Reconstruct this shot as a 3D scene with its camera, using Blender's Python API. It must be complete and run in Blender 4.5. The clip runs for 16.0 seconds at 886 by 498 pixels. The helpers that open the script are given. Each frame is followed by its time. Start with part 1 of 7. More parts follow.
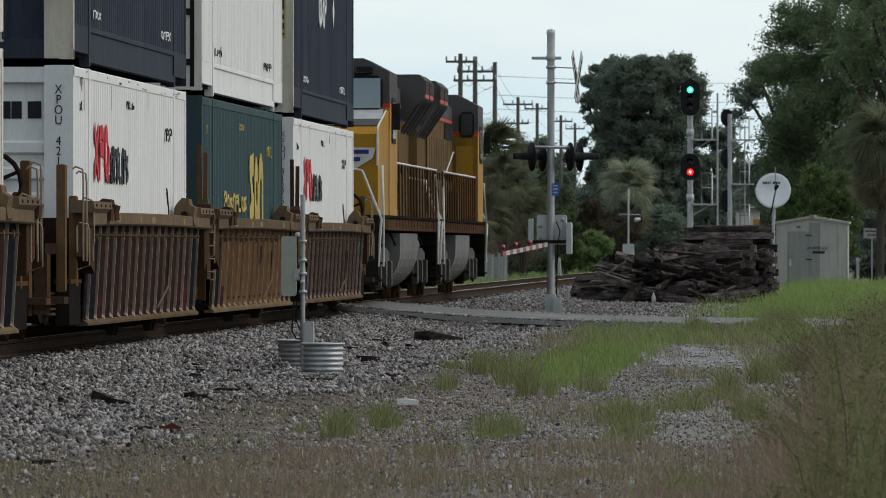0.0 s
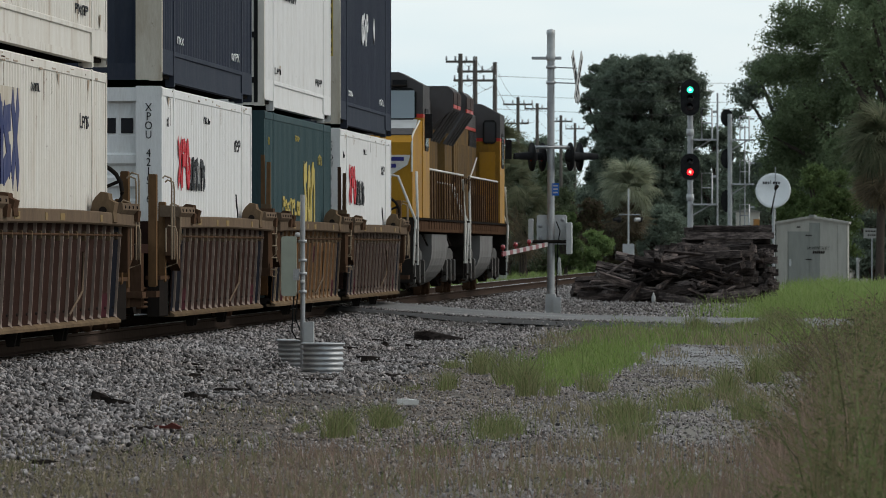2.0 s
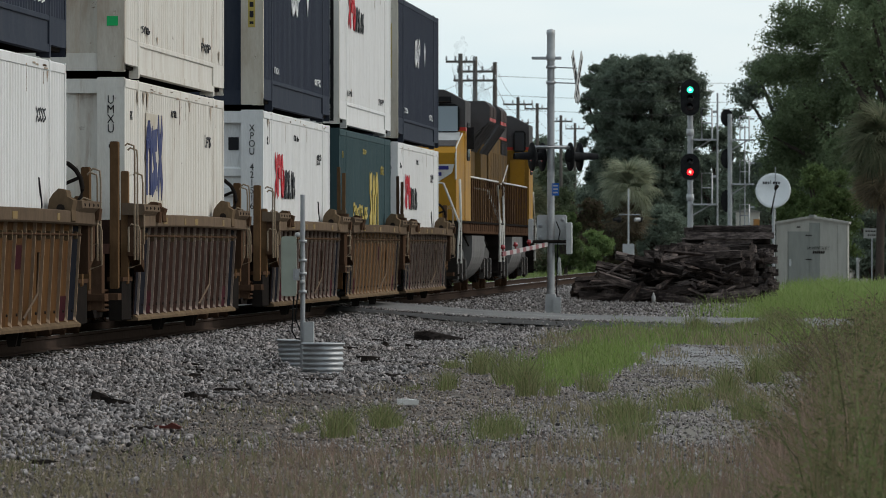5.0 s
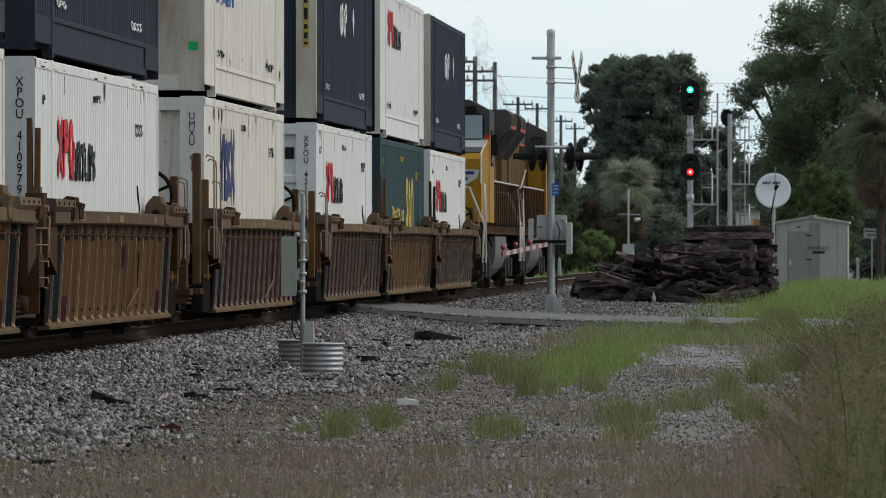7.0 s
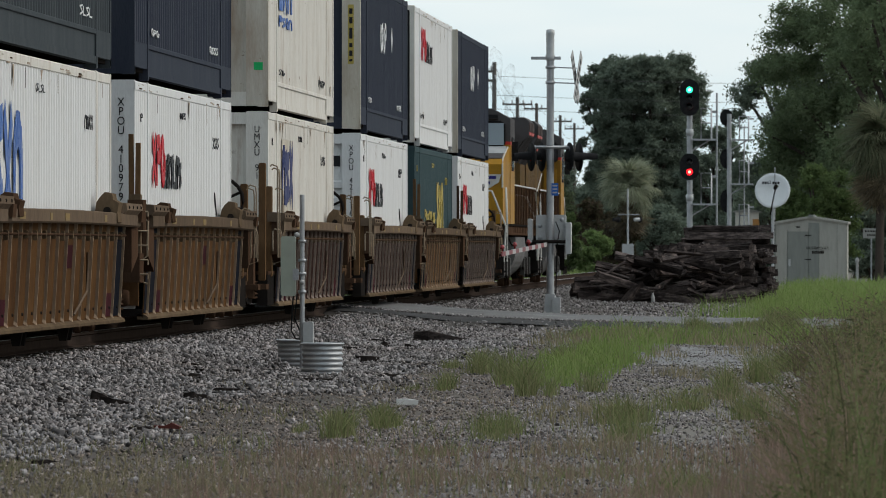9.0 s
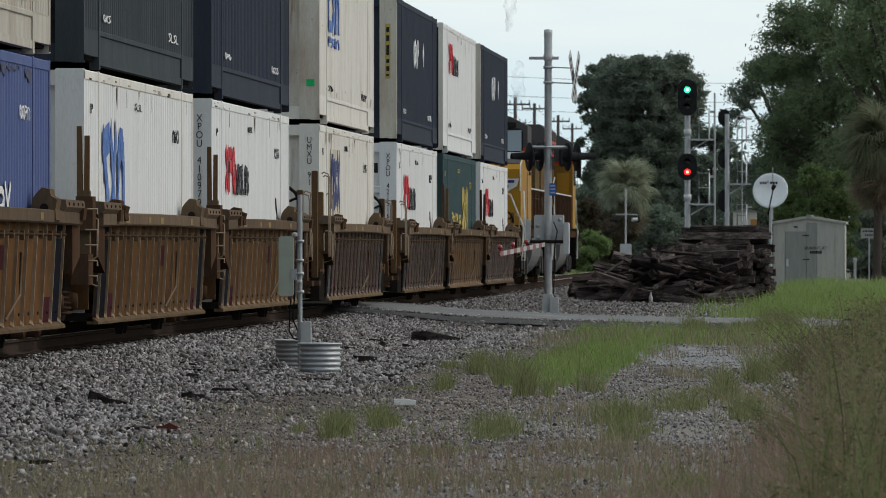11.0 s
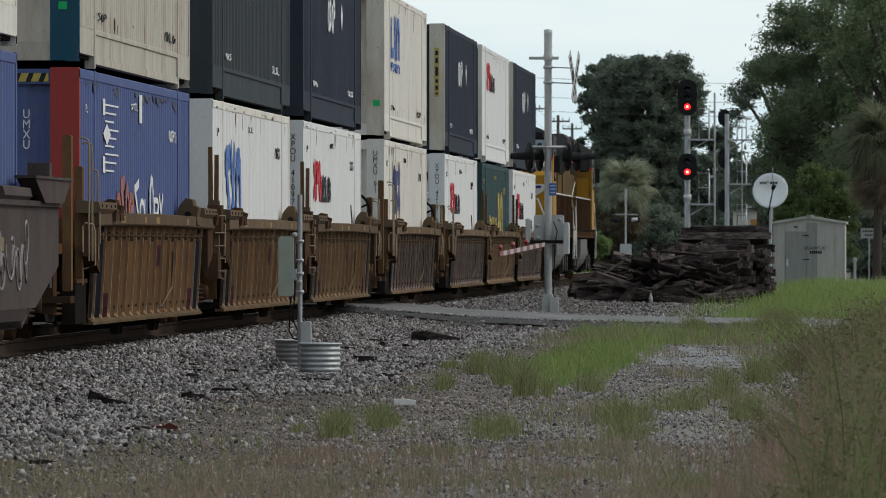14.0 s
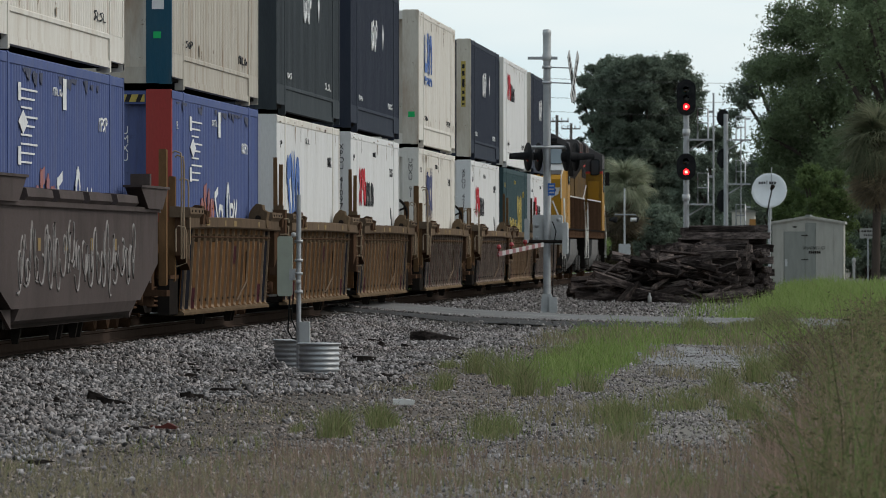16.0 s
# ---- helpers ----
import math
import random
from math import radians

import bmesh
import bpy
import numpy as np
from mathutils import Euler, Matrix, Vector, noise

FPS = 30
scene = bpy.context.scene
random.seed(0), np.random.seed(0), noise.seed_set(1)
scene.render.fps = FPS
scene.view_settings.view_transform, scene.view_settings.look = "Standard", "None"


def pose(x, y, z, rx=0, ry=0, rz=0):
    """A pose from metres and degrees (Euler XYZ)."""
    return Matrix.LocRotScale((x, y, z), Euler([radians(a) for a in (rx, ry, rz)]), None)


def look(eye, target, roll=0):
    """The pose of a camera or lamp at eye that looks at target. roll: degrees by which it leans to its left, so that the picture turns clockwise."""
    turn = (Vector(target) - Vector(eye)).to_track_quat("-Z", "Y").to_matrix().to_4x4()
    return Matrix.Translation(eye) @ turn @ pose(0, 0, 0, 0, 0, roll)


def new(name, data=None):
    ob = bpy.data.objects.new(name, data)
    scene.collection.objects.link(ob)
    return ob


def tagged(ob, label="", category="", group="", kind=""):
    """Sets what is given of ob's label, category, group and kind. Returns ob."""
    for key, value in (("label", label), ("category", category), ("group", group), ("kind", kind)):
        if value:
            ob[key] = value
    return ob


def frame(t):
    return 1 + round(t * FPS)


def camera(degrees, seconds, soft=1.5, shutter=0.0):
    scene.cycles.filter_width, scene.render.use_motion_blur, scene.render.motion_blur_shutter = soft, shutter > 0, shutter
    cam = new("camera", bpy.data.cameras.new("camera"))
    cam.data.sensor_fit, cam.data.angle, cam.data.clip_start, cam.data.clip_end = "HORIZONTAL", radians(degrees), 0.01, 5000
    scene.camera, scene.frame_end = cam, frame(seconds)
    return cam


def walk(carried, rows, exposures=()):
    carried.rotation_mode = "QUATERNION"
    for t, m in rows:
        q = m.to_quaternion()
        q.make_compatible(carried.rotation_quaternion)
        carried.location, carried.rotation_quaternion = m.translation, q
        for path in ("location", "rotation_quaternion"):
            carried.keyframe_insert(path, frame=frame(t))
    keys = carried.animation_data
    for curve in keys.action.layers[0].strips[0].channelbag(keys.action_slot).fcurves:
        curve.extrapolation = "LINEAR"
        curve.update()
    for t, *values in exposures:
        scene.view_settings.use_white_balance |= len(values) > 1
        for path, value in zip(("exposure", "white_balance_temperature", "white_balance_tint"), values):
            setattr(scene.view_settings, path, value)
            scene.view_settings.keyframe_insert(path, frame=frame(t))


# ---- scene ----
cam = camera(6.223, 16.0, soft=0.9, shutter=0.0)
cam.data.dof.use_dof, cam.data.dof.focus_distance, cam.data.dof.aperture_fstop = True, 100.0, 16.0
YAW = 2.8505


def aim(px):
    """The camera's pose, panned to the right by a small step."""
    a = radians(YAW) - px / 14420
    return look((10.3, 0, 1.05), (10.3 - 1000 * math.sin(a), 1000 * math.cos(a), 1.05 - 0.139))


walk(cam, [(0, aim(0)), (4, aim(0)), (8.6, aim(0)), (9.1, aim(1.5)), (10.2, aim(4)), (11.3, aim(5)), (14.1, aim(5)), (14.5, aim(6.4)), (16, aim(7))])

# ---- light: an even overcast sky and a weak, wide sun ----
world = bpy.data.worlds.new("world")
scene.world = world
world.use_nodes = True
wn, wl = world.node_tree.nodes, world.node_tree.links
wn.clear()
sky = wn.new("ShaderNodeTexSky")
sky.sky_type, sky.sun_disc = "NISHITA", False
sky.sun_elevation, sky.sun_rotation = radians(46.3), radians(84)
sky.air_density, sky.dust_density = 1.0, 4.0
sk_bg = wn.new("ShaderNodeBackground")
sk_bg.inputs["Strength"].default_value = 0.05
cloud_bg = wn.new("ShaderNodeBackground")
cloud_bg.inputs["Strength"].default_value = 0.86
cn = wn.new("ShaderNodeTexNoise")
cn.inputs["Scale"].default_value = 9.0
cn.inputs["Detail"].default_value = 4.0
cmap = wn.new("ShaderNodeMapping")
cmap.inputs["Scale"].default_value = (1, 1, 5)
ctc = wn.new("ShaderNodeTexCoord")
cr = wn.new("ShaderNodeValToRGB")
cr.color_ramp.elements[0].position, cr.color_ramp.elements[0].color = 0.35, (0.70, 0.88, 0.95, 1)
cr.color_ramp.elements[1].position, cr.color_ramp.elements[1].color = 0.65, (0.94, 1.0, 1.0, 1)
wadd = wn.new("ShaderNodeAddShader")
wout = wn.new("ShaderNodeOutputWorld")
wl.new(ctc.outputs["Generated"], cmap.inputs["Vector"])
wl.new(cmap.outputs["Vector"], cn.inputs["Vector"])
wl.new(cn.outputs["Fac"], cr.inputs["Fac"])
# the cloud is thinnest, and so brightest, low in the north where the line runs
csep = wn.new("ShaderNodeSeparateXYZ")
wl.new(ctc.outputs["Generated"], csep.inputs[0])
cth = wn.new("ShaderNodeMapRange")
cth.interpolation_type = "SMOOTHSTEP"
for key_name, value in (("From Min", -0.6), ("From Max", 0.95), ("To Min", 0.60), ("To Max", 1.0)):
    cth.inputs[key_name].default_value = value
wl.new(csep.outputs["Y"], cth.inputs["Value"])
cmul = wn.new("ShaderNodeMix")
cmul.data_type, cmul.blend_type = "RGBA", "MULTIPLY"
cmul.inputs["Factor"].default_value = 1.0
wl.new(cr.outputs["Color"], cmul.inputs["A"])
wl.new(cth.outputs["Result"], cmul.inputs["B"])
wl.new(cmul.outputs["Result"], cloud_bg.inputs["Color"])
wl.new(sky.outputs["Color"], sk_bg.inputs["Color"])
wl.new(sk_bg.outputs["Background"], wadd.inputs[0])
wl.new(cloud_bg.outputs["Background"], wadd.inputs[1])
wl.new(wadd.outputs["Shader"], wout.inputs["Surface"])
sun = new("sun", bpy.data.lights.new("sun", "SUN"))
sun.data.energy, sun.data.angle, sun.data.color = 0.72, radians(14), (1.0, 0.96, 0.9)
sun.matrix_world = look((74, 8, 78), (0, 0, 0))
scene.view_settings.exposure = 0.03


# ---- materials ----
def material(name, color, rough=0.7, metal=0.0, dirt=None, scale=3.0, amount=0.5, grain=0.0, grain_scale=80.0,
             stretch=(1, 1, 1), glow=0.0, per_object=0.0, per_island=0.0, spec=0.12):
    """A surface with two scales of variation: stains of the colour dirt, and a fine grain that also gives relief."""
    m = bpy.data.materials.new(name)
    m.use_nodes = True
    n, l = m.node_tree.nodes, m.node_tree.links
    b = n["Principled BSDF"]
    b.inputs["Roughness"].default_value, b.inputs["Metallic"].default_value = rough, metal
    b.inputs["Specular IOR Level"].default_value = spec
    tc = n.new("ShaderNodeTexCoord")
    mp = n.new("ShaderNodeMapping")
    mp.inputs["Scale"].default_value = stretch
    l.new(tc.outputs["Object"], mp.inputs["Vector"])
    col = n.new("ShaderNodeRGB")
    col.outputs[0].default_value = (*color, 1)
    out = col.outputs[0]

    def mixed(a, fac, c, blend="MIX"):
        x = n.new("ShaderNodeMix")
        x.data_type, x.blend_type = "RGBA", blend
        l.new(fac, x.inputs["Factor"])
        l.new(a, x.inputs["A"])
        if isinstance(c, tuple):
            x.inputs["B"].default_value = (*c, 1)
        else:
            l.new(c, x.inputs["B"])
        return x.outputs["Result"]

    def ramp(src, lo, hi, v0, v1):
        r = n.new("ShaderNodeMapRange")
        l.new(src, r.inputs["Value"])
        for k, v in zip(("From Min", "From Max", "To Min", "To Max"), (lo, hi, v0, v1)):
            r.inputs[k].default_value = v
        return r.outputs["Result"]

    if dirt:
        t = n.new("ShaderNodeTexNoise")
        t.inputs["Scale"].default_value, t.inputs["Detail"].default_value = scale, 6.0
        t.inputs["Roughness"].default_value = 0.65
        l.new(mp.outputs["Vector"], t.inputs["Vector"])
        out = mixed(out, ramp(t.outputs["Fac"], 0.42, 0.68, 0.0, amount), tuple(dirt))
    if grain:
        t = n.new("ShaderNodeTexNoise")
        t.inputs["Scale"].default_value, t.inputs["Detail"].default_value = grain_scale, 3.0
        l.new(mp.outputs["Vector"], t.inputs["Vector"])
        out = mixed(out, ramp(t.outputs["Fac"], 0.3, 0.7, 0.0, grain), tuple(c * 0.35 for c in color))
        bp = n.new("ShaderNodeBump")
        bp.inputs["Strength"].default_value, bp.inputs["Distance"].default_value = 0.35, 0.01
        l.new(t.outputs["Fac"], bp.inputs["Height"])
        l.new(bp.outputs["Normal"], b.inputs["Normal"])
    for kind, amt in (("o", per_object), ("i", per_island)):
        if amt:
            r = n.new("ShaderNodeObjectInfo" if kind == "o" else "ShaderNodeNewGeometry")
            hsv = n.new("ShaderNodeHueSaturation")
            l.new(out, hsv.inputs["Color"])
            l.new(ramp(r.outputs["Random" if kind == "o" else "Random Per Island"], 0, 1, 1 - amt, 1 + amt), hsv.inputs["Value"])
            out = hsv.outputs["Color"]
    l.new(out, b.inputs["Base Color"])
    if glow:
        b.inputs["Emission Color"].default_value, b.inputs["Emission Strength"].default_value = (*color, 1), glow
    return m


M_BALLAST = material("ballast", (0.262, 0.247, 0.243), 0.95, spec=0.05, dirt=(0.19, 0.155, 0.138), scale=0.35, amount=0.6, per_island=0.8, grain=0.4, grain_scale=45)
M_GRAVEL = material("brown_gravel", (0.275, 0.235, 0.205), 0.95, dirt=(0.18, 0.14, 0.11), scale=0.6, amount=0.7, per_island=0.55, grain=0.4, grain_scale=45)
M_RAIL = material("rail_steel", (0.060, 0.044, 0.036), 0.9, 0.0, dirt=(0.040, 0.028, 0.022), scale=4, spec=0.0)
M_RAILTOP = material("rail_head", (0.45, 0.44, 0.43), 0.3, 0.9)
M_TIE = material("tie_wood", (0.07, 0.055, 0.045), 0.9, dirt=(0.14, 0.12, 0.10), scale=5, stretch=(1, 6, 6), grain=0.5, grain_scale=20, per_object=0.3)
M_PILE = material("old_tie_wood", (0.042, 0.034, 0.032), 0.95, dirt=(0.27, 0.22, 0.20), scale=3, stretch=(1, 5, 5), amount=0.75, spec=0.02, grain=0.6, grain_scale=18, per_object=0.75)
M_ASPHALT = material("asphalt", (0.125, 0.121, 0.116), 0.75, dirt=(0.25, 0.24, 0.23), scale=0.9, amount=0.95, stretch=(0.6, 1.2, 1), grain=0.75, grain_scale=5, spec=0.22)
M_CONCRETE = material("concrete", (0.36, 0.35, 0.33), 0.85, dirt=(0.2, 0.19, 0.18), scale=3, grain=0.3)
M_GALV = material("galvanised_steel", (0.42, 0.43, 0.44), 0.45, 0.6, dirt=(0.28, 0.28, 0.28), scale=5, grain=0.2)
M_ALU = material("aluminium_box", (0.45, 0.46, 0.46), 0.5, 0.3, dirt=(0.3, 0.3, 0.29), scale=4)
M_GREYBOX = material("grey_green_paint", (0.23, 0.24, 0.22), 0.8, spec=0.04, dirt=(0.16, 0.17, 0.155), scale=2, stretch=(3, 3, 0.6))
M_BLACK = material("black_paint", (0.015, 0.015, 0.016), 0.7, dirt=(0.04, 0.04, 0.04), scale=6, spec=0.04)
M_DARK = material("dark_steel", (0.020, 0.0175, 0.016), 0.85, dirt=(0.034, 0.027, 0.023), scale=4, grain=0.3, spec=0.0)
M_WHITE = material("white_sheet", (0.72, 0.72, 0.70), 0.5, dirt=(0.5, 0.48, 0.45), scale=3)


# ---- mesh tools ----
class Shape:
    """Collects boxes, bars and outlines into one mesh."""

    def __init__(self):
        self.v, self.f, self.s = [], [], []

    def add(self, verts, faces, smooth=False):
        k = len(self.v)
        self.v += [tuple(p) for p in verts]
        self.f += [tuple(k + i for i in q) for q in faces]
        self.s += [smooth] * len(faces)
        return self

    def box(self, x0, x1, y0, y1, z0, z1, m=None, bevel=0.0):
        if bevel:
            e = bevel
            prof = [(x0 + e, z0), (x1 - e, z0), (x1, z0 + e), (x1, z1 - e), (x1 - e, z1), (x0 + e, z1), (x0, z1 - e), (x0, z0 + e)]
            return self.prism(prof, y0, y1, m=m)
        p = [(x, y, z) for z in (z0, z1) for y in (y0, y1) for x in (x0, x1)]
        if m:
            p = [m @ Vector(q) for q in p]
        return self.add(p, [(0, 2, 3, 1), (4, 5, 7, 6), (0, 1, 5, 4), (2, 6, 7, 3), (0, 4, 6, 2), (1, 3, 7, 5)])

    def prism(self, prof, a, b, axis="y", m=None, smooth=False):
        """The outline prof swept from a to b along an axis. prof: (x, z) for y, (y, z) for x, (x, y) for z."""
        n = len(prof)
        put = {"y": lambda p, d: (p[0], d, p[1]), "x": lambda p, d: (d, p[0], p[1]), "z": lambda p, d: (p[0], p[1], d)}[axis]
        pts = [Vector(put(p, d)) for d in (a, b) for p in prof]
        if m:
            pts = [m @ p for p in pts]
        self.add(pts, [(i, (i + 1) % n, n + (i + 1) % n, n + i) for i in range(n)], smooth)
        return self.add(pts, [tuple(range(n)), tuple(range(2 * n - 1, n - 1, -1))])

    def tube(self, pts, r, n=8, r1=None, caps=True):
        """A round bar along points, tapering from r to r1."""
        pts = [Vector(p) for p in pts]
        r1 = r if r1 is None else r1
        rings = []
        for i, p in enumerate(pts):
            d = (pts[min(i + 1, len(pts) - 1)] - pts[max(i - 1, 0)]).normalized()
            u = d.cross(Vector((0, 0, 1)) if abs(d.z) < 0.95 else Vector((1, 0, 0))).normalized()
            w = d.cross(u)
            rr = r + (r1 - r) * i / max(1, len(pts) - 1)
            rings.append([p + (u * math.cos(2 * math.pi * k / n) + w * math.sin(2 * math.pi * k / n)) * rr for k in range(n)])
        flat = [q for g in rings for q in g]
        self.add(flat, [(i * n + k, i * n + (k + 1) % n, (i + 1) * n + (k + 1) % n, (i + 1) * n + k)
                        for i in range(len(pts) - 1) for k in range(n)], True)
        if caps:
            self.add(rings[0] + rings[-1], [tuple(range(n)), tuple(range(2 * n - 1, n - 1, -1))])
        return self

    def lathe(self, prof, n=20, m=None):
        """A turned form: prof is (radius, height) along z."""
        pts = [Vector((r * math.cos(2 * math.pi * k / n), r * math.sin(2 * math.pi * k / n), z)) for r, z in prof for k in range(n)]
        if m:
            pts = [m @ p for p in pts]
        return self.add(pts, [(i * n + k, i * n + (k + 1) % n, (i + 1) * n + (k + 1) % n, (i + 1) * n + k)
                              for i in range(len(prof) - 1) for k in range(n)], True)

    def mesh(self, name, mat=None):
        me = bpy.data.meshes.new(name)
        me.from_pydata(self.v, [], self.f)
        me.polygons.foreach_set("use_smooth", self.s)
        if mat:
            me.materials.append(mat)
        me.validate()
        return me


def part(name, shape, mat, parent, label=""):
    """Links a shape, or a ready mesh, as one part under a thing or under a part."""
    ob = new(name, shape if isinstance(shape, bpy.types.Mesh) else shape.mesh(name, mat))
    ob.parent = parent
    return tagged(ob, label) if label else ob


def thing(name, label, category, m=None, shape=None, mat=None, group="", kind=""):
    """A top-level thing: an Empty, or a mesh when a shape is given."""
    ob = new(name, None if shape is None else (shape if isinstance(shape, bpy.types.Mesh) else shape.mesh(name, mat)))
    if m is not None:
        ob.matrix_basis = m
    return tagged(ob, label, category, group, kind)


def bulk(name, verts, faces, mat, label, category, kind="stuff", parent=None):
    """One mesh from arrays, for what nobody could count."""
    me = bpy.data.meshes.new(name)
    me.vertices.add(len(verts))
    me.vertices.foreach_set("co", np.asarray(verts, np.float32).ravel())
    faces = np.asarray(faces, np.int32)
    k = faces.shape[1]
    me.loops.add(faces.size)
    me.loops.foreach_set("vertex_index", faces.ravel())
    me.polygons.add(len(faces))
    me.polygons.foreach_set("loop_start", np.arange(0, faces.size, k, dtype=np.int32))
    me.update(calc_edges=True)
    me.materials.append(mat)
    ob = new(name, me)
    if parent is not None:
        ob.parent = parent
        return tagged(ob, label, kind=kind)
    return tagged(ob, label, category, kind=kind)


RNG = np.random.default_rng(7)


# ---- ground ----
def smooth(a, b, x):
    t = np.clip((np.asarray(x, float) - a) / (b - a), 0, 1)
    return t * t * (3 - 2 * t)


def ripple(x, y):
    return 0.5 * np.sin(1.7 * x + 0.6 * y) + 0.3 * np.sin(0.83 * y - 2.3 * x + 1) + 0.2 * np.sin(3.1 * x + 2.2 * y + 2)


ROAD0, ROAD1 = 150.0, 163.0


def road_z(x):
    """Height of the road, which falls away from the rails."""
    return -0.012 - 0.38 * (1 - np.exp(-np.maximum(np.abs(x) - 1.0, 0) / 3.2))


def ground_z(x, y):
    """Height of the ground: a ballast bank by the track, flat land beside it, a ramp where the road climbs to the rails."""
    a = np.abs(x)
    z = -0.20 - 0.25 * smooth(1.7, 3.8, a) - 0.06 * smooth(4, 8, a)
    z = z + 0.03 * ripple(x, y) * smooth(2.0, 4.0, a)
    ramp = road_z(x) - 0.03
    near_road = smooth(ROAD0 - 3.5, ROAD0 - 0.3, y) * (1 - smooth(ROAD1 + 0.3, ROAD1 + 6, y))
    return z + (ramp - z) * near_road


def ground():
    xs = np.unique(np.concatenate([np.linspace(-900, -20, 12), np.linspace(-20, 24, 130), np.linspace(24, 900, 12)]))
    ys = np.unique(np.concatenate([np.linspace(-300, 36, 8), np.linspace(36, 190, 360), np.linspace(190, 520, 90), np.linspace(520, 4500, 14)]))
    gx, gy = np.meshgrid(xs, ys)
    v = np.stack([gx, gy, ground_z(gx, gy)], -1).reshape(-1, 3)
    w = len(xs)
    i = (np.arange(len(ys) - 1)[:, None] * w + np.arange(w - 1)[None]).ravel()
    ob = bulk("ground", v, np.stack([i, i + 1, i + w + 1, i + w], -1), M_GROUND,
              "grey gravel and bare soil turning to rough grass", "ground", "structure")
    ob.data.polygons.foreach_set("use_smooth", [True] * len(ob.data.polygons))


def ground_material():
    m = material("ground_soil", (0.195, 0.168, 0.148), 0.95, spec=0.03, dirt=(0.12, 0.098, 0.084), scale=0.9, grain=0.8, grain_scale=30)
    n, l = m.node_tree.nodes, m.node_tree.links
    geo = n.new("ShaderNodeNewGeometry")
    sep = n.new("ShaderNodeSeparateXYZ")
    l.new(geo.outputs["Position"], sep.inputs[0])
    t = n.new("ShaderNodeTexNoise")
    t.inputs["Scale"].default_value, t.inputs["Detail"].default_value = 0.5, 5.0
    l.new(geo.outputs["Position"], t.inputs["Vector"])
    a = n.new("ShaderNodeMath")
    a.operation = "MULTIPLY_ADD"
    a.inputs[1].default_value, a.inputs[2].default_value = 5.0, -2.5
    l.new(t.outputs["Fac"], a.inputs[0])
    s = n.new("ShaderNodeMath")
    l.new(sep.outputs["X"], s.inputs[0])
    l.new(a.outputs[0], s.inputs[1])
    r = n.new("ShaderNodeMapRange")
    r.inputs["From Min"].default_value, r.inputs["From Max"].default_value = 7.0, 9.5
    l.new(s.outputs[0], r.inputs["Value"])
    mix = n.new("ShaderNodeMix")
    mix.data_type = "RGBA"
    b = n["Principled BSDF"]
    old = b.inputs["Base Color"].links[0].from_socket
    l.new(r.outputs["Result"], mix.inputs["Factor"])
    l.new(old, mix.inputs["A"])
    mix.inputs["B"].default_value = (0.185, 0.172, 0.152, 1)
    # shade in the gaps between the ballast stones is put into the soil colour
    near = n.new("ShaderNodeMapRange")
    near.inputs["From Min"].default_value, near.inputs["From Max"].default_value = 4.3, 6.5
    l.new(s.outputs[0], near.inputs["Value"])
    bed = n.new("ShaderNodeMix")
    bed.data_type = "RGBA"
    l.new(near.outputs["Result"], bed.inputs["Factor"])
    bed.inputs["A"].default_value = (0.075, 0.068, 0.062, 1)
    l.new(mix.outputs["Result"], bed.inputs["B"])
    l.new(bed.outputs["Result"], b.inputs["Base Color"])
    return m


M_GROUND = ground_material()
ground()


def railway():
    """Two rails, their ties and the road's crossing panels."""
    for x in (-0.7525, 0.7525):
        s = 0.0365
        prof = [(-0.076, -0.171), (0.076, -0.171), (0.076, -0.160), (0.012, -0.140), (0.010, -0.045), (s, -0.034), (s, -0.006), (s - 0.012, 0), (-s + 0.012, 0),
                (-s, -0.006), (-s, -0.034), (-0.010, -0.045), (-0.012, -0.140), (-0.076, -0.160)]
        rail = thing("rail", "rusty brown steel rail on wooden ties", "rail", shape=Shape().prism([(x + a, z) for a, z in prof], -60, 900), mat=M_RAIL,
                     group="rails of the track", kind="structure")
        part("running_surface", Shape().box(x - 0.022, x + 0.022, -60, 900, 0.0, 0.0015), M_RAILTOP, rail, "polished bright rail head")


railway()


def tie_bed():
    bed = thing("track_ties", "weathered wooden ties half buried in grey ballast", "ties", kind="structure")
    me = Shape().box(-1.3, 1.3, -0.115, 0.115, -0.33, -0.172, bevel=0.012).mesh("tie", M_TIE)
    y = 40.0
    k = 0
    rest = Shape()
    while y < 420:
        if not ROAD0 - 0.3 < y < ROAD1 + 0.3:
            if k < 290:
                ob = part("tie", me, None, bed)
                ob.matrix_basis = pose(0.05 * math.sin(y * 7), y, 0.006 * math.sin(y * 3), 0, 0, 1.2 * math.sin(y * 5))
                k += 1
            else:
                rest.box(-1.3, 1.3, y - 0.115, y + 0.115, -0.33, -0.172)
        y += 0.55
    tagged(part("far_ties", rest, M_TIE, bed), kind="stuff")


tie_bed()


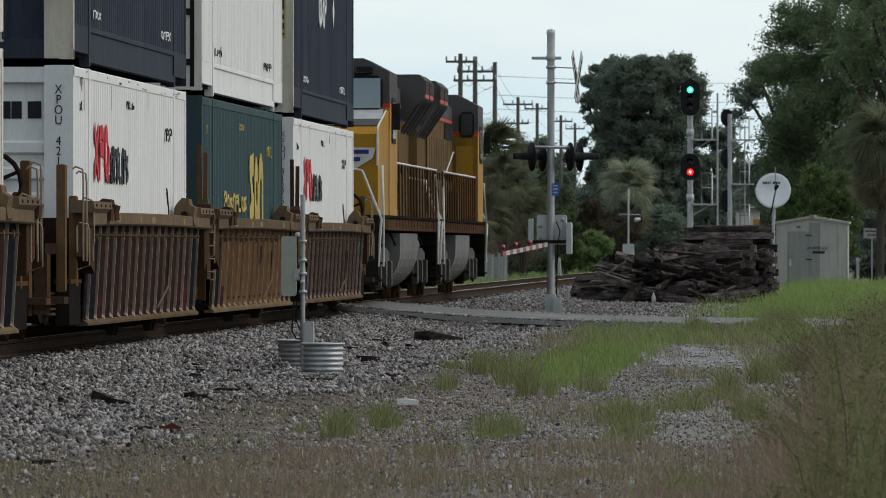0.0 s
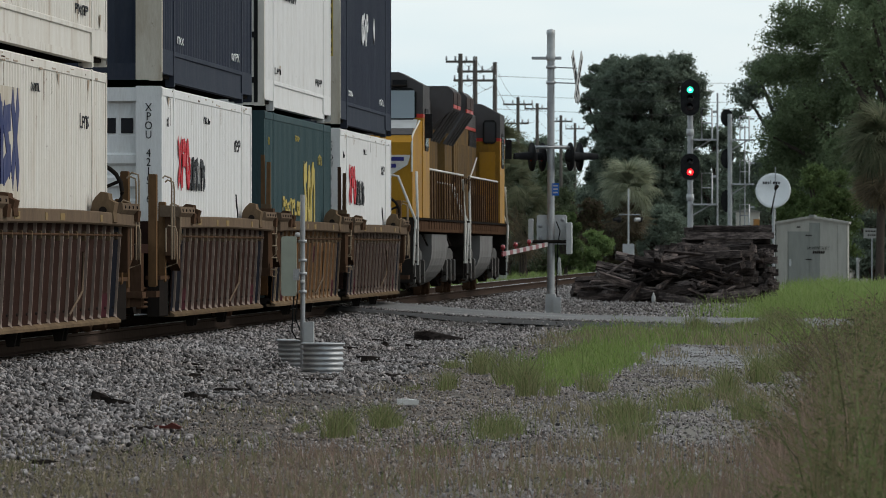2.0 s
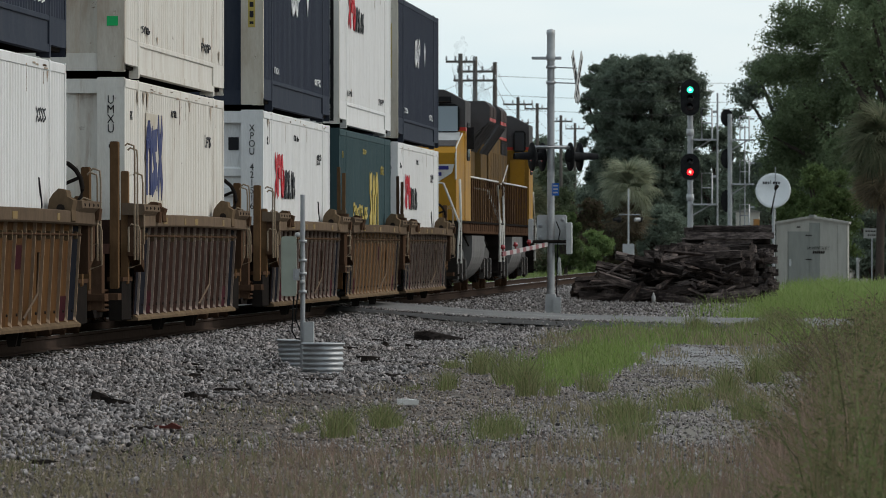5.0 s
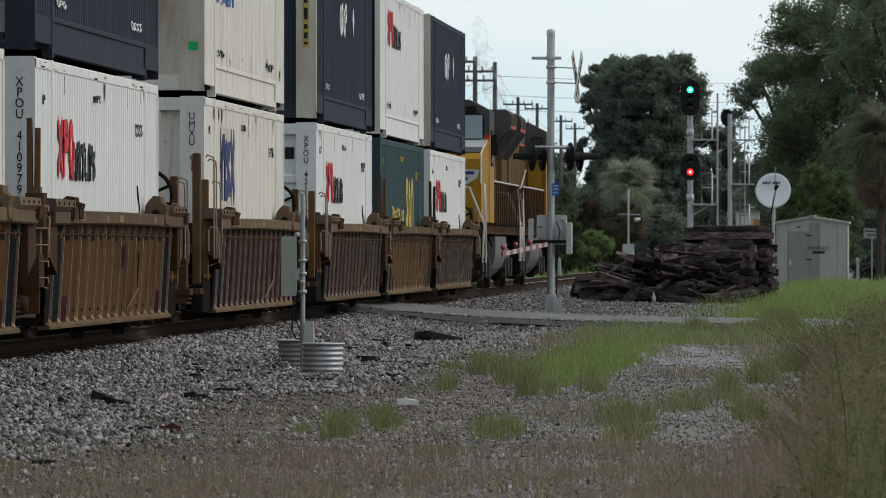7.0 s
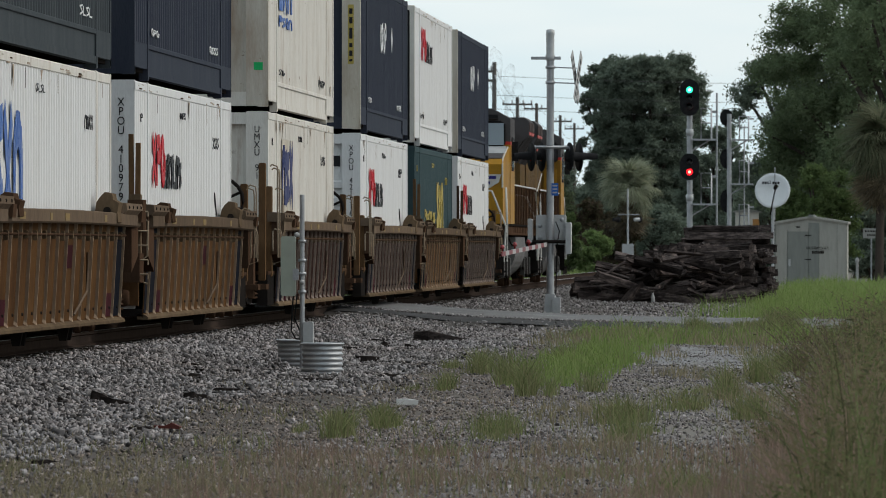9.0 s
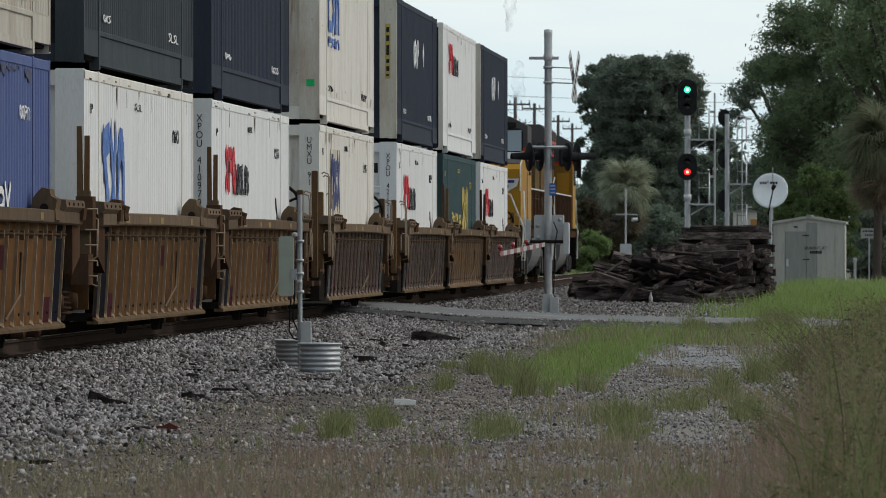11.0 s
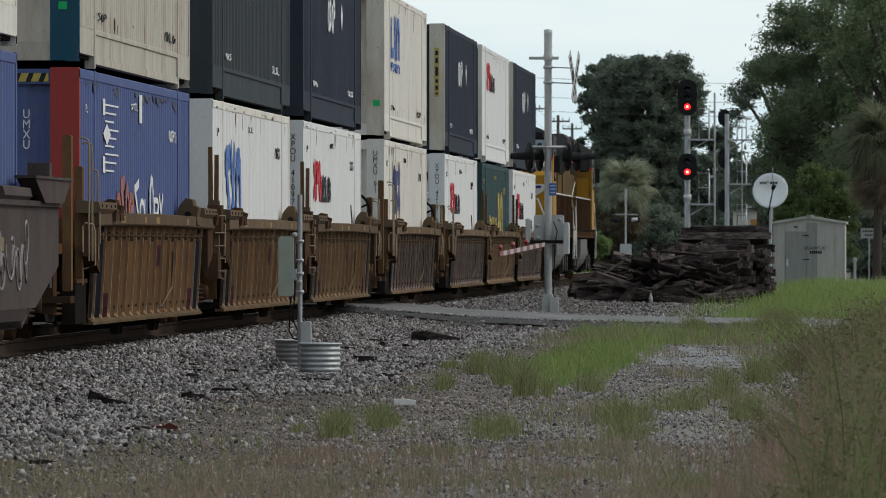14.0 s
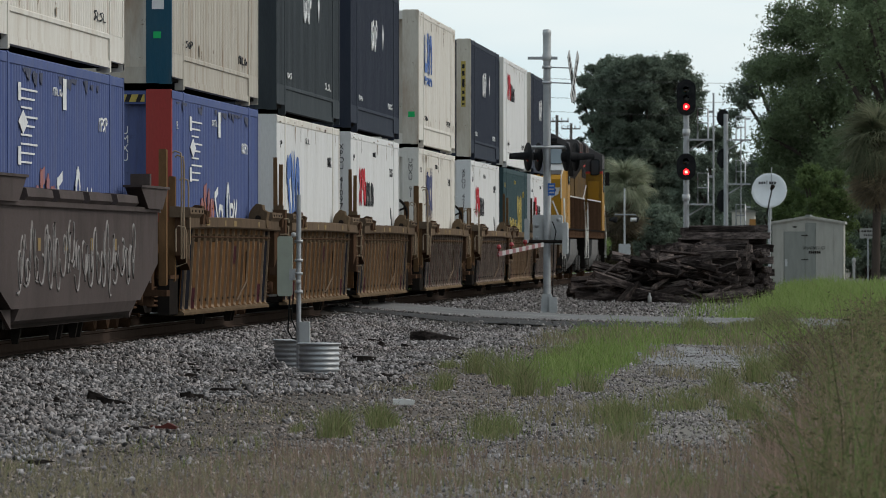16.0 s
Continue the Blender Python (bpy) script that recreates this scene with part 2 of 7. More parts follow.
def road():
    s = Shape()
    for lo, hi in ((-60, -0.84), (-0.66, 0.66), (0.84, 60)):
        xs = np.linspace(lo, hi, 30)
        ys = [ROAD0, ROAD0 + 0.25, ROAD1 - 0.25, ROAD1]
        v = [(x, y + (0.25 * math.sin(x * 1.3) if y in (ROAD0, ROAD1) else 0), float(road_z(x) - (0.05 if y in (ROAD0, ROAD1) else 0))) for x in xs for y in ys]
        s.add(v, [(i * 4 + j, i * 4 + 4 + j, i * 4 + 5 + j, i * 4 + 1 + j) for i in range(29) for j in range(3)])
    # sloping asphalt shoulder; shadow under the thick road edge is put into its colour
    edge = Shape()
    xs = np.linspace(0.95, 9.0, 40)
    ys = [ROAD0 - 1.9, ROAD0 - 1.2, ROAD0 - 0.5, ROAD0 + 0.3]
    v = [(x, y + 0.22 * math.sin(x * 3.1 + y) * (y < ROAD0), float(ground_z(x, y)) + (0.028 if y < ROAD0 else 0.0)) for x in xs for y in ys]
    edge.add(v, [(i * 4 + j, i * 4 + 4 + j, i * 4 + 5 + j, i * 4 + 1 + j) for i in range(39) for j in range(3)])
    thing("road_edge", "dark crumbling asphalt edge of the road", "road edge", shape=edge, mat=material("dark_crumbled_asphalt", (0.05, 0.048, 0.047), 0.9, dirt=(0.09, 0.085, 0.08), scale=3, grain=0.6, grain_scale=40), kind="structure")
    thing("road", "grey worn asphalt road rising to the level crossing", "road", shape=s, mat=M_ASPHALT, kind="structure")


road()


def old_pavement():
    """A worn sheet of pavement among the gravel, with a ragged edge."""
    s = Shape()
    nx, ny = 16, 26
    v = []
    for i in range(nx + 1):
        for j in range(ny + 1):
            u, w = i / nx, j / ny
            x = 7.35 + 0.3 * math.sin(9 * w) + (1.9 + 0.4 * math.sin(5 * w + 1)) * u
            y = 106.0 + 1.5 * math.sin(7 * u) + (20.0 + 2.0 * math.sin(6 * u + 2)) * w
            rim = min(u, 1 - u, w, 1 - w) < 0.01
            v.append((x, y, float(ground_z(np.array(x), np.array(y))) + (-0.012 if rim else 0.006)))
    s.add(v, [(i * (ny + 1) + j, (i + 1) * (ny + 1) + j, (i + 1) * (ny + 1) + j + 1, i * (ny + 1) + j + 1) for i in range(nx) for j in range(ny)], True)
    thing("old_pavement", "worn pale patch of old pavement among gravel", "pavement", shape=s, mat=material("worn_pavement", (0.225, 0.22, 0.215), 0.7, dirt=(0.12, 0.112, 0.105), scale=1.4, amount=0.9, stretch=(1, 0.5, 1), grain=0.6, grain_scale=12, spec=0.2), kind="structure")


old_pavement()


# ---- rolling stock ----
CL, CH, CX = 16.15, 2.895, 1.3
FLOOR = 0.28


def run(t):
    """How far the train has rolled after t seconds."""
    u = t / 8
    return 48.47 * u + 1.021 * u * u + 0.0485 * u ** 3 + 0.016 * u ** 4


TRAIN, WHEELS = [], []


def paint(name, color, dirt, amount=0.5, rough=0.75, rust=0.3, stain=(0.19, 0.10, 0.055)):
    """Container paint: broad dirt, rust runs that hang down, and small dark scuffs."""
    m = material(name, color, rough, dirt=dirt, scale=1.6, amount=amount, stretch=(1.4, 1.4, 0.35), grain=0.12, grain_scale=30, spec=0.05)
    n, l = m.node_tree.nodes, m.node_tree.links
    b = n["Principled BSDF"]
    tc = n.new("ShaderNodeTexCoord")
    for scale, stretch, lo, hi, tone in ((1.7, (2.6, 2.6, 0.3), 0.575, 0.70, stain), (7.0, (1.0, 0.5, 1.0), 0.635, 0.70, tuple(0.5 * v for v in stain))):
        mp, t, r, x = n.new("ShaderNodeMapping"), n.new("ShaderNodeTexNoise"), n.new("ShaderNodeMapRange"), n.new("ShaderNodeMix")
        mp.inputs["Scale"].default_value = stretch
        t.inputs["Scale"].default_value, t.inputs["Detail"].default_value, t.inputs["Roughness"].default_value = scale, 8.0, 0.7
        for k, v in zip(("From Min", "From Max", "To Min", "To Max"), (lo, hi, 0.0, rust)):
            r.inputs[k].default_value = v
        x.data_type = "RGBA"
        l.new(tc.outputs["Object"], mp.inputs["Vector"])
        l.new(mp.outputs["Vector"], t.inputs["Vector"])
        l.new(t.outputs["Fac"], r.inputs["Value"])
        l.new(r.outputs["Result"], x.inputs["Factor"])
        l.new(b.inputs["Base Color"].links[0].from_socket, x.inputs["A"])
        x.inputs["B"].default_value = (*tone, 1)
        l.new(x.outputs["Result"], b.inputs["Base Color"])
    return m


P_WHITE = paint("white_container_paint", (0.70, 0.70, 0.69), (0.54, 0.53, 0.50), 0.45, rust=0.22, stain=(0.34, 0.27, 0.20))
P_CREAM = paint("dirty_white_container_paint", (0.68, 0.655, 0.60), (0.50, 0.44, 0.36), 0.55, rust=0.62, stain=(0.28, 0.17, 0.10))
P_GREY = paint("weathered_grey_container_paint", (0.47, 0.44, 0.385), (0.30, 0.25, 0.19), 0.7, rust=0.8, stain=(0.20, 0.12, 0.07))
P_NAVY = paint("navy_container_paint", (0.031, 0.037, 0.054), (0.052, 0.058, 0.070), 0.6, rust=0.25, stain=(0.07, 0.07, 0.08))
P_SLATE = paint("dark_slate_container_paint", (0.042, 0.050, 0.056), (0.070, 0.080, 0.084), 0.6, rust=0.25, stain=(0.08, 0.08, 0.08))
P_GREEN = paint("dark_green_container_paint", (0.040, 0.070, 0.076), (0.07, 0.095, 0.095), 0.6, rust=0.2, stain=(0.10, 0.10, 0.085))
P_BLUE = paint("blue_container_paint", (0.080, 0.108, 0.245), (0.12, 0.14, 0.235), 0.6, rust=0.4, stain=(0.07, 0.065, 0.075))
P_TAN = paint("soiled_tan_paint", (0.56, 0.52, 0.44), (0.34, 0.27, 0.19), 0.8, rust=0.85)
P_RUSTY = paint("rust_stained_white_paint", (0.55, 0.51, 0.44), (0.30, 0.21, 0.14), 0.8, rust=0.9)
P_RED = paint("faded_red_paint", (0.32, 0.055, 0.05), (0.22, 0.06, 0.05), 0.5, rust=0.3)
P_TEAL = paint("teal_paint", (0.02, 0.075, 0.12), (0.05, 0.09, 0.11), 0.5, rust=0.3)
M_INK = material("black_lettering", (0.02, 0.02, 0.022), 0.6)
M_REDINK = material("red_lettering", (0.45, 0.02, 0.03), 0.6)
M_WHITEINK = material("white_lettering", (0.7, 0.7, 0.69), 0.6, dirt=(0.4, 0.4, 0.42), scale=6)
M_BLUEINK = material("blue_lettering", (0.03, 0.10, 0.34), 0.6, dirt=(0.3, 0.35, 0.45), scale=5)
M_NAVYINK = material("dark_blue_lettering", (0.02, 0.03, 0.11), 0.7, dirt=(0.12, 0.12, 0.18), scale=5)
M_YELLOWINK = material("yellow_lettering", (0.44, 0.34, 0.09), 0.7, dirt=(0.24, 0.2, 0.07), scale=6)
M_ORANGEINK = material("orange_lettering", (0.34, 0.12, 0.07), 0.7, dirt=(0.10, 0.09, 0.20), scale=4, amount=0.8)
M_GREENINK = material("green_sticker", (0.02, 0.4, 0.12), 0.6)
M_STREAK = material("rust_stain", (0.30, 0.22, 0.15), 0.8, dirt=(0.45, 0.42, 0.36), scale=6, amount=0.8)
M_BLUESCUFF = material("rubbed_dark_paint", (0.06, 0.066, 0.10), 0.8, dirt=(0.11, 0.115, 0.15), scale=7, amount=0.8, spec=0.05)
M_RUBBER = material("black_rubber", (0.012, 0.012, 0.012), 0.8)


def corrugated(x, y0, y1, z0, z1, pitch, depth, side):
    """An upright sheet with trapezoid ribs, at x, facing side."""
    v, f, n = [], [], int((y1 - y0) / pitch)
    p = (y1 - y0) / n
    for k in range(n):
        for a, d in ((0.0, 0), (0.28, 0), (0.42, depth), (0.86, depth)):
            v += [(x - side * d, y0 + (k + a) * p, z0), (x - side * d, y0 + (k + a) * p, z1)]
    v += [(x, y1, z0), (x, y1, z1)]
    for k in range(len(v) // 2 - 1):
        q = (2 * k, 2 * k + 2, 2 * k + 3, 2 * k + 1)
        f.append(q if side > 0 else q[::-1])
    return Shape().add(v, f)


def stroke(shape, p, q, w, put):
    """One straight bar from p to q in a unit cell, laid on the wall by put."""
    (a, b), (c, d) = p, q
    n = math.hypot(c - a, d - b) or 1.0
    u, v = (c - a) / n * w / 2, (d - b) / n * w / 2
    ring = [(a - u - v, b - v + u), (c + u - v, d + v + u), (c + u + v, d + v - u), (a - u + v, b - v - u)]
    pts = [put(y, z, h) for h in (0, 1) for y, z in ring]
    return shape.add(pts, [(3, 2, 1, 0), (4, 5, 6, 7), (0, 1, 5, 4), (1, 2, 6, 5), (2, 3, 7, 6), (3, 0, 4, 7)])


def glyph(shape, x, y0, y1, z0, z1, kind, w):
    """A sign-like shape: ring, crossed bars, stem with a bowl, foot, arch or zigzag."""
    put = lambda u, v, h: (x + 0.004 * h, y0 + (y1 - y0) * u, z0 + (z1 - z0) * v)
    e = w / 2
    arc = lambda cx, cz, rx, rz, a0, a1, n: [(cx + rx * math.cos(a0 + (a1 - a0) * k / n), cz + rz * math.sin(a0 + (a1 - a0) * k / n)) for k in range(n + 1)]
    runs = ([arc(0.5, 0.5, 0.5 - e, 0.5 - e, 0, 2 * math.pi, 12)],
            [[(e, e), (1 - e, 1 - e)], [(e, 1 - e), (1 - e, e)]],
            [[(e, e), (e, 1 - e)], [(e, 1 - e)] + arc(0.55, 0.72, 0.45 - e, 0.28 - e, math.pi / 2, -math.pi / 2, 6) + [(e, 0.44 + e)]],
            [[(e, 1 - e), (e, e), (1 - e, e)]],
            [[(e, e), (e, 0.6)] + arc(0.5, 0.6, 0.5 - e, 0.4 - e, math.pi, 0, 6) + [(1 - e, e)]],
            [[(1 - e, 1 - e), (e, 0.8), (1 - e, 0.3), (e, e)]])[kind]
    i = 0
    for line in runs:
        for p, q in zip(line, line[1:]):
            # neighbouring strokes overlap, so each lies a little prouder
            stroke(shape, p, q, w, lambda u, v, h: put(u, v, h * (1 + 0.35 * i)))
            i += 1
    return shape


def glyph_bars(shape, x, y0, y1, z0, z1, n, seed, low=0.0, w=0.24):
    """A row of n small shapes that stand for writing."""
    r = random.Random(seed)
    p = (y1 - y0) / n
    for k in range(n):
        glyph(shape, x, y0 + k * p, y0 + (k + 0.84) * p, z0, z1 - (z1 - z0) * low * r.random(), r.randrange(6), w)
    return shape


def emblem(c, name, x, y0, y1, z0, z1, kinds, mat, label, low=0.0, w=0.26):
    """A row of bold shapes, each one a part of its own."""
    r = random.Random(len(kinds) * 7 + int(z1 * 10))
    p = (y1 - y0) / len(kinds)
    for k, kind in enumerate(kinds):
        part(name, glyph(Shape(), x, y0 + k * p, y0 + (k + 0.86) * p, z0, z1 - (z1 - z0) * low * r.random(), kind, w), mat, c, label)


def lettering(text, size, m, mat, name, parent):
    """Words in the built-in font, as a mesh. The text lies in its x-y plane before m."""
    cu = bpy.data.curves.new(name, "FONT")
    cu.body, cu.size, cu.align_x, cu.extrude = text, size, "CENTER", 0.002
    cu.space_line = 0.80
    cu.resolution_u = 3
    tmp = bpy.data.objects.new(name, cu)
    me = bpy.data.meshes.new_from_object(tmp)
    bpy.data.objects.remove(tmp)
    bpy.data.curves.remove(cu)
    me.materials.clear()
    me.materials.append(mat)
    me.transform(m)
    return part(name, me, None, parent)


def container(y, z, label, side, frame_mat, post, end="plain", marks="", logo=""):
    c = thing("container", label, "shipping container", pose(0, y, z), group="containers of the train")
    TRAIN.append((c, y, z))
    a, b = CL / 2 - 6.1, CL / 2 + 6.1
    upper = z > 2
    zb = 0.46 if upper else 0.2
    part("side_wall", corrugated(CX, 0.12, CL - 0.12, zb, CH - 0.13, 0.285, 0.018, 1), side, c)
    part("side_wall", corrugated(-CX, 0.12, CL - 0.12, zb, CH - 0.13, 0.285, 0.03, -1), side, c)
    part("roof", Shape().box(-CX + 0.05, CX - 0.05, 0.05, CL - 0.05, CH - 0.10, CH - 0.03), side, c)
    part("floor", Shape().box(-CX + 0.06, CX - 0.06, 0.05, CL - 0.05, 0.10, 0.25), M_DARK, c, "dark steel underframe")
    for sx in (-1, 1):
        x0, x1 = sorted((sx * CX, sx * (CX - 0.10)))
        part("top_rail", Shape().box(x0 + 0.004 * sx, x1 + 0.004 * sx, 0.1, CL - 0.1, CH - 0.135, CH - 0.01, bevel=0.015), frame_mat, c)
        part("rail_foot", Shape().box(x0 - 0.004, x1 + 0.004, a, b, 0.06, 0.15), frame_mat, c)
        part("bottom_rail", Shape().box(x0 + 0.012 * (sx < 0), x1 - 0.012 * (sx > 0), a, b, 0.15, zb - 0.05), frame_mat, c)
        part("rail_lip", Shape().box(x0 - 0.008, x1 + 0.008, a, b, zb - 0.05, zb + 0.015, bevel=0.008), frame_mat, c)
        for y0, y1 in ((0.1, a), (b, CL - 0.1)):
            part("end_rail", Shape().box(x0, x1, y0, y1, 0.15, zb + 0.015), frame_mat, c)
        for yy in (a, b):
            part("stacking_post", Shape().box(x0 - 0.01, x1 + 0.01, yy - 0.09, yy + 0.09, 0.0, CH, bevel=0.012), frame_mat, c)
        for yy, mat in ((0.0, post), (CL - 0.14, frame_mat)):
            xi, xo = sx * (CX - 0.34), sx * (CX + 0.002)
            part("corner_post", Shape().box(min(xi, xo), max(xi, xo), yy, yy + 0.14, 0.06 if upper else 0.0, CH, bevel=0.01), mat, c)
            for zz in (0.05, CH - 0.13):
                s = Shape()
                s.box(min(xo, xo - sx * 0.17), max(xo, xo - sx * 0.17), yy - 0.006, yy + 0.146, zz, zz + 0.12, bevel=0.01)
                part("corner_casting", s, frame_mat if yy else post, c)
    if side in (P_WHITE, P_CREAM, P_GREY):
        # scuffs along the top rail and thin streaks that run down from it
        r = random.Random(int(y * 7 + z * 3))
        for k in range(18):
            q, w = r.uniform(0.3, CL - 0.7), r.uniform(0.05, 0.45)
            if k < 15:
                zz, h = CH - r.uniform(0.05, 0.14), r.uniform(0.008, 0.025)
            else:
                w, h = r.uniform(0.008, 0.014), r.uniform(0.1, 0.4)
                zz = CH - 0.15 - h
            part("scuff", Shape().box(CX + 0.005, CX + 0.009, q, q + w, zz, zz + h), M_STREAK if k % 4 else M_HOOK, c)
    if side == P_BLUE:
        # dark rubbed patches below the top rail
        r = random.Random(int(y * 5))
        for k in range(16):
            q, w, h = r.uniform(0.3, CL - 1.4), r.uniform(0.15, 0.9), r.uniform(0.03, 0.16)
            zz = CH - 0.14 - h - 0.04 * r.random()
            part("scuff", Shape().prism([(q, zz + h), (q + w, zz + h), (q + w * 0.8, zz), (q + w * 0.25, zz + 0.3 * h)], CX + 0.003 + 0.0004 * k, CX + 0.0042 + 0.0004 * k, "x"), M_BLUESCUFF, c)
    part("end_header", Shape().box(-CX + 0.34, CX - 0.34, 0.02, 0.12, CH - 0.2, CH - 0.02), frame_mat if end != "black" else P_NAVY, c)
    part("end_sill", Shape().box(-CX + 0.34, CX - 0.34, 0.02, 0.12, 0.06, 0.28), frame_mat if end != "black" else P_NAVY, c)
    if end == "ribs":
        s = Shape().box(-CX + 0.34, CX - 0.34, 0.10, 0.13, 0.28, CH - 0.2)
        zz = 0.35
        while zz < CH - 1.0:
            s.prism([(0.10, zz), (0.04, zz + 0.03), (0.04, zz + 0.14), (0.10, zz + 0.17)], -CX + 0.34, CX - 0.34, "x")
            zz += 0.30
        part("end_wall", s, P_WHITE, c, "white end wall with horizontal ribs")
        s = Shape()
        for k, w in enumerate((0.16, 0.12, 0.18, 0.12, 0.16)):
            x = 0.0 + 0.19 * k
            s.box(x, x + w, 0.092, 0.098, CH - 0.62, CH - 0.42)
        part("lettering_bar", s, M_INK, c, "black lettering bars")
    elif end == "rods":
        s = Shape().box(-CX + 0.34, CX - 0.34, 0.08, 0.12, 0.28, CH - 0.2)
        part("door", s, frame_mat, c)
        for k in range(4):
            x = -0.75 + 0.5 * k
            part("locking_rod", Shape().tube([(x, 0.05, 0.2), (x, 0.05, CH - 0.1)], 0.022, 6), M_GALV, c)
        s = Shape()
        for zz in (0.4, 1.1, 1.8, 2.5):
            s.box(CX - 0.36, CX - 0.1, -0.02, 0.02, zz, zz + 0.09)
        s.box(CX - 0.16, CX - 0.10, -0.012, 0.0, 0.1, CH - 0.1)
        part("hinge_strip", s, M_RUBBER, c, "black rubber door seal and hinges")
    elif end == "black":
        part("end_wall", Shape().box(-CX + 0.34, CX - 0.34, 0.06, 0.12, 0.28, CH - 0.2), M_BLACK, c, "black end wall")
        if side == P_SLATE:
            sign = part("placard", Shape().box(CX - 0.62, CX - 0.40, 0.045, 0.06, 1.75, 2.02), P_WHITE, c, "small white placard")
            part("placard_bar", Shape().box(CX - 0.60, CX - 0.43, 0.040, 0.045, 1.80, 1.88), M_INK, sign)
    else:
        part("end_wall", corrugated(0, -CX + 0.34, CX - 0.34, 0.28, CH - 0.2, 0.38, 0.04, 1).mesh("end_wall", P_RUSTY if post in (P_RUSTY, P_TEAL) else side), None, c).matrix_basis = pose(0, 0.06, 0, 0, 0, -90)
    if marks:
        body = "\n".join(marks)
        inboard = 0.62 if post == P_RED else 0.17
        lettering(body, 0.15, pose(CX - inboard, 0.012 if post == P_RED else -0.006, CH - (0.60 if post == P_RED else 0.33), 90, 0, 0) @ Matrix.Diagonal((0.85, 1, 1, 1)), M_WHITEINK if side == P_BLUE else M_INK, "reporting_mark", c)
    if post == P_RED:
        # warning stripes on the header of the end wall
        bar = part("hazard_strip", Shape().box(CX - 0.95, CX - 0.36, 0.010, 0.019, CH - 0.17, CH - 0.07), M_YELLOWINK, c, "yellow and black hazard strip")
        for q in range(4):
            x0 = CX - 0.93 + 0.15 * q
            part("hazard_bar", Shape().prism([(x0, CH - 0.17), (x0 + 0.06, CH - 0.17), (x0 + 0.10, CH - 0.07), (x0 + 0.04, CH - 0.07)], 0.006, 0.0098), M_INK, bar)
    if post == P_TEAL:
        part("post_lettering", Shape().box(CX - 0.26, CX - 0.10, -0.006, -0.002, 1.05, 1.22), M_WHITEINK, c, "white lettering bar")
        part("sticker", Shape().box(CX - 0.24, CX - 0.14, -0.006, -0.002, 0.66, 0.75), M_GREENINK, c, "green sticker")
    X = CX + 0.006
    small = M_WHITEINK if side in (P_NAVY, P_SLATE, P_BLUE) else M_YELLOWINK if side == P_GREEN else M_INK
    rows = ((6.9, 7.9, CH - 0.42, CH - 0.27, 4), (12.6, 13.7, CH - 0.75, CH - 0.52, 4), (0.75, 1.05, CH - 0.55, CH - 0.38, 2)) if not upper else ((2.4, 3.5, 0.56, 0.72, 3), (12.0, 13.6, 0.56, 0.74, 4))
    for q, (y0, y1, z0, z1, n) in enumerate(rows):
        part("small_lettering", glyph_bars(Shape(), X, y0, y1, z0 + 0.03, z1 - 0.02, n, len(label) + q, 0.2, 0.16), small, c, "small illegible lettering bars")
    if side in (P_CREAM, P_WHITE, P_GREY):
        # rust runs below the top rail and scuffs on the lower side
        rr = random.Random(len(label) * 7)
        for q in range(8 if side != P_WHITE else 3):
            y0, h = rr.uniform(0.5, CL - 0.6), rr.uniform(0.08, 0.3)
            z0 = CH - 0.14 - h if q % 3 else zb + 0.03
            part("rust_streak", Shape().prism([(y0, z0 + h), (y0 + rr.uniform(0.12, 0.3), z0 + h), (y0 + 0.10, z0 + h * 0.4), (y0 + 0.05, z0)], X - 0.002, X, "x"), M_STREAK, c, "brown rust streak")
    if logo == "freight":
        k = 0.25 if upper else 0
        emblem(c, "logo_mark", X, 2.6, 4.5, 1.58 + k, 2.24 + k, (1, 2, 0), M_REDINK, "bold red logo shape", 0.0, 0.25)
        emblem(c, "logo_word", X, 4.3, 7.2, 1.56 + k, 2.02 + k, (3, 0, 2, 4, 5, 3, 4, 2, 5), M_INK, "black logo shape", 0.25, 0.25)
        if not upper:
            part("door_seal_mark", Shape().tube([(X, 12.9, 0.95), (X, 13.25, 1.25), (X, 12.9, 1.55)], 0.012, 4), M_INK, c)
    elif logo == "yellow":
        emblem(c, "logo_mark", X, 9.0, 11.8, 1.05, 2.2, (5, 0, 4), M_YELLOWINK, "large yellow logo shape", 0.1, 0.30)
        emblem(c, "logo_word", X, 4.0, 8.4, 1.30, 1.60, (2, 0, 5, 4, 2, 3, 0, 5), M_YELLOWINK, "small yellow logo shape", 0.3, 0.22)
        emblem(c, "logo_word", X, 9.2, 11.4, 0.62, 0.84, (4, 2, 5, 0), M_YELLOWINK, "small yellow logo shape", 0.2, 0.24)
    elif logo == "navy":
        emblem(c, "logo_mark", X, 6.3, 8.3, 1.62, 2.28, (0, 5, 0, 2), M_WHITEINK, "white curled logo shape", 0.4, 0.20)
        part("logo_star", Shape().prism([(10.0, 2.0), (10.25, 2.2), (10.5, 2.0), (10.25, 1.7)], X, X + 0.005, "x"), M_WHITEINK, c, "white arrow shape")
    elif logo == "patch":
        part("logo_panel", Shape().box(X, X + 0.004, 3.0, 5.6, 0.45, 2.5), P_TAN, c, "faded tan picture panel")
        emblem(c, "logo_mark", X + 0.005, 3.0, 5.6, 1.45, 2.46, (4, 5, 1), M_NAVYINK, "dark blue worn shape", 0.3, 0.34)
        part("logo_band", Shape().box(X + 0.005, X + 0.008, 3.0, 5.6, 0.5, 1.05), M_NAVYINK, c, "dark blue band")
        emblem(c, "logo_word", X + 0.009, 3.1, 5.5, 0.56, 0.98, (5, 2, 0, 4, 3), P_TAN, "tan scrawled shape", 0.2, 0.22)
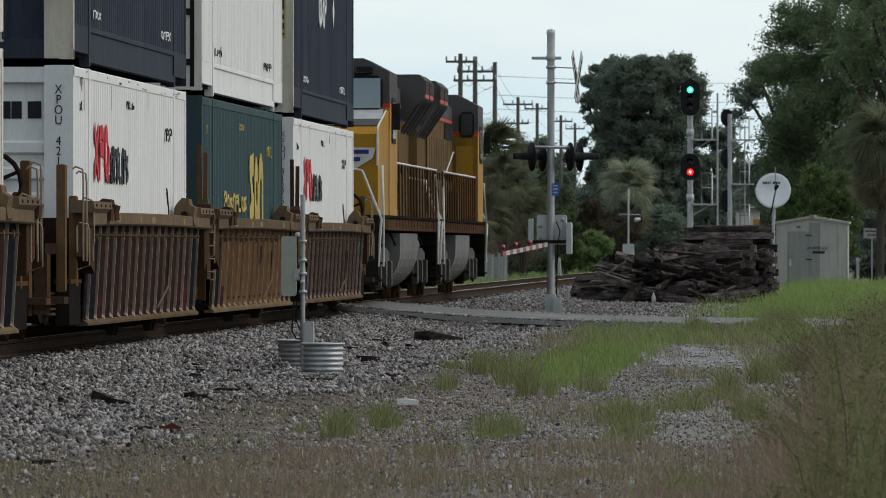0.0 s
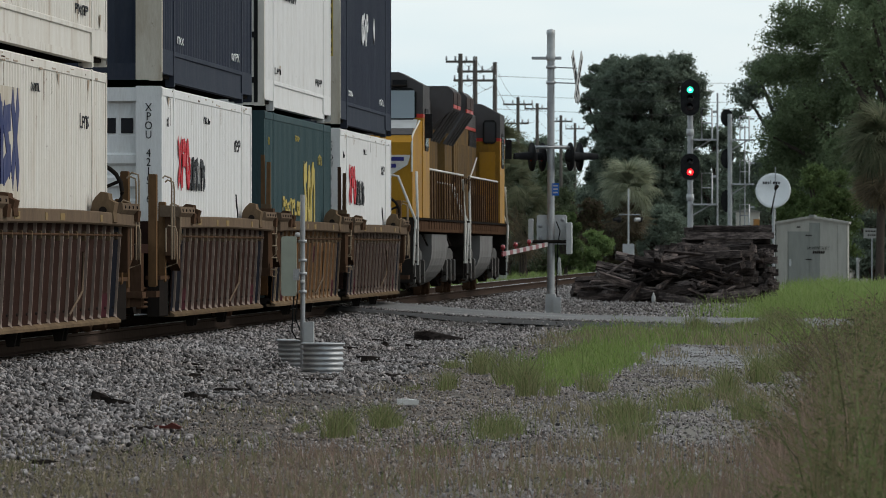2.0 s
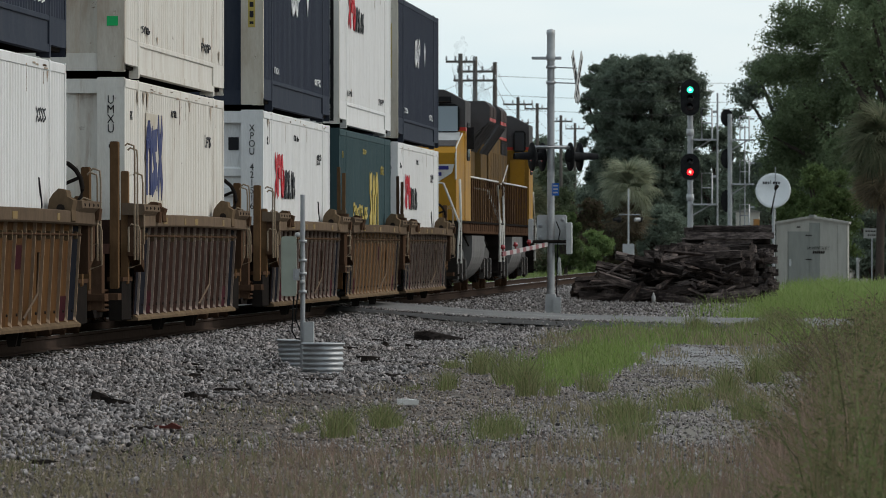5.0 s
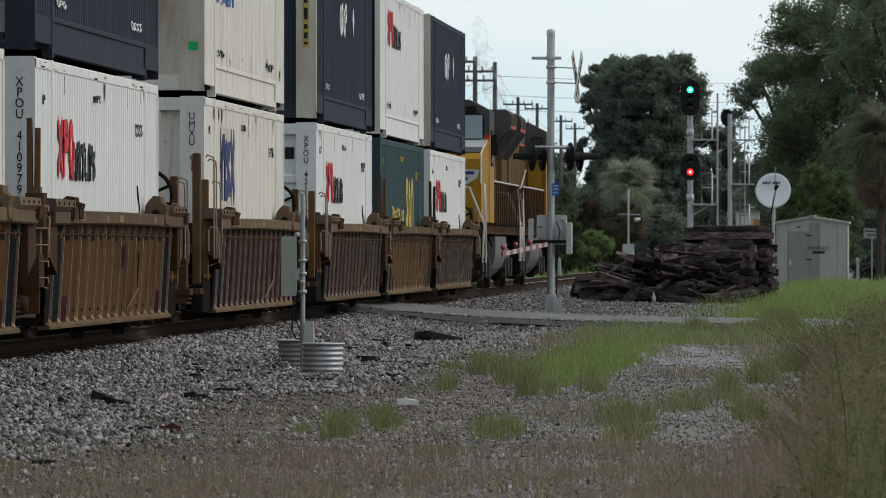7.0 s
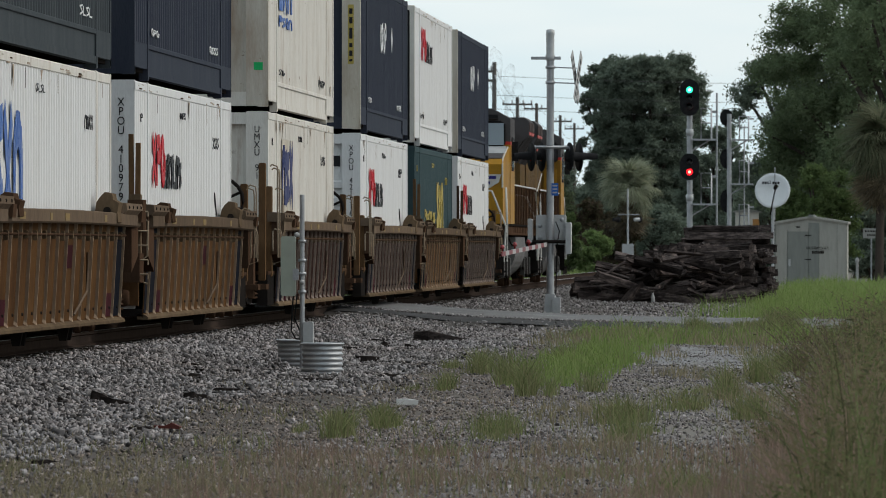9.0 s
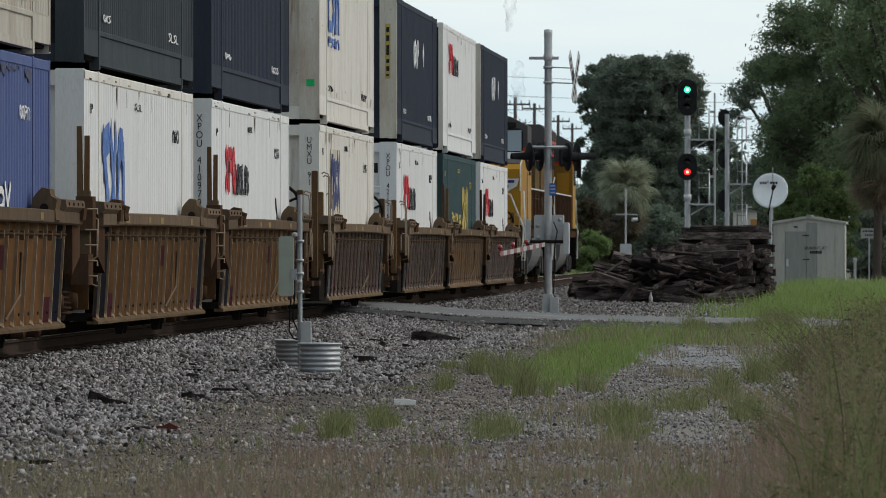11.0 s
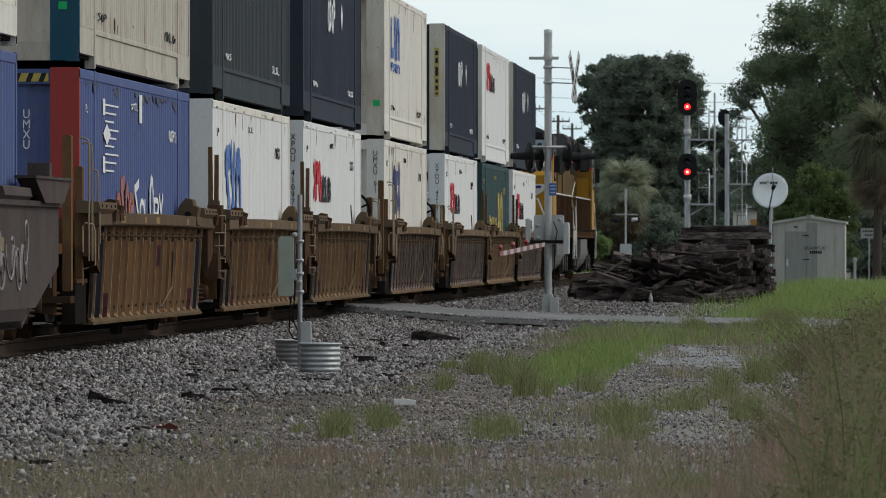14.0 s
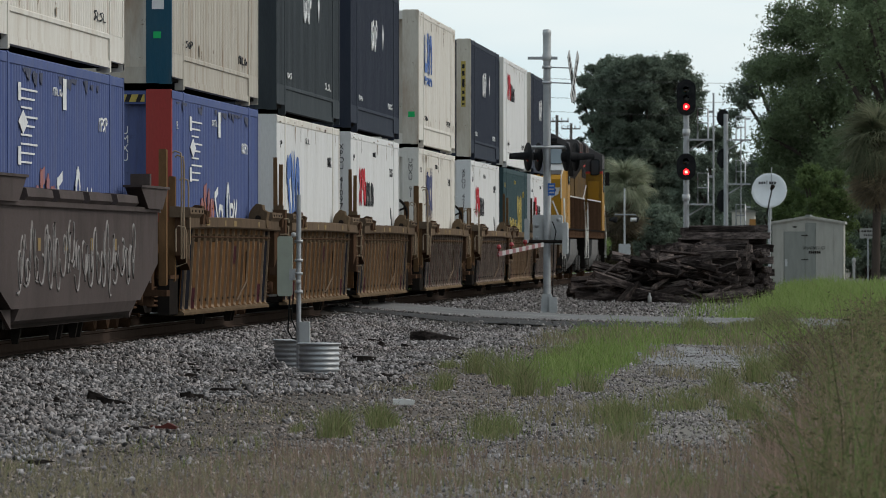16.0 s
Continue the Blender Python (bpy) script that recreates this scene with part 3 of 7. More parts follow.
        emblem(c, "logo_word", X + 0.005, 3.1, 5.4, 1.12, 1.38, (2, 4, 5, 0), P_RUSTY, "rusty scrawled shape", 0.3, 0.26)
    elif logo == "bigblue":
        for z0, z1, kinds in ((1.36, 1.54, (2, 5, 0, 4)), (1.62, 2.5, (3, 1, 4))) if upper else ((0.32, 0.76, (2, 5, 0)), (0.84, 2.36, (5, 1, 4))):
            emblem(c, "logo_mark", X, 2.4, 5.4, z0, z1, kinds, M_BLUEINK, "large blue logo shape", 0.1, 0.26)
    elif logo == "letters":
        for q in range(9):
            part("logo_word", Shape().box(X, X + 0.005, 3.3, 4.5 + 0.3 * (q % 3), 1.70 + 0.10 * q, 1.722 + 0.10 * q), M_WHITEINK, c, "white upright lettering bar")
        for z0 in (1.68, 2.38):
            part("logo_word", Shape().box(X, X + 0.005, 3.0, 3.3, z0, z0 + 0.2), M_WHITEINK, c, "white upright lettering bar")
        part("logo_star", Shape().prism([(3.0, 2.15), (3.5, 2.28), (4.0, 2.15), (3.5, 2.02)], X + 0.004, X + 0.009, "x"), M_WHITEINK, c, "white diamond shape")
        part("data_plate", Shape().box(X, X + 0.005, 8.1, 8.5, 2.36, 2.72), M_WHITEINK, c, "white data panel")
        emblem(c, "graffito", X, 7.4, 11.8, 0.95, 1.72, (5, 4, 3, 0, 2, 1), M_WHITEINK, "white spray-painted shape", 0.45, 0.16)
        emblem(c, "graffito", X, 4.8, 7.3, 0.95, 1.86, (4, 5, 0, 2), M_ORANGEINK, "faded orange spray-painted shape", 0.5, 0.26)
    elif logo == "orange":
        emblem(c, "graffito", X, 3.2, 9.0, 1.0, 1.6, (5, 0, 4, 2, 1, 5, 0), M_ORANGEINK, "orange spray-painted shape", 0.4, 0.2)
    if end == "taped":
        s = Shape().box(CX - 0.23, CX - 0.12, -0.006, -0.002, 1.25, 2.35)
        part("warning_tape", s, M_YELLOWINK, c, "yellow warning label strip")
        for z0, z1 in ((1.72, 1.92), (1.30, 1.34), (1.40, 1.50), (1.56, 1.64), (2.0, 2.12), (2.18, 2.28)):
            part("label_bar", Shape().box(CX - 0.205, CX - 0.145, -0.010, -0.006, z0, z1), M_INK, c)
    if "green" in logo or (upper and post == P_RUSTY):
        part("sticker", Shape().box(CX - 0.22, CX - 0.08, -0.006, -0.002, 0.62, 0.74), M_GREENINK, c, "green sticker")
    return c


# ---- well cars ----
def rust(name, color, dirt):
    return material(name, color, 0.75, dirt=dirt, scale=1.5, amount=0.8, stretch=(1, 1, 0.5), grain=0.35, grain_scale=22, per_object=0.18, spec=0.0)


M_SILL = rust("soiled_ochre_paint", (0.165, 0.120, 0.084), (0.112, 0.082, 0.062))
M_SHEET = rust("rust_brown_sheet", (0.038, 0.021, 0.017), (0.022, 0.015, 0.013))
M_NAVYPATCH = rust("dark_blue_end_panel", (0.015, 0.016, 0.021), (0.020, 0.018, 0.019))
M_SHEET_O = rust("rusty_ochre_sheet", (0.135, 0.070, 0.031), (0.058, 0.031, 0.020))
M_PLUM = rust("plum_primer_patch", (0.060, 0.020, 0.024), (0.04, 0.018, 0.02))
# dusty stakes with edge light put into the colour, against sheets darkened for shade
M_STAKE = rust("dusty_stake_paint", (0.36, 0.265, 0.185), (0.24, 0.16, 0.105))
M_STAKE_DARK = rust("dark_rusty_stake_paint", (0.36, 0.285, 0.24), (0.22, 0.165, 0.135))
M_LUG = rust("worn_bracket_paint", (0.165, 0.118, 0.074), (0.09, 0.06, 0.042))
M_POST = rust("orange_ochre_post", (0.155, 0.090, 0.046), (0.10, 0.06, 0.034))
M_HOOK = rust("rusty_casting", (0.085, 0.05, 0.032), (0.05, 0.03, 0.02))
M_RAILING = material("pale_handrail", (0.27, 0.205, 0.14), 0.6, dirt=(0.2, 0.15, 0.1), scale=8)
M_GREYCAR = material("soiled_grey_paint", (0.088, 0.070, 0.066), 0.8, dirt=(0.056, 0.044, 0.041), scale=1.0, amount=0.8, grain=0.25, grain_scale=30, spec=0.02)
M_CHALK = material("faded_white_spray", (0.25, 0.235, 0.225), 0.9, dirt=(0.10, 0.085, 0.08), scale=5, amount=0.9)
M_DECAL = material("worn_yellow_decal", (0.22, 0.14, 0.04), 0.7, dirt=(0.14, 0.10, 0.055), scale=9)

WHEEL = Shape().lathe([(0.0, 0.07), (0.10, 0.07), (0.11, 0.02), (0.34, 0.0), (0.36, 0.05), (0.42, 0.055), (0.425, -0.06), (0.45, -0.08), (0.45, -0.10), (0.35, -0.10), (0.33, -0.05), (0.1, -0.06), (0, -0.06)], 20)


def truck(parent, yc, axles=(-0.89, 0.89), r=0.42, dark=M_DARK):
    """A freight truck: side frames, springs, bearings and rolling wheels."""
    t = part("truck", Shape().box(-1.05, 1.05, yc - 0.2, yc + 0.2, 0.36, 0.62, bevel=0.03), dark, parent)
    for sx in (-1, 1):
        x0, x1 = sorted((sx * 1.0, sx * 1.16))
        w = axles[-1] + 0.18
        prof = [(yc - w, 0.38), (yc - 0.5, 0.20), (yc + 0.5, 0.20), (yc + w, 0.38), (yc + w, 0.56), (yc + 0.45, 0.74), (yc - 0.45, 0.74), (yc - w, 0.56)]
        part("side_frame", Shape().prism(prof, x0, x1, "x"), dark, t)
        for dy in (-0.17, 0.0, 0.17):
            s = Shape()
            for k in range(5):
                s.lathe([(0.05, 0), (0.085, 0.012), (0.085, 0.028), (0.05, 0.04)], 8, pose(sx * 1.19, yc + dy, 0.27 + 0.06 * k))
            part("spring", s, M_HOOK, t)
        for ay in axles:
            part("bearing", Shape().lathe([(0, 0.16), (0.09, 0.16), (0.11, 0.1), (0.11, 0)], 10, pose(sx * 1.12, yc + ay, r, 0, 90 * sx, 0)), M_HOOK, t)
    for ay in axles:
        s = Shape().tube([(-0.9, 0, 0), (0.9, 0, 0)], 0.08, 8)
        k = r / 0.42
        for sx in (-1, 1):
            q = pose(sx * 0.78, 0, 0, 0, 90 * sx, 0) @ Matrix.Diagonal((k, k, 1, 1))
            s.add([q @ Vector(p) for p in WHEEL.v], WHEEL.f, True)
        w = part("wheelset", s, M_HOOK, t)
        w.matrix_basis = pose(0, yc + ay, r)
        WHEELS.append((w, yc + ay, r))
    return t


HALF_STAKE = {}


def well_car(y, sheet, near_end, far_end, label, near_post=2.35):
    """One unit of a well car. near_end and far_end: 'joint' (shared truck), 'joint_bare' or 'coupler'."""
    c = thing("well_car", label, "well car", pose(0, y, 0), group="well cars of the train")
    TRAIN.append((c, y, 0))
    Z0, Z1, XT, XB = 0.165, 1.30, 1.46, 1.395
    for sx in (-1, 1):
        prof = [(1.40, Z1), (1.58, Z1), (1.60, Z1 + 0.02), (1.60, Z1 + 0.145), (1.58, Z1 + 0.155), (1.36, Z1 + 0.155), (1.36, Z1)]
        sill = Shape()
        cuts = [-0.7 + (CL + 1.4) * k / 14 for k in range(15)]
        bow = lambda q: 0.024 * (1 - ((q - CL / 2) / (CL / 2 + 0.7)) ** 2)
        m = len(prof)
        sill.add([(sx * a, q, b + bow(q)) for q in cuts for a, b in prof], [(k * m + e, k * m + (e + 1) % m, (k + 1) * m + (e + 1) % m, (k + 1) * m + e)[::sx] for k in range(14) for e in range(m)])
        for q in (cuts[0], cuts[-1]):
            sill.add([(sx * a, q, b + bow(q)) for a, b in prof], [tuple(range(m))])
        part("side_sill", sill, M_SILL, c)
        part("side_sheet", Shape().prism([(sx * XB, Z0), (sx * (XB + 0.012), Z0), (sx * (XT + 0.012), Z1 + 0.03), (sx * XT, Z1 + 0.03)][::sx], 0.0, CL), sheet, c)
        part("bottom_chord", Shape().prism([(sx * (XB - 0.06), Z0 - 0.02), (sx * (XB + 0.075), Z0 - 0.02), (sx * (XB + 0.075), Z0 + 0.012), (sx * (XB + 0.03), Z0 + 0.045), (sx * (XB - 0.06), Z0 + 0.06)][::sx], 0.0, CL), M_LUG, c)
    if sheet.name not in HALF_STAKE:
        s = Shape()
        v = []
        for yy in (-0.02, 0.02):
            v += [(XB + 0.012, yy, Z0 + 0.06), (XB + 0.050, yy, Z0 + 0.075), (XT + 0.048, yy, Z1 + 0.03), (XT + 0.012, yy, Z1 + 0.03)]
        s.add(v, [(0, 1, 2, 3), (7, 6, 5, 4), (0, 4, 5, 1), (1, 5, 6, 2), (3, 2, 6, 7)])
        s.add([(XB + 0.01, -0.05, Z0 + 0.07), (XB + 0.01, 0.05, Z0 + 0.07), (XB + 0.01, 0.0, Z0 + 0.15), (XB + 0.058, -0.04, Z0 + 0.04), (XB + 0.058, 0.04, Z0 + 0.04), (XB + 0.040, 0.0, Z0 + 0.11)],
              [(0, 1, 2), (3, 5, 4), (0, 3, 4, 1), (1, 4, 5, 2), (2, 5, 3, 0)])
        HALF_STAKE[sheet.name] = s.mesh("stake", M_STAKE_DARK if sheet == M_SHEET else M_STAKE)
    n = 16
    for k in range(n):
        yy = 0.35 + (CL - 0.7) * k / (n - 1)
        for sx in (1, -1):
            ob = part("stake", HALF_STAKE[sheet.name], None, c)
            ob.matrix_basis = pose(0, yy, 0, 0, 0, 0 if sx > 0 else 180)
    for k in (9,):
        s = Shape()
        yy = 0.35 + (CL - 0.7) * k / (n - 1)
        s.tube([(XT + 0.07, yy + 1.0, 1.0), (XB + 0.13, yy + 0.95, 0.55), (XB + 0.05, yy + 0.2, Z0 + 0.12)], 0.016, 5)
        part("brace", s, M_SILL, c)
    part("brake_pipe", Shape().tube([(XT + 0.03, 0.2, Z1 - 0.10), (XT + 0.03, CL - 0.2, Z1 - 0.10)], 0.017, 6), M_HOOK, c)
    # dark end panels, plum primer at their feet, pipe clamps under the sill, bolts at the foot of the stakes
    lean = (XT - XB) / (Z1 - Z0)
    def patch(y0, y1, z0, z1, mat, name, text):
        xa, xb = XB + 0.013 + lean * (z0 - Z0), XB + 0.013 + lean * (z1 - Z0)
        part(name, Shape().prism([(xa, z0), (xa + 0.004, z0), (xb + 0.004, z1), (xb, z1)], y0, y1), mat, c, text)
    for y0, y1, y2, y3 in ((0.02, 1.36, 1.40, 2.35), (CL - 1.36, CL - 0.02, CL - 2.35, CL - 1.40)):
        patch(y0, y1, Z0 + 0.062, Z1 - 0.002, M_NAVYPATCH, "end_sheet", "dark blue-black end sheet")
        patch(y2, y3, Z0 + 0.062, Z0 + 0.34, M_PLUM, "primer_patch", "plum primer patch")
    if sheet == M_SHEET_O:
        patch(8.7, 9.5, 0.82, 1.08, M_PLUM, "primer_patch", "plum primer patch")
    for k in range(n - 1):
        yy = 0.35 + (CL - 0.7) * (k + 0.5) / (n - 1)
        part("pipe_clamp", Shape().box(XT + 0.002, XT + 0.05, yy - 0.04, yy + 0.04, Z1 - 0.15 - 0.02 * (k % 3 == 1), Z1 - 0.06, bevel=0.01), M_LUG, c)
        part("bolt", Shape().lathe([(0, 0.02), (0.016, 0.015), (0.018, 0)], 6, pose(XB + 0.045, yy, Z0 + 0.17, 0, 90, 0)), M_DARK, c)
    part("floor_pan", Shape().box(-XB, XB, 0.0, CL, Z0 + 0.02, FLOOR), M_DARK, c)
    for yy in (-0.10, CL + 0.02):
        part("bulkhead", Shape().box(-1.36, 1.36, yy, yy + 0.08, 0.32, 1.40), sheet, c)
    # lugs get the darkest steel: shade under the car is put into their colour
    for k in (5, 5.5, 10.3, 10.8):
        part("drain_lug", Shape().prism([(1.22, -0.02), (1.30, -0.02), (1.34, Z0), (1.18, Z0)], 1.0 * k + 0.1, 1.0 * k + 0.2), M_DARK, c)
    zt = Z1 + 0.155
    for sx in (-1, 1):
        mir = lambda pr: [(sx * a, b) for a, b in pr][::sx]
        for y0, y1 in ((-1.0, 1.3), (CL - 1.6, CL + 0.6)):
            s = Shape().prism(mir([(1.36, zt), (1.60, zt), (1.64, zt + 0.05), (1.63, zt + 0.13), (1.40, zt + 0.15), (1.36, zt + 0.15)]), y0, y1)
            part("guide_bracket", s, M_SILL, c)
            for k in range(4):
                yy = y0 + 0.3 + k * (y1 - y0 - 0.6) / 3
                part("bolt", Shape().lathe([(0, 0.02), (0.018, 0.014), (0.02, 0)], 6, pose(sx * 1.632, yy, zt + 0.085, 0, 90 * sx, 0)), M_DARK, c)
            part("bracket_lip", Shape().prism(mir([(1.58, zt - 0.07), (1.64, zt - 0.09), (1.655, zt + 0.05), (1.60, zt + 0.05)]), y1 - 0.25, y1 + 0.1), M_HOOK, c)
        for y0 in (2.0, CL - 2.6):
            body = [(1.36, zt - 0.03), (1.52, zt - 0.04), (1.57, zt - 0.13), (1.62, zt - 0.10), (1.61, zt + 0.02), (1.63, zt + 0.13), (1.56, zt + 0.17), (1.55, zt + 0.24), (1.46, zt + 0.26), (1.40, zt + 0.20), (1.36, zt + 0.14), (1.34, zt + 0.04)]
            if y0 < 5:
                body = [(a, zt + (b - zt) * 0.7) for a, b in body]
            h = part("container_latch", Shape().prism(mir(body), y0, y0 + 0.5), M_HOOK if y0 < 5 else M_LUG, c)
            part("latch_pin", Shape().tube([(sx * 1.49, y0 - 0.06, zt + 0.04), (sx * 1.49, y0 + 0.02, zt + 0.04)], 0.045, 10), M_DARK, h)
    for k, w in ((2.2, 0.6), (5.5, 0.25), (7.2, 0.5), (12.0, 0.3)):
        part("decal", Shape().box(1.60, 1.604, k, k + w, Z1 + 0.055, Z1 + 0.135), M_DECAL, c, "worn yellow decal")
    for end, kind in ((-1, near_end), (1, far_end)):
        Y = lambda d: -d if end < 0 else CL + d
        reach = 1.45 if kind.startswith("joint") else 3.3
        y0, y1 = sorted((Y(0.1), Y(reach)))
        part("end_platform", Shape().box(-1.3, 1.3, y0, y1, 0.98, 1.10).box(-0.4, 0.4, y0, y1, 0.55, 0.98), sheet, c)
        part("side_gusset", Shape().prism([(Y(0.0), 0.75), (Y(0.9), 0.95), (Y(0.9), 1.45), (Y(0.0), 1.45)][::-end], 1.42, 1.55, "x"), M_HOOK, c)
        if kind == "joint":
            truck(c, Y(1.45))
            for x0, slant, tall in ((1.375, -0.008, 2.47), (1.45, 0.008, 2.36)):
                part("upright_bar", Shape().prism([(x0 - 0.032, 1.4), (x0 + 0.032, 1.4), (x0 + 0.028 + slant, tall), (x0 - 0.028 + slant, tall)], Y(1.25) - 0.05, Y(1.25) + 0.05), M_HOOK if sheet == M_SHEET else M_POST, c)
            part("upright_post", Shape().box(1.345, 1.495, Y(1.25) - 0.1, Y(1.25) + 0.1, 0.62, 1.72, bevel=0.01), M_LUG, c)
            s = Shape().box(1.34, 1.54, Y(1.25) - 0.2, Y(1.25) + 0.2, 1.25, 1.65)
            s.box(1.3, 1.5, Y(1.25) - 0.3, Y(1.25) + 0.3, 0.62, 0.98)
            part("post_bracket", s, M_HOOK, c)
            for zz in (0.72, 0.9, 1.08, 1.26, 1.5):
                part("ladder_rung", Shape().tube([(1.46, Y(1.5), zz), (1.60, Y(1.5), zz), (1.60, Y(1.5), zz - 0.06)], 0.012, 5), M_RAILING, c)
            s = Shape()
            s.tube([(1.50, Y(1.0), 1.42), (1.56, Y(1.0), 1.38), (1.55, Y(1.0), 0.95), (1.48, Y(1.0), 0.90), (1.49, Y(1.0), 0.62), (1.55, Y(1.0), 0.60)], 0.013, 5)
            part("grab_iron", s, M_RAILING, c)
        elif kind == "coupler":
            truck(c, Y(2.0))
            part("coupler", Shape().box(-0.12, 0.12, *sorted((Y(3.2), Y(4.0))), 0.72, 1.0, bevel=0.04), M_HOOK, c)
            tall = near_post if end < 0 else 2.0
            part("end_post", Shape().box(1.30, 1.40, Y(1.9) - 0.12, Y(1.9) + 0.12, 0.55, tall, bevel=0.015), M_POST, c)
            part("end_post", Shape().box(1.33, 1.42, Y(0.75) - 0.1, Y(0.75) + 0.1, 0.6, tall - 0.35, bevel=0.015), M_POST, c)
            y2, y3 = sorted((Y(0.15), Y(1.5)))
            part("end_panel", Shape().box(1.24, 1.40, y2, y3, 0.16, 0.66, bevel=0.01), M_DARK, c, "dark grimy end panel")
            part("panel_rim", Shape().box(1.22, 1.415, y2 - 0.02, y3 + 0.02, 0.64, 0.69), M_HOOK, c)
            for dy, zt in ((1.5, tall - 0.05), (1.1, tall - 0.1), (0.35, tall - 0.4)):
                s = Shape().tube([(1.44, Y(dy), zt), (1.47, Y(dy), zt + 0.03), (1.55, Y(dy), zt), (1.56, Y(dy), zt - 0.1), (1.56, Y(dy), 0.9)], 0.012, 5)
                part("grab_iron", s, M_RAILING, c)
            for dy, zz in ((1.2, 1.0), (0.6, 1.25)):
                s = Shape().tube([(1.46, Y(dy), zz), (1.46, Y(dy), zz + 0.3), (1.49, Y(dy), zz + 0.34), (1.58, Y(dy), zz + 0.32), (1.60, Y(dy), zz + 0.25), (1.60, Y(dy), zz - 0.15), (1.46, Y(dy), zz - 0.2)], 0.012, 5)
                part("grab_iron", s, M_RAILING, c)
            part("step_plate", Shape().box(1.1, 1.5, Y(2.9) - 0.25, Y(2.9) + 0.25, 0.42, 0.50).box(1.15, 1.3, Y(2.9) - 0.2, Y(2.9) + 0.2, 0.3, 0.98), M_HOOK, c)
            if end > 0:
                s = Shape()
                ring = [(0.55 + 0.33 * math.cos(a), Y(0.62), 1.74 + 0.33 * math.sin(a)) for a in np.linspace(0, 2 * math.pi, 19)]
                s.tube(ring, 0.03, 6)
                for a in (0.4, 2.5, 4.6):
                    s.tube([(0.55, Y(0.62), 1.74), (0.55 + 0.33 * math.cos(a), Y(0.62), 1.74 + 0.33 * math.sin(a))], 0.022, 5)
                s.tube([(0.55, Y(0.3), 1.74), (0.55, Y(0.65), 1.74)], 0.06, 8)
                for p in range(len(s.v)):
                    s.v[p] = (s.v[p][0] + 0.55, s.v[p][1], s.v[p][2])
                part("hand_brake_wheel", s, M_DARK, c, "dark iron hand brake wheel")
    return c


def grey_well_car(y):
    c = thing("well_car", "grey smooth-sided well car with faded white graffiti", "well car", pose(0, y, 0), group="well cars of the train")
    TRAIN.append((c, y, 0))
    for sx in (-1, 1):
        prof = [(-2.4, 1.52), (-2.4, 0.85), (0.2, 0.40), (CL - 0.2, 0.40), (CL + 2.4, 0.85), (CL + 2.4, 1.52)]
        low = [(sx * 1.52, 0.402), (sx * 1.42, 0.402), (sx * 1.30, 0.215), (sx * 1.38, 0.215), (sx * 1.47, 0.27)]
        part("lower_panel", Shape().prism(low[::sx], 1.0, CL - 1.0), M_GREYCAR, c)
        for y0, y1 in ((0.9, -0.2), (CL - 0.9, CL + 0.2)):
            part("corner_panel", Shape().prism([(y0, 0.18), (y0, 0.398), (y1, 0.398)], min(sx * 1.40, sx * 1.44), max(sx * 1.40, sx * 1.44), "x"), M_GREYCAR, c)
        part("side_sheet", Shape().prism(prof, min(sx * 1.40, sx * 1.52), max(sx * 1.40, sx * 1.52), "x"), M_GREYCAR, c)
        part("bottom_chord", Shape().box(min(sx * 1.36, sx * 1.38), max(sx * 1.36, sx * 1.38), 1.0, CL - 1.0, 0.18, 0.23), M_GREYCAR, c)
        part("top_chord", Shape().box(min(sx * 1.40, sx * 1.56), max(sx * 1.40, sx * 1.56), -2.4, CL + 2.4, 1.50, 1.56), M_GREYCAR, c)
        for k in range(6):
            if k in (0, 5):
                yy = -1.0 if k == 0 else CL + 1.0
                s = Shape().prism([(yy - 0.9, 1.54), (yy + 1.2, 1.54), (yy + 2.0, 1.80), (yy - 2.0, 1.80)], sx * 1.40, sx * 1.60, "x")
                s.box(min(sx * 1.38, sx * 1.62), max(sx * 1.38, sx * 1.62), yy - 2.1, yy + 2.1, 1.80, 1.83)
            else:
                yy = CL / 2 + (k - 2.5) * 3.6
                s = Shape()
                prof = [(1.56, 1.56), (1.60, 1.60), (1.58, 1.69), (1.44, 1.71), (1.42, 1.56)]
                s.prism([(sx * a, b) for a, b in prof][::sx], yy - 1.5, yy + 1.35)
            part("guide_bracket", s, M_GREYCAR, c)
    for yy in (-0.2, CL + 0.1):
        part("bulkhead", Shape().box(-1.4, 1.4, yy, yy + 0.1, 0.32, 1.5), M_GREYCAR, c)
    part("floor_pan", Shape().box(-1.4, 1.4, 0.4, CL - 0.4, 0.19, FLOOR), M_DARK, c)
    for k in range(6):
        s = Shape()
        r = random.Random(90 + k)
        y0 = 1.2 + 2.45 * k
        for j in range(5):
            # tall looping strokes, like drawn-out letters
            a, b, w, tall, turn = y0 + 0.42 * j + r.uniform(-0.1, 0.1), r.uniform(0.75, 1.12), r.uniform(0.18, 0.4), r.uniform(0.14, 0.3), r.uniform(0, 6)
            p = [(1.520, a + w * math.sin(q * 0.55 + turn) * (0.6 + 0.04 * q) - 0.03 * q, min(1.45, max(0.42, b + tall * math.cos(q * 0.55 * (1 + j % 2) + turn)))) for q in range(12)]
            s.tube(p, 0.017, 5)
        part("graffito", s, M_CHALK, c, "faded white graffiti strokes")
    for k in (3.0, 6.1, 9.2, 12.3):
        part("decal", Shape().box(1.521, 1.525, k, k + 0.3, 1.02, 1.16), M_DECAL, c, "worn yellow decal")
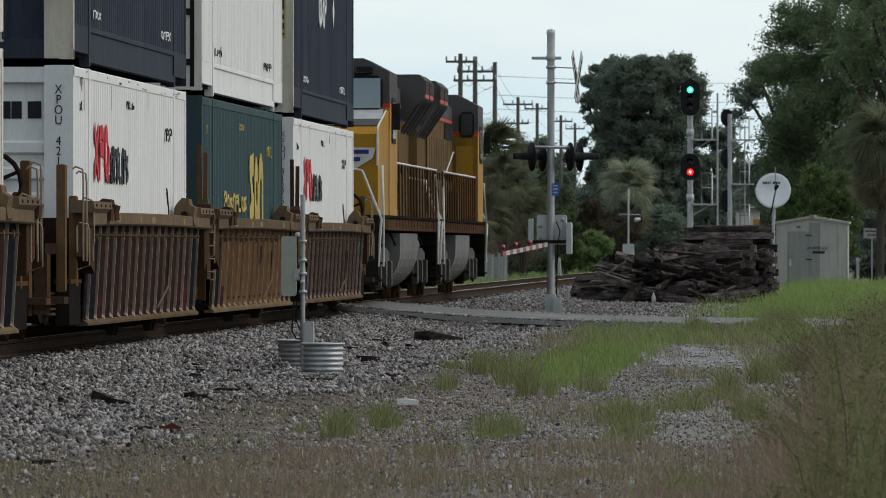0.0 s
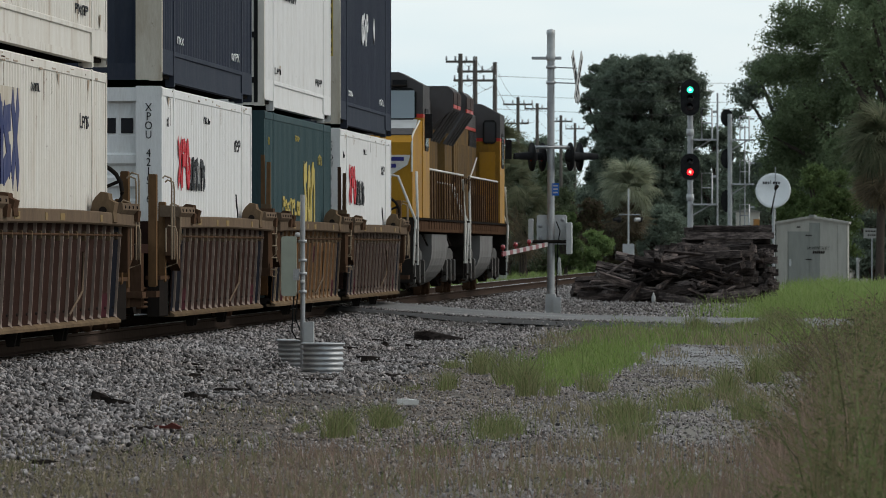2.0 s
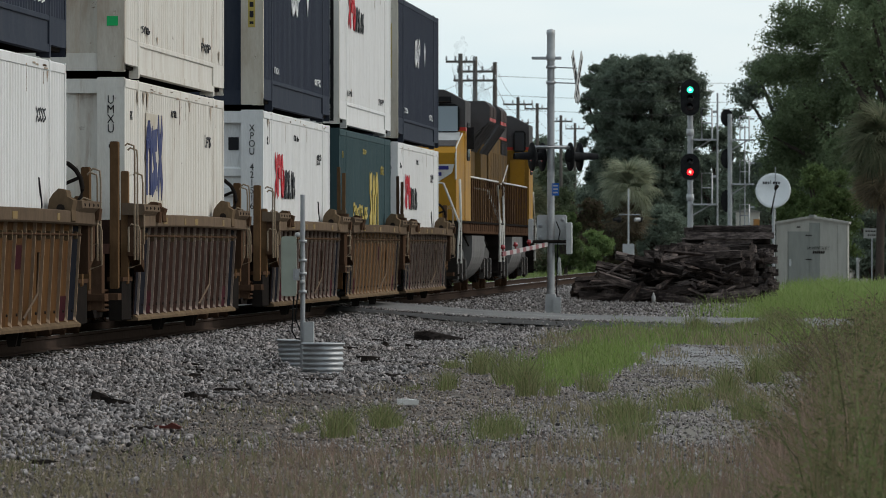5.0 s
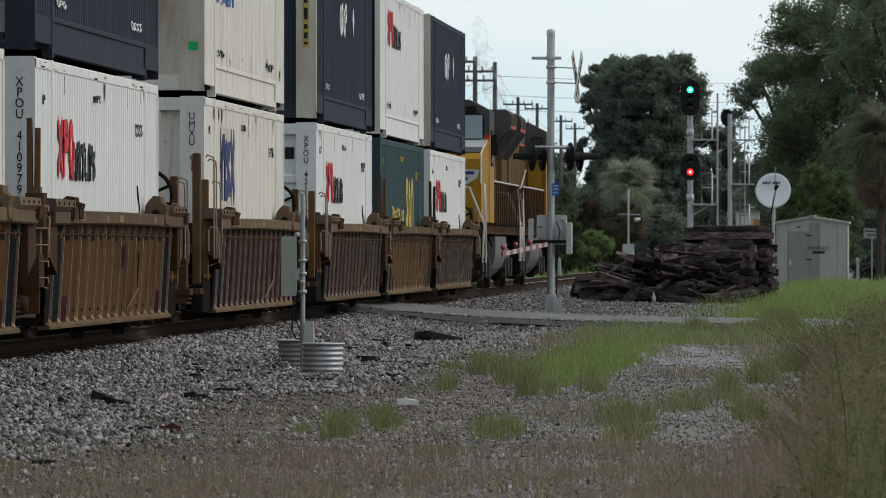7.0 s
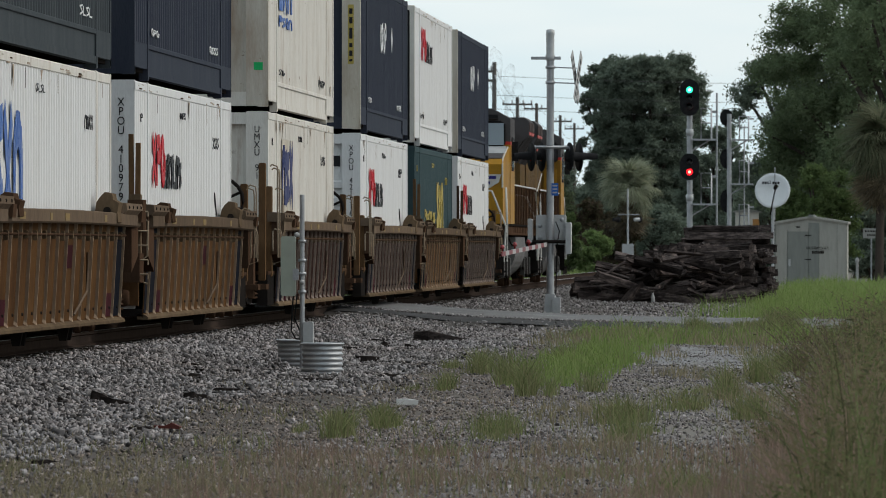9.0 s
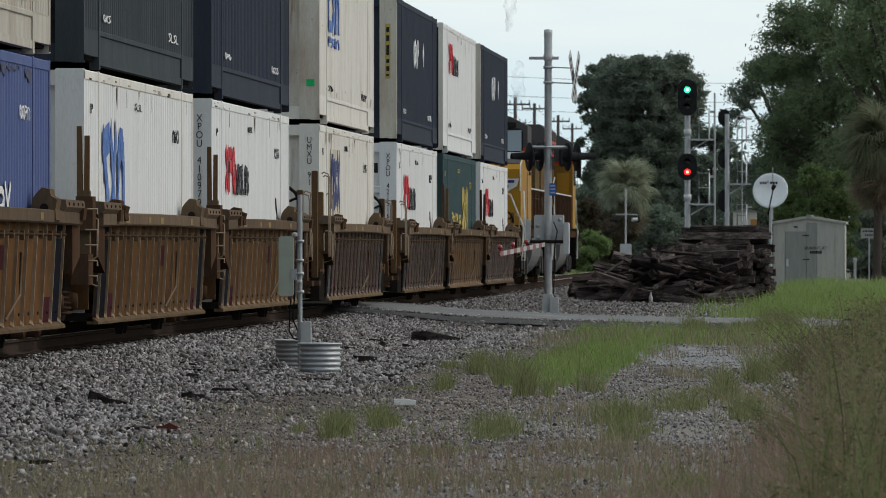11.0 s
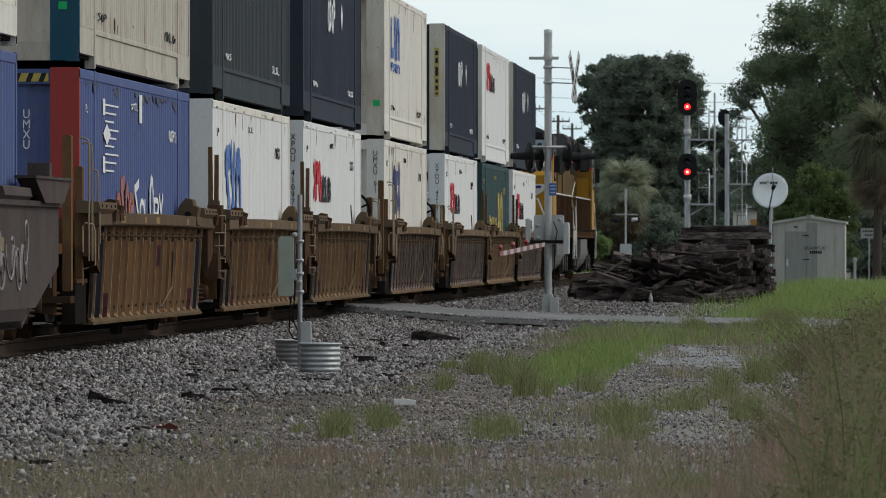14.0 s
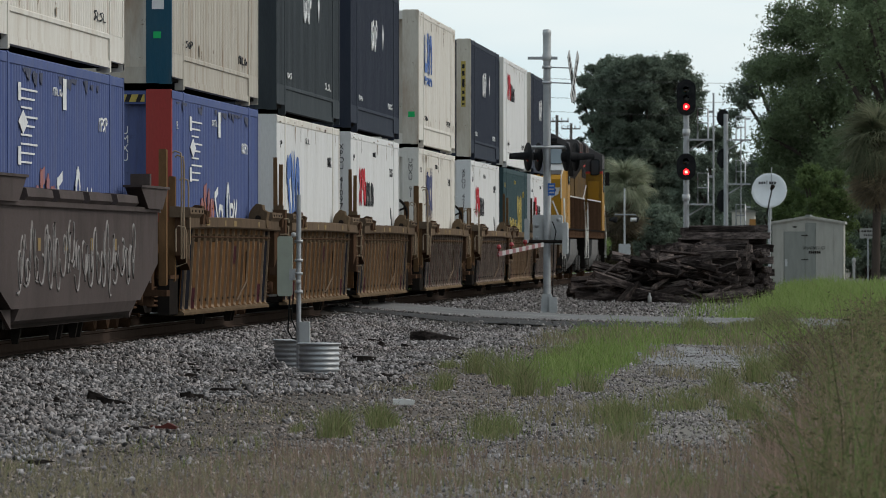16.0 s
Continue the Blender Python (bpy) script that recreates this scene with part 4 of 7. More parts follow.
    # under-car shade is put into the colour of these lugs as well
    for k in (3, 7.2, 7.8, 9.6, 10.2):
        part("drain_lug", Shape().prism([(1.24, 0.0), (1.30, 0.0), (1.34, 0.2), (1.20, 0.2)], k, k + 0.14), M_DARK, c)
    for yy in (-2.0, CL + 2.0):
        truck(c, yy)
        y0, y1 = (yy - 1.3, yy + 2.0) if yy < 0 else (yy - 2.0, yy + 1.3)
        part("end_platform", Shape().box(-1.4, 1.4, y0, y1, 0.98, 1.12).box(-0.4, 0.4, y0, y1, 0.55, 0.98), M_GREYCAR, c)
        part("end_post", Shape().box(1.15, 1.4, yy + 0.6, yy + 0.85, 0.6, 2.0), M_GREYCAR, c)
        part("coupler", Shape().box(-0.12, 0.12, yy - 2.0, yy + 2.0, 0.72, 0.98, bevel=0.04), M_HOOK, c)


FAR = [148.0, 129.3, 110.5, 86.5, 62.8, 43.4, 23.2, -0.1, -24.0]
ENDS = [("joint", "coupler"), ("joint", "joint_bare"), ("coupler", "joint_bare"), ("coupler", "coupler"), ("joint", "coupler"), ("joint", "joint_bare"), ("coupler", "joint_bare")]
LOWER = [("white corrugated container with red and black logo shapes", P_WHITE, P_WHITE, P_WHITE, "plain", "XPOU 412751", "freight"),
         ("dark green corrugated container with yellow logo shapes", P_GREEN, P_GREEN, P_GREEN, "plain", "", "yellow"),
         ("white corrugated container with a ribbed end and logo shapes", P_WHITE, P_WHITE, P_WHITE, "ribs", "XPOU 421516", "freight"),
         ("dirty cream container with a faded picture panel", P_CREAM, P_CREAM, P_CREAM, "plain", "UMXU 91", "patch"),
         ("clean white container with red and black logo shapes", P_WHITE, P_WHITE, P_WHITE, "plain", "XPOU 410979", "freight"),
         ("white container with large blue logo shapes", P_WHITE, P_CREAM, P_WHITE, "plain", "", "bigblue"),
         ("blue corrugated container with a red corner post and white lettering", P_BLUE, P_BLUE, P_RED, "plain", "UMXU", "letters"),
         ("scuffed blue container with spray-painted shapes on its side", P_BLUE, P_BLUE, P_RED, "plain", "UMXU", "letters"),
         ("white corrugated container in a grey well car", P_WHITE, P_WHITE, P_WHITE, "plain", "", "")]
UPPER = [("navy container with a soiled end post and warning label", P_NAVY, P_NAVY, P_TAN, "taped", "", "navy"),
         ("white corrugated container with black door hinges", P_WHITE, P_WHITE, P_CREAM, "rods", "", "freight"),
         ("navy corrugated container with a grimy tan end post", P_NAVY, P_NAVY, P_TAN, "taped", "", "navy"),
         ("dirty cream container with rust-stained end and blue logo shapes", P_CREAM, P_CREAM, P_RUSTY, "plain", "", "bigblue"),
         ("navy container with a black end wall", P_NAVY, P_NAVY, P_NAVY, "black", "", "navy"),
         ("dark slate container with a black end wall", P_SLATE, P_SLATE, P_SLATE, "black", "", "navy"),
         ("weathered grey-white ribbed container with a teal end strip", P_GREY, P_GREY, P_TEAL, "plain", "", ""),
         ("dirty white container with orange graffiti", P_CREAM, P_CREAM, P_CREAM, "plain", "", "orange"),
         ("navy corrugated container stacked above a white one", P_NAVY, P_NAVY, P_NAVY, "plain", "", "")]
SHEETS = [M_SHEET, M_SHEET_O, M_SHEET, M_SHEET, M_SHEET_O, M_SHEET_O, M_SHEET_O]
CAR_LABELS = ["rust-brown ribbed well car coupled behind the locomotives", "rust-orange ribbed well car carrying a green container", "dark brown ribbed well car with ochre sills",
              "dark brown ribbed single well car", "rusty ochre ribbed well car with yellow decals", "rusty ochre ribbed well car with upright posts", "ochre-brown ribbed well car carrying a blue container"]
for k, far in enumerate(FAR):
    y = far - CL
    lo, up = LOWER[k], UPPER[k]
    container(y, FLOOR, lo[0], lo[1], lo[2], lo[3], lo[4], lo[5], lo[6])
    container(y, FLOOR + CH + 0.02, up[0], up[1], up[2], up[3], up[4], up[5], up[6])
    if k < 7:
        well_car(y, SHEETS[k], *ENDS[k], CAR_LABELS[k], 2.0 if k == 2 else 2.35)
    else:
        grey_well_car(y)


# ---- locomotives ----
M_LYELLOW = material("locomotive_yellow", (0.36, 0.185, 0.018), 0.6, dirt=(0.16, 0.095, 0.045), scale=1.2, amount=0.6, stretch=(1, 1, 0.6), grain=0.15, grain_scale=20)
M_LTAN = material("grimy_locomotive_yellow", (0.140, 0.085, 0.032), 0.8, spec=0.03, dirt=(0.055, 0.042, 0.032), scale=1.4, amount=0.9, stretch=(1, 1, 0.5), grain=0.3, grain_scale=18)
M_LGREY = material("locomotive_grey", (0.085, 0.080, 0.080), 0.7, spec=0.04, dirt=(0.05, 0.046, 0.043), scale=1.5, amount=0.6, grain=0.15)
M_LSILVER = material("truck_grey", (0.17, 0.165, 0.16), 0.7, spec=0.04, dirt=(0.10, 0.092, 0.085), scale=1.4, amount=0.8, grain=0.2)
M_LTRUCK = material("dirty_truck_steel", (0.06, 0.055, 0.05), 0.7, dirt=(0.10, 0.09, 0.08), scale=2, amount=0.7, grain=0.3)
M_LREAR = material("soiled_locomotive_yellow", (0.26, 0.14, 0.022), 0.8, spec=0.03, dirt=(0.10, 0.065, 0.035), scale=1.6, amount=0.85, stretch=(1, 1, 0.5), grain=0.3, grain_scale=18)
M_LRED = material("red_stripe", (0.42, 0.035, 0.025), 0.5, dirt=(0.25, 0.05, 0.04), scale=3)
# the pale sky mirrored in the panes is put into the glass colour
M_LGLASS = material("cab_glass", (0.30, 0.35, 0.38), 0.08, spec=0.9)
M_LDARKGLASS = material("dark_cab_glass", (0.03, 0.033, 0.036), 0.12, spec=0.5)
M_LBLUE = material("blue_emblem", (0.035, 0.035, 0.16), 0.5)
M_LRAIL = material("white_handrail", (0.55, 0.54, 0.50), 0.5, dirt=(0.35, 0.3, 0.25), scale=8)
M_FLAG = material("blue_glow_light", (1.0, 0.75, 0.2), 0.4, glow=2.0)


def locomotive(m, y, label):
    """A six-axle diesel locomotive, its nose towards -y, 22.4 m long."""
    c = thing("locomotive", label, "locomotive", m, group="locomotives of the train")
    L = 22.4
    part("underframe", Shape().box(-1.52, 1.52, 0.6, L - 0.4, 1.38, 1.62, bevel=0.02), M_HOOK, c)
    part("walkway", Shape().box(-1.56, 1.56, 0.3, L - 0.2, 1.62, 1.67), M_DARK, c)
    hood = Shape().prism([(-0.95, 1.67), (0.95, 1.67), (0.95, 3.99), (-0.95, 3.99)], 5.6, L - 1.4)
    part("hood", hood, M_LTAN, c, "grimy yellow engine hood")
    top = Shape().prism([(-0.96, 3.99), (0.96, 3.99), (0.96, 4.34), (0.72, 4.56), (-0.72, 4.56), (-0.96, 4.34)], 5.6, L - 1.4)
    part("hood_top", top, M_LGREY, c, "grey hood roof")
    part("stripe", Shape().box(-0.965, 0.965, 5.6, L - 1.42, 3.96, 4.03), M_LRED, c, "red stripe")
    for k in range(11):
        yy = 6.0 + 1.05 * k
        for sx in (-1, 1):
            s = Shape().box(min(sx * 0.95, sx * 0.985), max(sx * 0.95, sx * 0.985), yy, yy + 0.92, 1.85 if k % 3 else 2.4, 3.55, bevel=0.012)
            d = part("hood_door", s, M_LTAN, c)
            part("door_latch", Shape().box(min(sx * 0.985, sx * 1.01), max(sx * 0.985, sx * 1.01), yy + 0.8, yy + 0.86, 2.6, 2.75), M_DARK, d)
    # wide radiator at the rear
    s = Shape().prism([(-1.46, 4.16), (-1.46, 4.56), (-1.34, 4.67), (1.34, 4.67), (1.46, 4.56), (1.46, 4.16), (0.95, 3.72), (-0.95, 3.72)], L - 4.6, L - 1.3)
    part("radiator_housing", s, M_LGREY, c, "flared grey radiator housing")
    for k in range(2):
        y0 = L - 4.5 + 1.8 * k
        for sx in (-1, 1):
            part("radiator_grille", Shape().box(min(sx * 1.45, sx * 1.48), max(sx * 1.45, sx * 1.48), y0, y0 + 1.55, 4.27, 4.53), M_GREYCAR, c)
            part("radiator_stripe", Shape().box(min(sx * 1.45, sx * 1.472), max(sx * 1.45, sx * 1.472), y0, y0 + 1.55, 4.18, 4.26), M_LRED, c, "thin red stripe")
    for yy in (L - 4.5, L - 3.4, L - 2.2, L - 1.1):
        for sx in (-1, 1):
            part("radiator_strut", Shape().tube([(sx * 1.42, yy, 4.14), (sx * 0.95, yy, 3.45)], 0.045, 6), M_LGREY, c)
    s = Shape()
    for yy in (8.0, 12.6, 14.2):
        s.box(-0.5, 0.5, yy, yy + 1.0, 4.54, 4.68, bevel=0.03)
    part("roof_vent", s, M_LGREY, c)
    part("exhaust_stack", Shape().box(-0.35, 0.35, 10.2, 11.4, 4.54, 4.76, bevel=0.02), M_DARK, c)
    s = Shape().box(-0.06, 0.06, 6.2, 6.5, 4.42, 4.6)
    for dx, l in ((-0.12, 0.5), (0, 0.65), (0.12, 0.42)):
        s.tube([(dx, 6.4, 4.64), (dx, 6.4 - l, 4.64)], 0.03, 8, 0.07)
    part("air_horn", s, M_DARK, c)
    # cab and nose
    cab = Shape().prism([(-1.57, 3.80), (1.57, 3.80), (1.57, 4.40), (1.08, 4.66), (-1.08, 4.66), (-1.57, 4.40)], 2.85, 5.5)
    part("cab_top", cab, M_LGREY, c, "grey upper cab")
    part("cab_side", Shape().box(-1.57, 1.57, 2.85, 5.5, 1.67, 3.72), M_LYELLOW, c, "yellow lower cab")
    part("cab_stripe", Shape().box(-1.575, 1.575, 2.845, 5.505, 3.72, 3.80), M_LRED, c, "red stripe")
    for sx in (-1, 1):
        w = part("side_window", Shape().prism([(3.6, 3.05), (4.7, 3.05), (4.8, 3.15), (4.8, 3.82), (4.7, 3.92), (3.6, 3.92), (3.5, 3.82), (3.5, 3.15)], sx * 1.57, sx * 1.592, "x"), M_RUBBER, c)
        part("pane", Shape().box(min(sx * 1.59, sx * 1.596), max(sx * 1.59, sx * 1.596), 3.6, 4.7, 3.14, 3.83), M_LGLASS, w)
        part("mirror", Shape().box(min(sx * 1.60, sx * 1.76), max(sx * 1.60, sx * 1.76), 3.0, 3.06, 3.3, 3.8), M_BLACK, c)
        part("number_board", Shape().box(min(sx * 0.95, sx * 1.25), max(sx * 0.95, sx * 1.25), 2.78, 2.86, 4.36, 4.5), M_BLACK, c)
        w = part("windshield", Shape().prism([(sx * 0.12, 3.68), (sx * 1.36, 3.68), (sx * 1.44, 3.74), (sx * 1.44, 4.24), (sx * 1.34, 4.33), (sx * 0.2, 4.33), (sx * 0.12, 4.27)][::sx], 2.80, 2.86), M_RUBBER, c)
        part("pane", Shape().box(min(sx * 0.2, sx * 1.26), max(sx * 0.2, sx * 1.40), 2.785, 2.80, 3.71, 4.28), M_LGLASS, w)
        part("wiper", Shape().tube([(sx * 0.6, 2.77, 4.37), (sx * 1.25, 2.77, 4.38)], 0.02, 5), M_DARK, w)
    for sx in (-1, 1):
        w = part("rear_window", Shape().prism([(sx * 1.14, 3.72), (sx * 1.20, 3.66), (sx * 1.42, 3.66), (sx * 1.48, 3.72), (sx * 1.48, 4.18), (sx * 1.42, 4.25), (sx * 1.20, 4.25), (sx * 1.14, 4.18)][::sx], 5.5, 5.54), M_RUBBER, c)
        part("pane", Shape().box(min(sx * 1.18, sx * 1.44), max(sx * 1.18, sx * 1.44), 5.54, 5.548, 3.71, 4.2), M_LDARKGLASS, w)
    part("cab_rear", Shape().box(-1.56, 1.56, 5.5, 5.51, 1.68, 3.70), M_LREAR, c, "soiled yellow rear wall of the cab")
    for k in range(4):
        part("lettering_bar", Shape().box(0.98 + 0.1 * k, 1.05 + 0.1 * k, 5.51, 5.516, 3.08, 3.17), M_LRED, c, "small red lettering bar")
    part("cab_rail", Shape().tube([(-1.3, 2.8, 3.32), (1.3, 2.8, 3.32)], 0.02, 5), M_LRAIL, c)
    nose = Shape().prism([(2.85, 1.67), (1.25, 1.67), (1.25, 3.2), (1.40, 3.34), (2.85, 3.66)][::-1], -1.44, 1.44, "x")
    for p in range(len(nose.v)):
        x, yy, z = nose.v[p]
        nose.v[p] = (x * (1.0 if yy < 2 else 1.08), yy, z)
    part("nose", nose, M_LYELLOW, c, "yellow short nose")
    part("nose_top", Shape().prism([(1.40, 3.345), (2.84, 3.662), (2.84, 3.68), (1.40, 3.363)], -1.42, 1.42, "x"), M_LGREY, c, "grey nose top")
    part("nose_door", Shape().box(-0.35, 0.35, 1.20, 1.25, 1.7, 2.7, bevel=0.02), M_LYELLOW, c)
    for sx in (-1, 1):
        s = Shape().prism([(sx * 0.2, 2.94), (sx * 1.40, 2.94), (sx * 1.34, 2.74), (sx * 1.05, 2.56), (sx * 0.2, 2.46)][::sx], 1.22, 1.25)
        w = part("wing_emblem", s, M_LRAIL, c, "white winged emblem shape")
        for q in range(3):
            part("emblem_bar", Shape().box(min(sx * 0.22, sx * (1.27 - 0.16 * q)), max(sx * 0.22, sx * (1.27 - 0.16 * q)), 1.212, 1.22, 2.82 - 0.14 * q, 2.90 - 0.14 * q), M_LBLUE, w)
    for dx in (-0.12, 0.12):
        part("headlight", Shape().lathe([(0, 0.06), (0.08, 0.06), (0.10, 0)], 12, pose(dx, 2.84, 4.45, 90, 0, 0)), M_LGLASS, c)
    # ends: pilot, steps, couplers, handrails
    for y0, d in ((0.0, 1), (L, -1)):
        part("pilot", Shape().box(-1.5, 1.5, *sorted((y0 + 0.3 * d, y0 + 0.42 * d)), 0.35, 1.62), M_DARK, c)
        part("coupler", Shape().box(-0.14, 0.14, *sorted((y0 - 0.35 * d, y0 + 0.5 * d)), 0.72, 1.0, bevel=0.04), M_DARK, c)
        for sx in (-1, 1):
            for k in range(4):
                part("step", Shape().box(min(sx * 1.1, sx * 1.56), max(sx * 1.1, sx * 1.56), *sorted((y0 + 0.42 * d, y0 + 0.85 * d)), 0.42 + 0.33 * k, 0.46 + 0.33 * k), M_DARK, c)
            s = Shape()
            s.tube([(sx * 1.5, y0 + 0.35 * d, 0.7), (sx * 1.56, y0 + 0.3 * d, 1.6), (sx * 1.2, y0 + 0.3 * d, 2.5), (sx * 0.9, y0 + 0.3 * d, 2.55)], 0.028, 6)
            s.tube([(sx * 1.56, y0 + 0.95 * d, 0.7), (sx * 1.56, y0 + 0.95 * d, 1.75), (sx * 1.52, y0 + 1.3 * d, 2.6)], 0.028, 6)
            part("step_handrail", s, M_LRAIL, c, "white step handrail")
    for sx in (-1, 1):
        s = Shape().tube([(sx * 1.52, 6.0, 2.70), (sx * 1.52, L - 1.2, 2.70)], 0.024, 6)
        part("handrail", s, M_LRAIL, c, "white handrail")
        for k in range(15):
            yy = 6.0 + k * (L - 7.2) / 14
            part("stanchion", Shape().tube([(sx * 1.53, yy, 1.45), (sx * 1.52, yy, 2.71)], 0.02, 5), M_HOOK, c)
        part("inner_handrail", Shape().tube([(sx * 1.0, 5.8, 3.3), (sx * 1.0, 9.5, 2.75), (sx * 1.0, 10.5, 2.75)], 0.02, 5), M_LRAIL, c)
    # tank and trucks
    half = [(1.48, 1.34)] + [(0.62 + 0.86 * math.cos(a), 0.98 + 0.80 * math.sin(a)) for a in np.linspace(0, -math.pi / 2, 9)]
    prof = half + [(-x, z) for x, z in half[::-1]]
    part("fuel_tank", Shape().prism(prof, 8.0, 14.6), M_LSILVER, c, "grey rounded fuel tank")
    part("tank_rim", Shape().prism([(x * 1.008, z if z > 1 else z - 0.012) for x, z in prof], 7.95, 8.05), M_LSILVER, c)
    # air intakes behind the cab, dark behind their upright slats
    for sx in (-1, 1):
        x0, x1 = sorted((sx * 0.952, sx * 0.965))
        g = part("intake_screen", Shape().box(x0, x1, 5.7, 9.3, 2.95, 3.94), M_DARK, c, "dark air intake screen")
        for k in range(10):
            yy = 5.75 + 0.37 * k
            part("slat", Shape().box(min(sx * 0.965, sx * 0.985), max(sx * 0.965, sx * 0.985), yy, yy + 0.07, 2.97, 3.92), M_LGREY, g)
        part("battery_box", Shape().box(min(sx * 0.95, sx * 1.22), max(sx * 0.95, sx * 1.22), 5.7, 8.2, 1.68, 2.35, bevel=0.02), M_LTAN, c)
        part("cab_door", Shape().box(min(sx * 1.05, sx * 1.45), max(sx * 1.05, sx * 1.45), 5.5, 5.53, 1.75, 3.45, bevel=0.01), M_LYELLOW, c)
        part("sill_grime", Shape().box(min(sx * 1.521, sx * 1.528), max(sx * 1.521, sx * 1.528), 3.0, L - 3.0, 1.39, 1.60), M_HOOK, c, "oily brown grime on the side sill")
    # pale edging of the nose and the silver apron under the windscreen
    part("nose_apron", Shape().prism([(2.0, 3.49), (2.84, 3.684), (2.84, 3.69), (2.0, 3.496)], -1.46, 1.46, "x"), M_ALU, c, "silver apron under the windscreen")
    for sx in (-1, 1):
        part("nose_edging", Shape().tube([(sx * 1.43, 1.235, 2.6), (sx * 1.43, 1.235, 3.18), (sx * 1.43, 1.40, 3.33), (sx * 1.5, 2.84, 3.66)], 0.022, 5), M_LRAIL, c, "pale edging")
    part("air_reservoir", Shape().tube([(1.25, 14.9, 1.1), (1.25, 16.0, 1.1)], 0.2, 12), M_LSILVER, c)
    for yc in (4.6, L - 4.6):
        t = truck(c, yc, (-1.8, 0.0, 1.8), 0.53, M_DARK)
        for sx in (-1, 1):
            s = Shape().prism([(yc - 2.35, 0.55), (yc - 1.2, 0.42), (yc + 1.2, 0.42), (yc + 2.35, 0.55), (yc + 2.35, 0.95), (yc + 1.2, 1.05), (yc - 1.2, 1.05), (yc - 2.35, 0.95)], sx * 1.16, sx * 1.34, "x")
            for ay in (-1.8, 0, 1.8):
                s.box(min(sx * 1.3, sx * 1.42), max(sx * 1.3, sx * 1.42), yc + ay - 0.22, yc + ay + 0.22, 0.3, 0.8, bevel=0.03)
            part("side_frame", s, M_LTRUCK, t)
            part("brake_rigging", Shape().tube([(sx * 1.38, yc - 2.2, 0.5), (sx * 1.4, yc, 0.28), (sx * 1.38, yc + 2.2, 0.5)], 0.035, 5), M_DARK, t)
    for k in range(12):
        part("air_hose", Shape().tube([(1.3, 7.4 + 0.9 * k, 1.36), (1.42, 7.6 + 0.9 * k, 1.1), (1.3, 7.9 + 0.9 * k, 1.36)], 0.02, 4), M_DARK, c)
    return c


locomotive_a = locomotive(pose(0, 152.0, 0), 152.0, "yellow and grey diesel locomotive facing backwards")
TRAIN.append((locomotive_a, 152.0, 0))
locomotive_b = locomotive(pose(0, 175.0 + 22.4, 0, 0, 0, 180), 175.0, "yellow and grey diesel locomotive leading the train")
TRAIN.append((locomotive_b, 175.0 + 22.4, 0))


# ---- beside the line ----
M_REDLENS = material("red_lens", (0.24, 0.012, 0.015), 0.25, spec=0.7)
M_REDLIT = material("lit_red_lens", (1.0, 0.012, 0.02), 0.3, glow=3.2)
M_GREENLIT = material("lit_green_lens", (0.03, 1.0, 0.50), 0.3, glow=2.2)
M_REDCORE = material("red_lamp_core", (1.0, 0.42, 0.22), 0.3, glow=4.0)
M_GREENCORE = material("green_lamp_core", (0.65, 1.0, 0.85), 0.3, glow=3.0)
M_DARKLENS = material("unlit_lens", (0.02, 0.022, 0.025), 0.15, spec=0.8)
M_SIGNWHITE = material("white_reflective_sheet", (0.40, 0.40, 0.39), 0.5, dirt=(0.24, 0.24, 0.23), scale=5)
M_SIGNRED = material("red_reflective_sheet", (0.17, 0.025, 0.03), 0.5, dirt=(0.2, 0.04, 0.04), scale=5)
M_SIGNBLUE = material("blue_sign_sheet", (0.03, 0.12, 0.42), 0.5)
M_POLEWOOD = material("pole_wood", (0.15, 0.135, 0.12), 0.9, dirt=(0.06, 0.05, 0.04), scale=3, stretch=(4, 4, 0.4), grain=0.4)
M_WIRE = material("weathered_wire", (0.05, 0.05, 0.05), 0.6)
M_DISH = material("white_dish_paint", (0.74, 0.76, 0.77), 0.45, dirt=(0.6, 0.62, 0.62), scale=2)
M_GREYBOARD = material("grey_boards", (0.30, 0.30, 0.28), 0.85, dirt=(0.18, 0.17, 0.16), scale=3, stretch=(4, 4, 0.5), per_object=0.2)
# warm light on the hut wall, put into an orange colour
M_ORANGE = material("faded_orange_board", (0.70, 0.33, 0.10), 0.7, dirt=(0.4, 0.25, 0.14), scale=4)
M_SHEDSIDE = material("pale_grey_panel", (0.35, 0.345, 0.31), 0.8, spec=0.04, dirt=(0.25, 0.245, 0.215), scale=2, stretch=(3, 3, 0.6))


def gz(x, y):
    return float(ground_z(np.array(float(x)), np.array(float(y))))


def corrugated_pipe(a0, a1, r, h, n=26, rows=14):
    """Part of a ribbed steel ring, with a wall's thickness."""
    s = Shape()
    for off in (0.0, -0.012):
        v = []
        for i in range(rows * 2 + 1):
            z = h * i / (rows * 2)
            rr = r + off + 0.010 * math.cos(2 * math.pi * i / 4)
            v += [(rr * math.cos(a0 + (a1 - a0) * k / n), rr * math.sin(a0 + (a1 - a0) * k / n), z) for k in range(n + 1)]
        w = n + 1
        s.add(v, [(i * w + k, i * w + k + 1, (i + 1) * w + k + 1, (i + 1) * w + k) for i in range(rows * 2) for k in range(n)], True)
    rim = [((r + 0.012) * math.cos(a0 + (a1 - a0) * k / n), (r + 0.012) * math.sin(a0 + (a1 - a0) * k / n), h) for k in range(n + 1)]
    s.tube(rim, 0.014, 5)
    return s


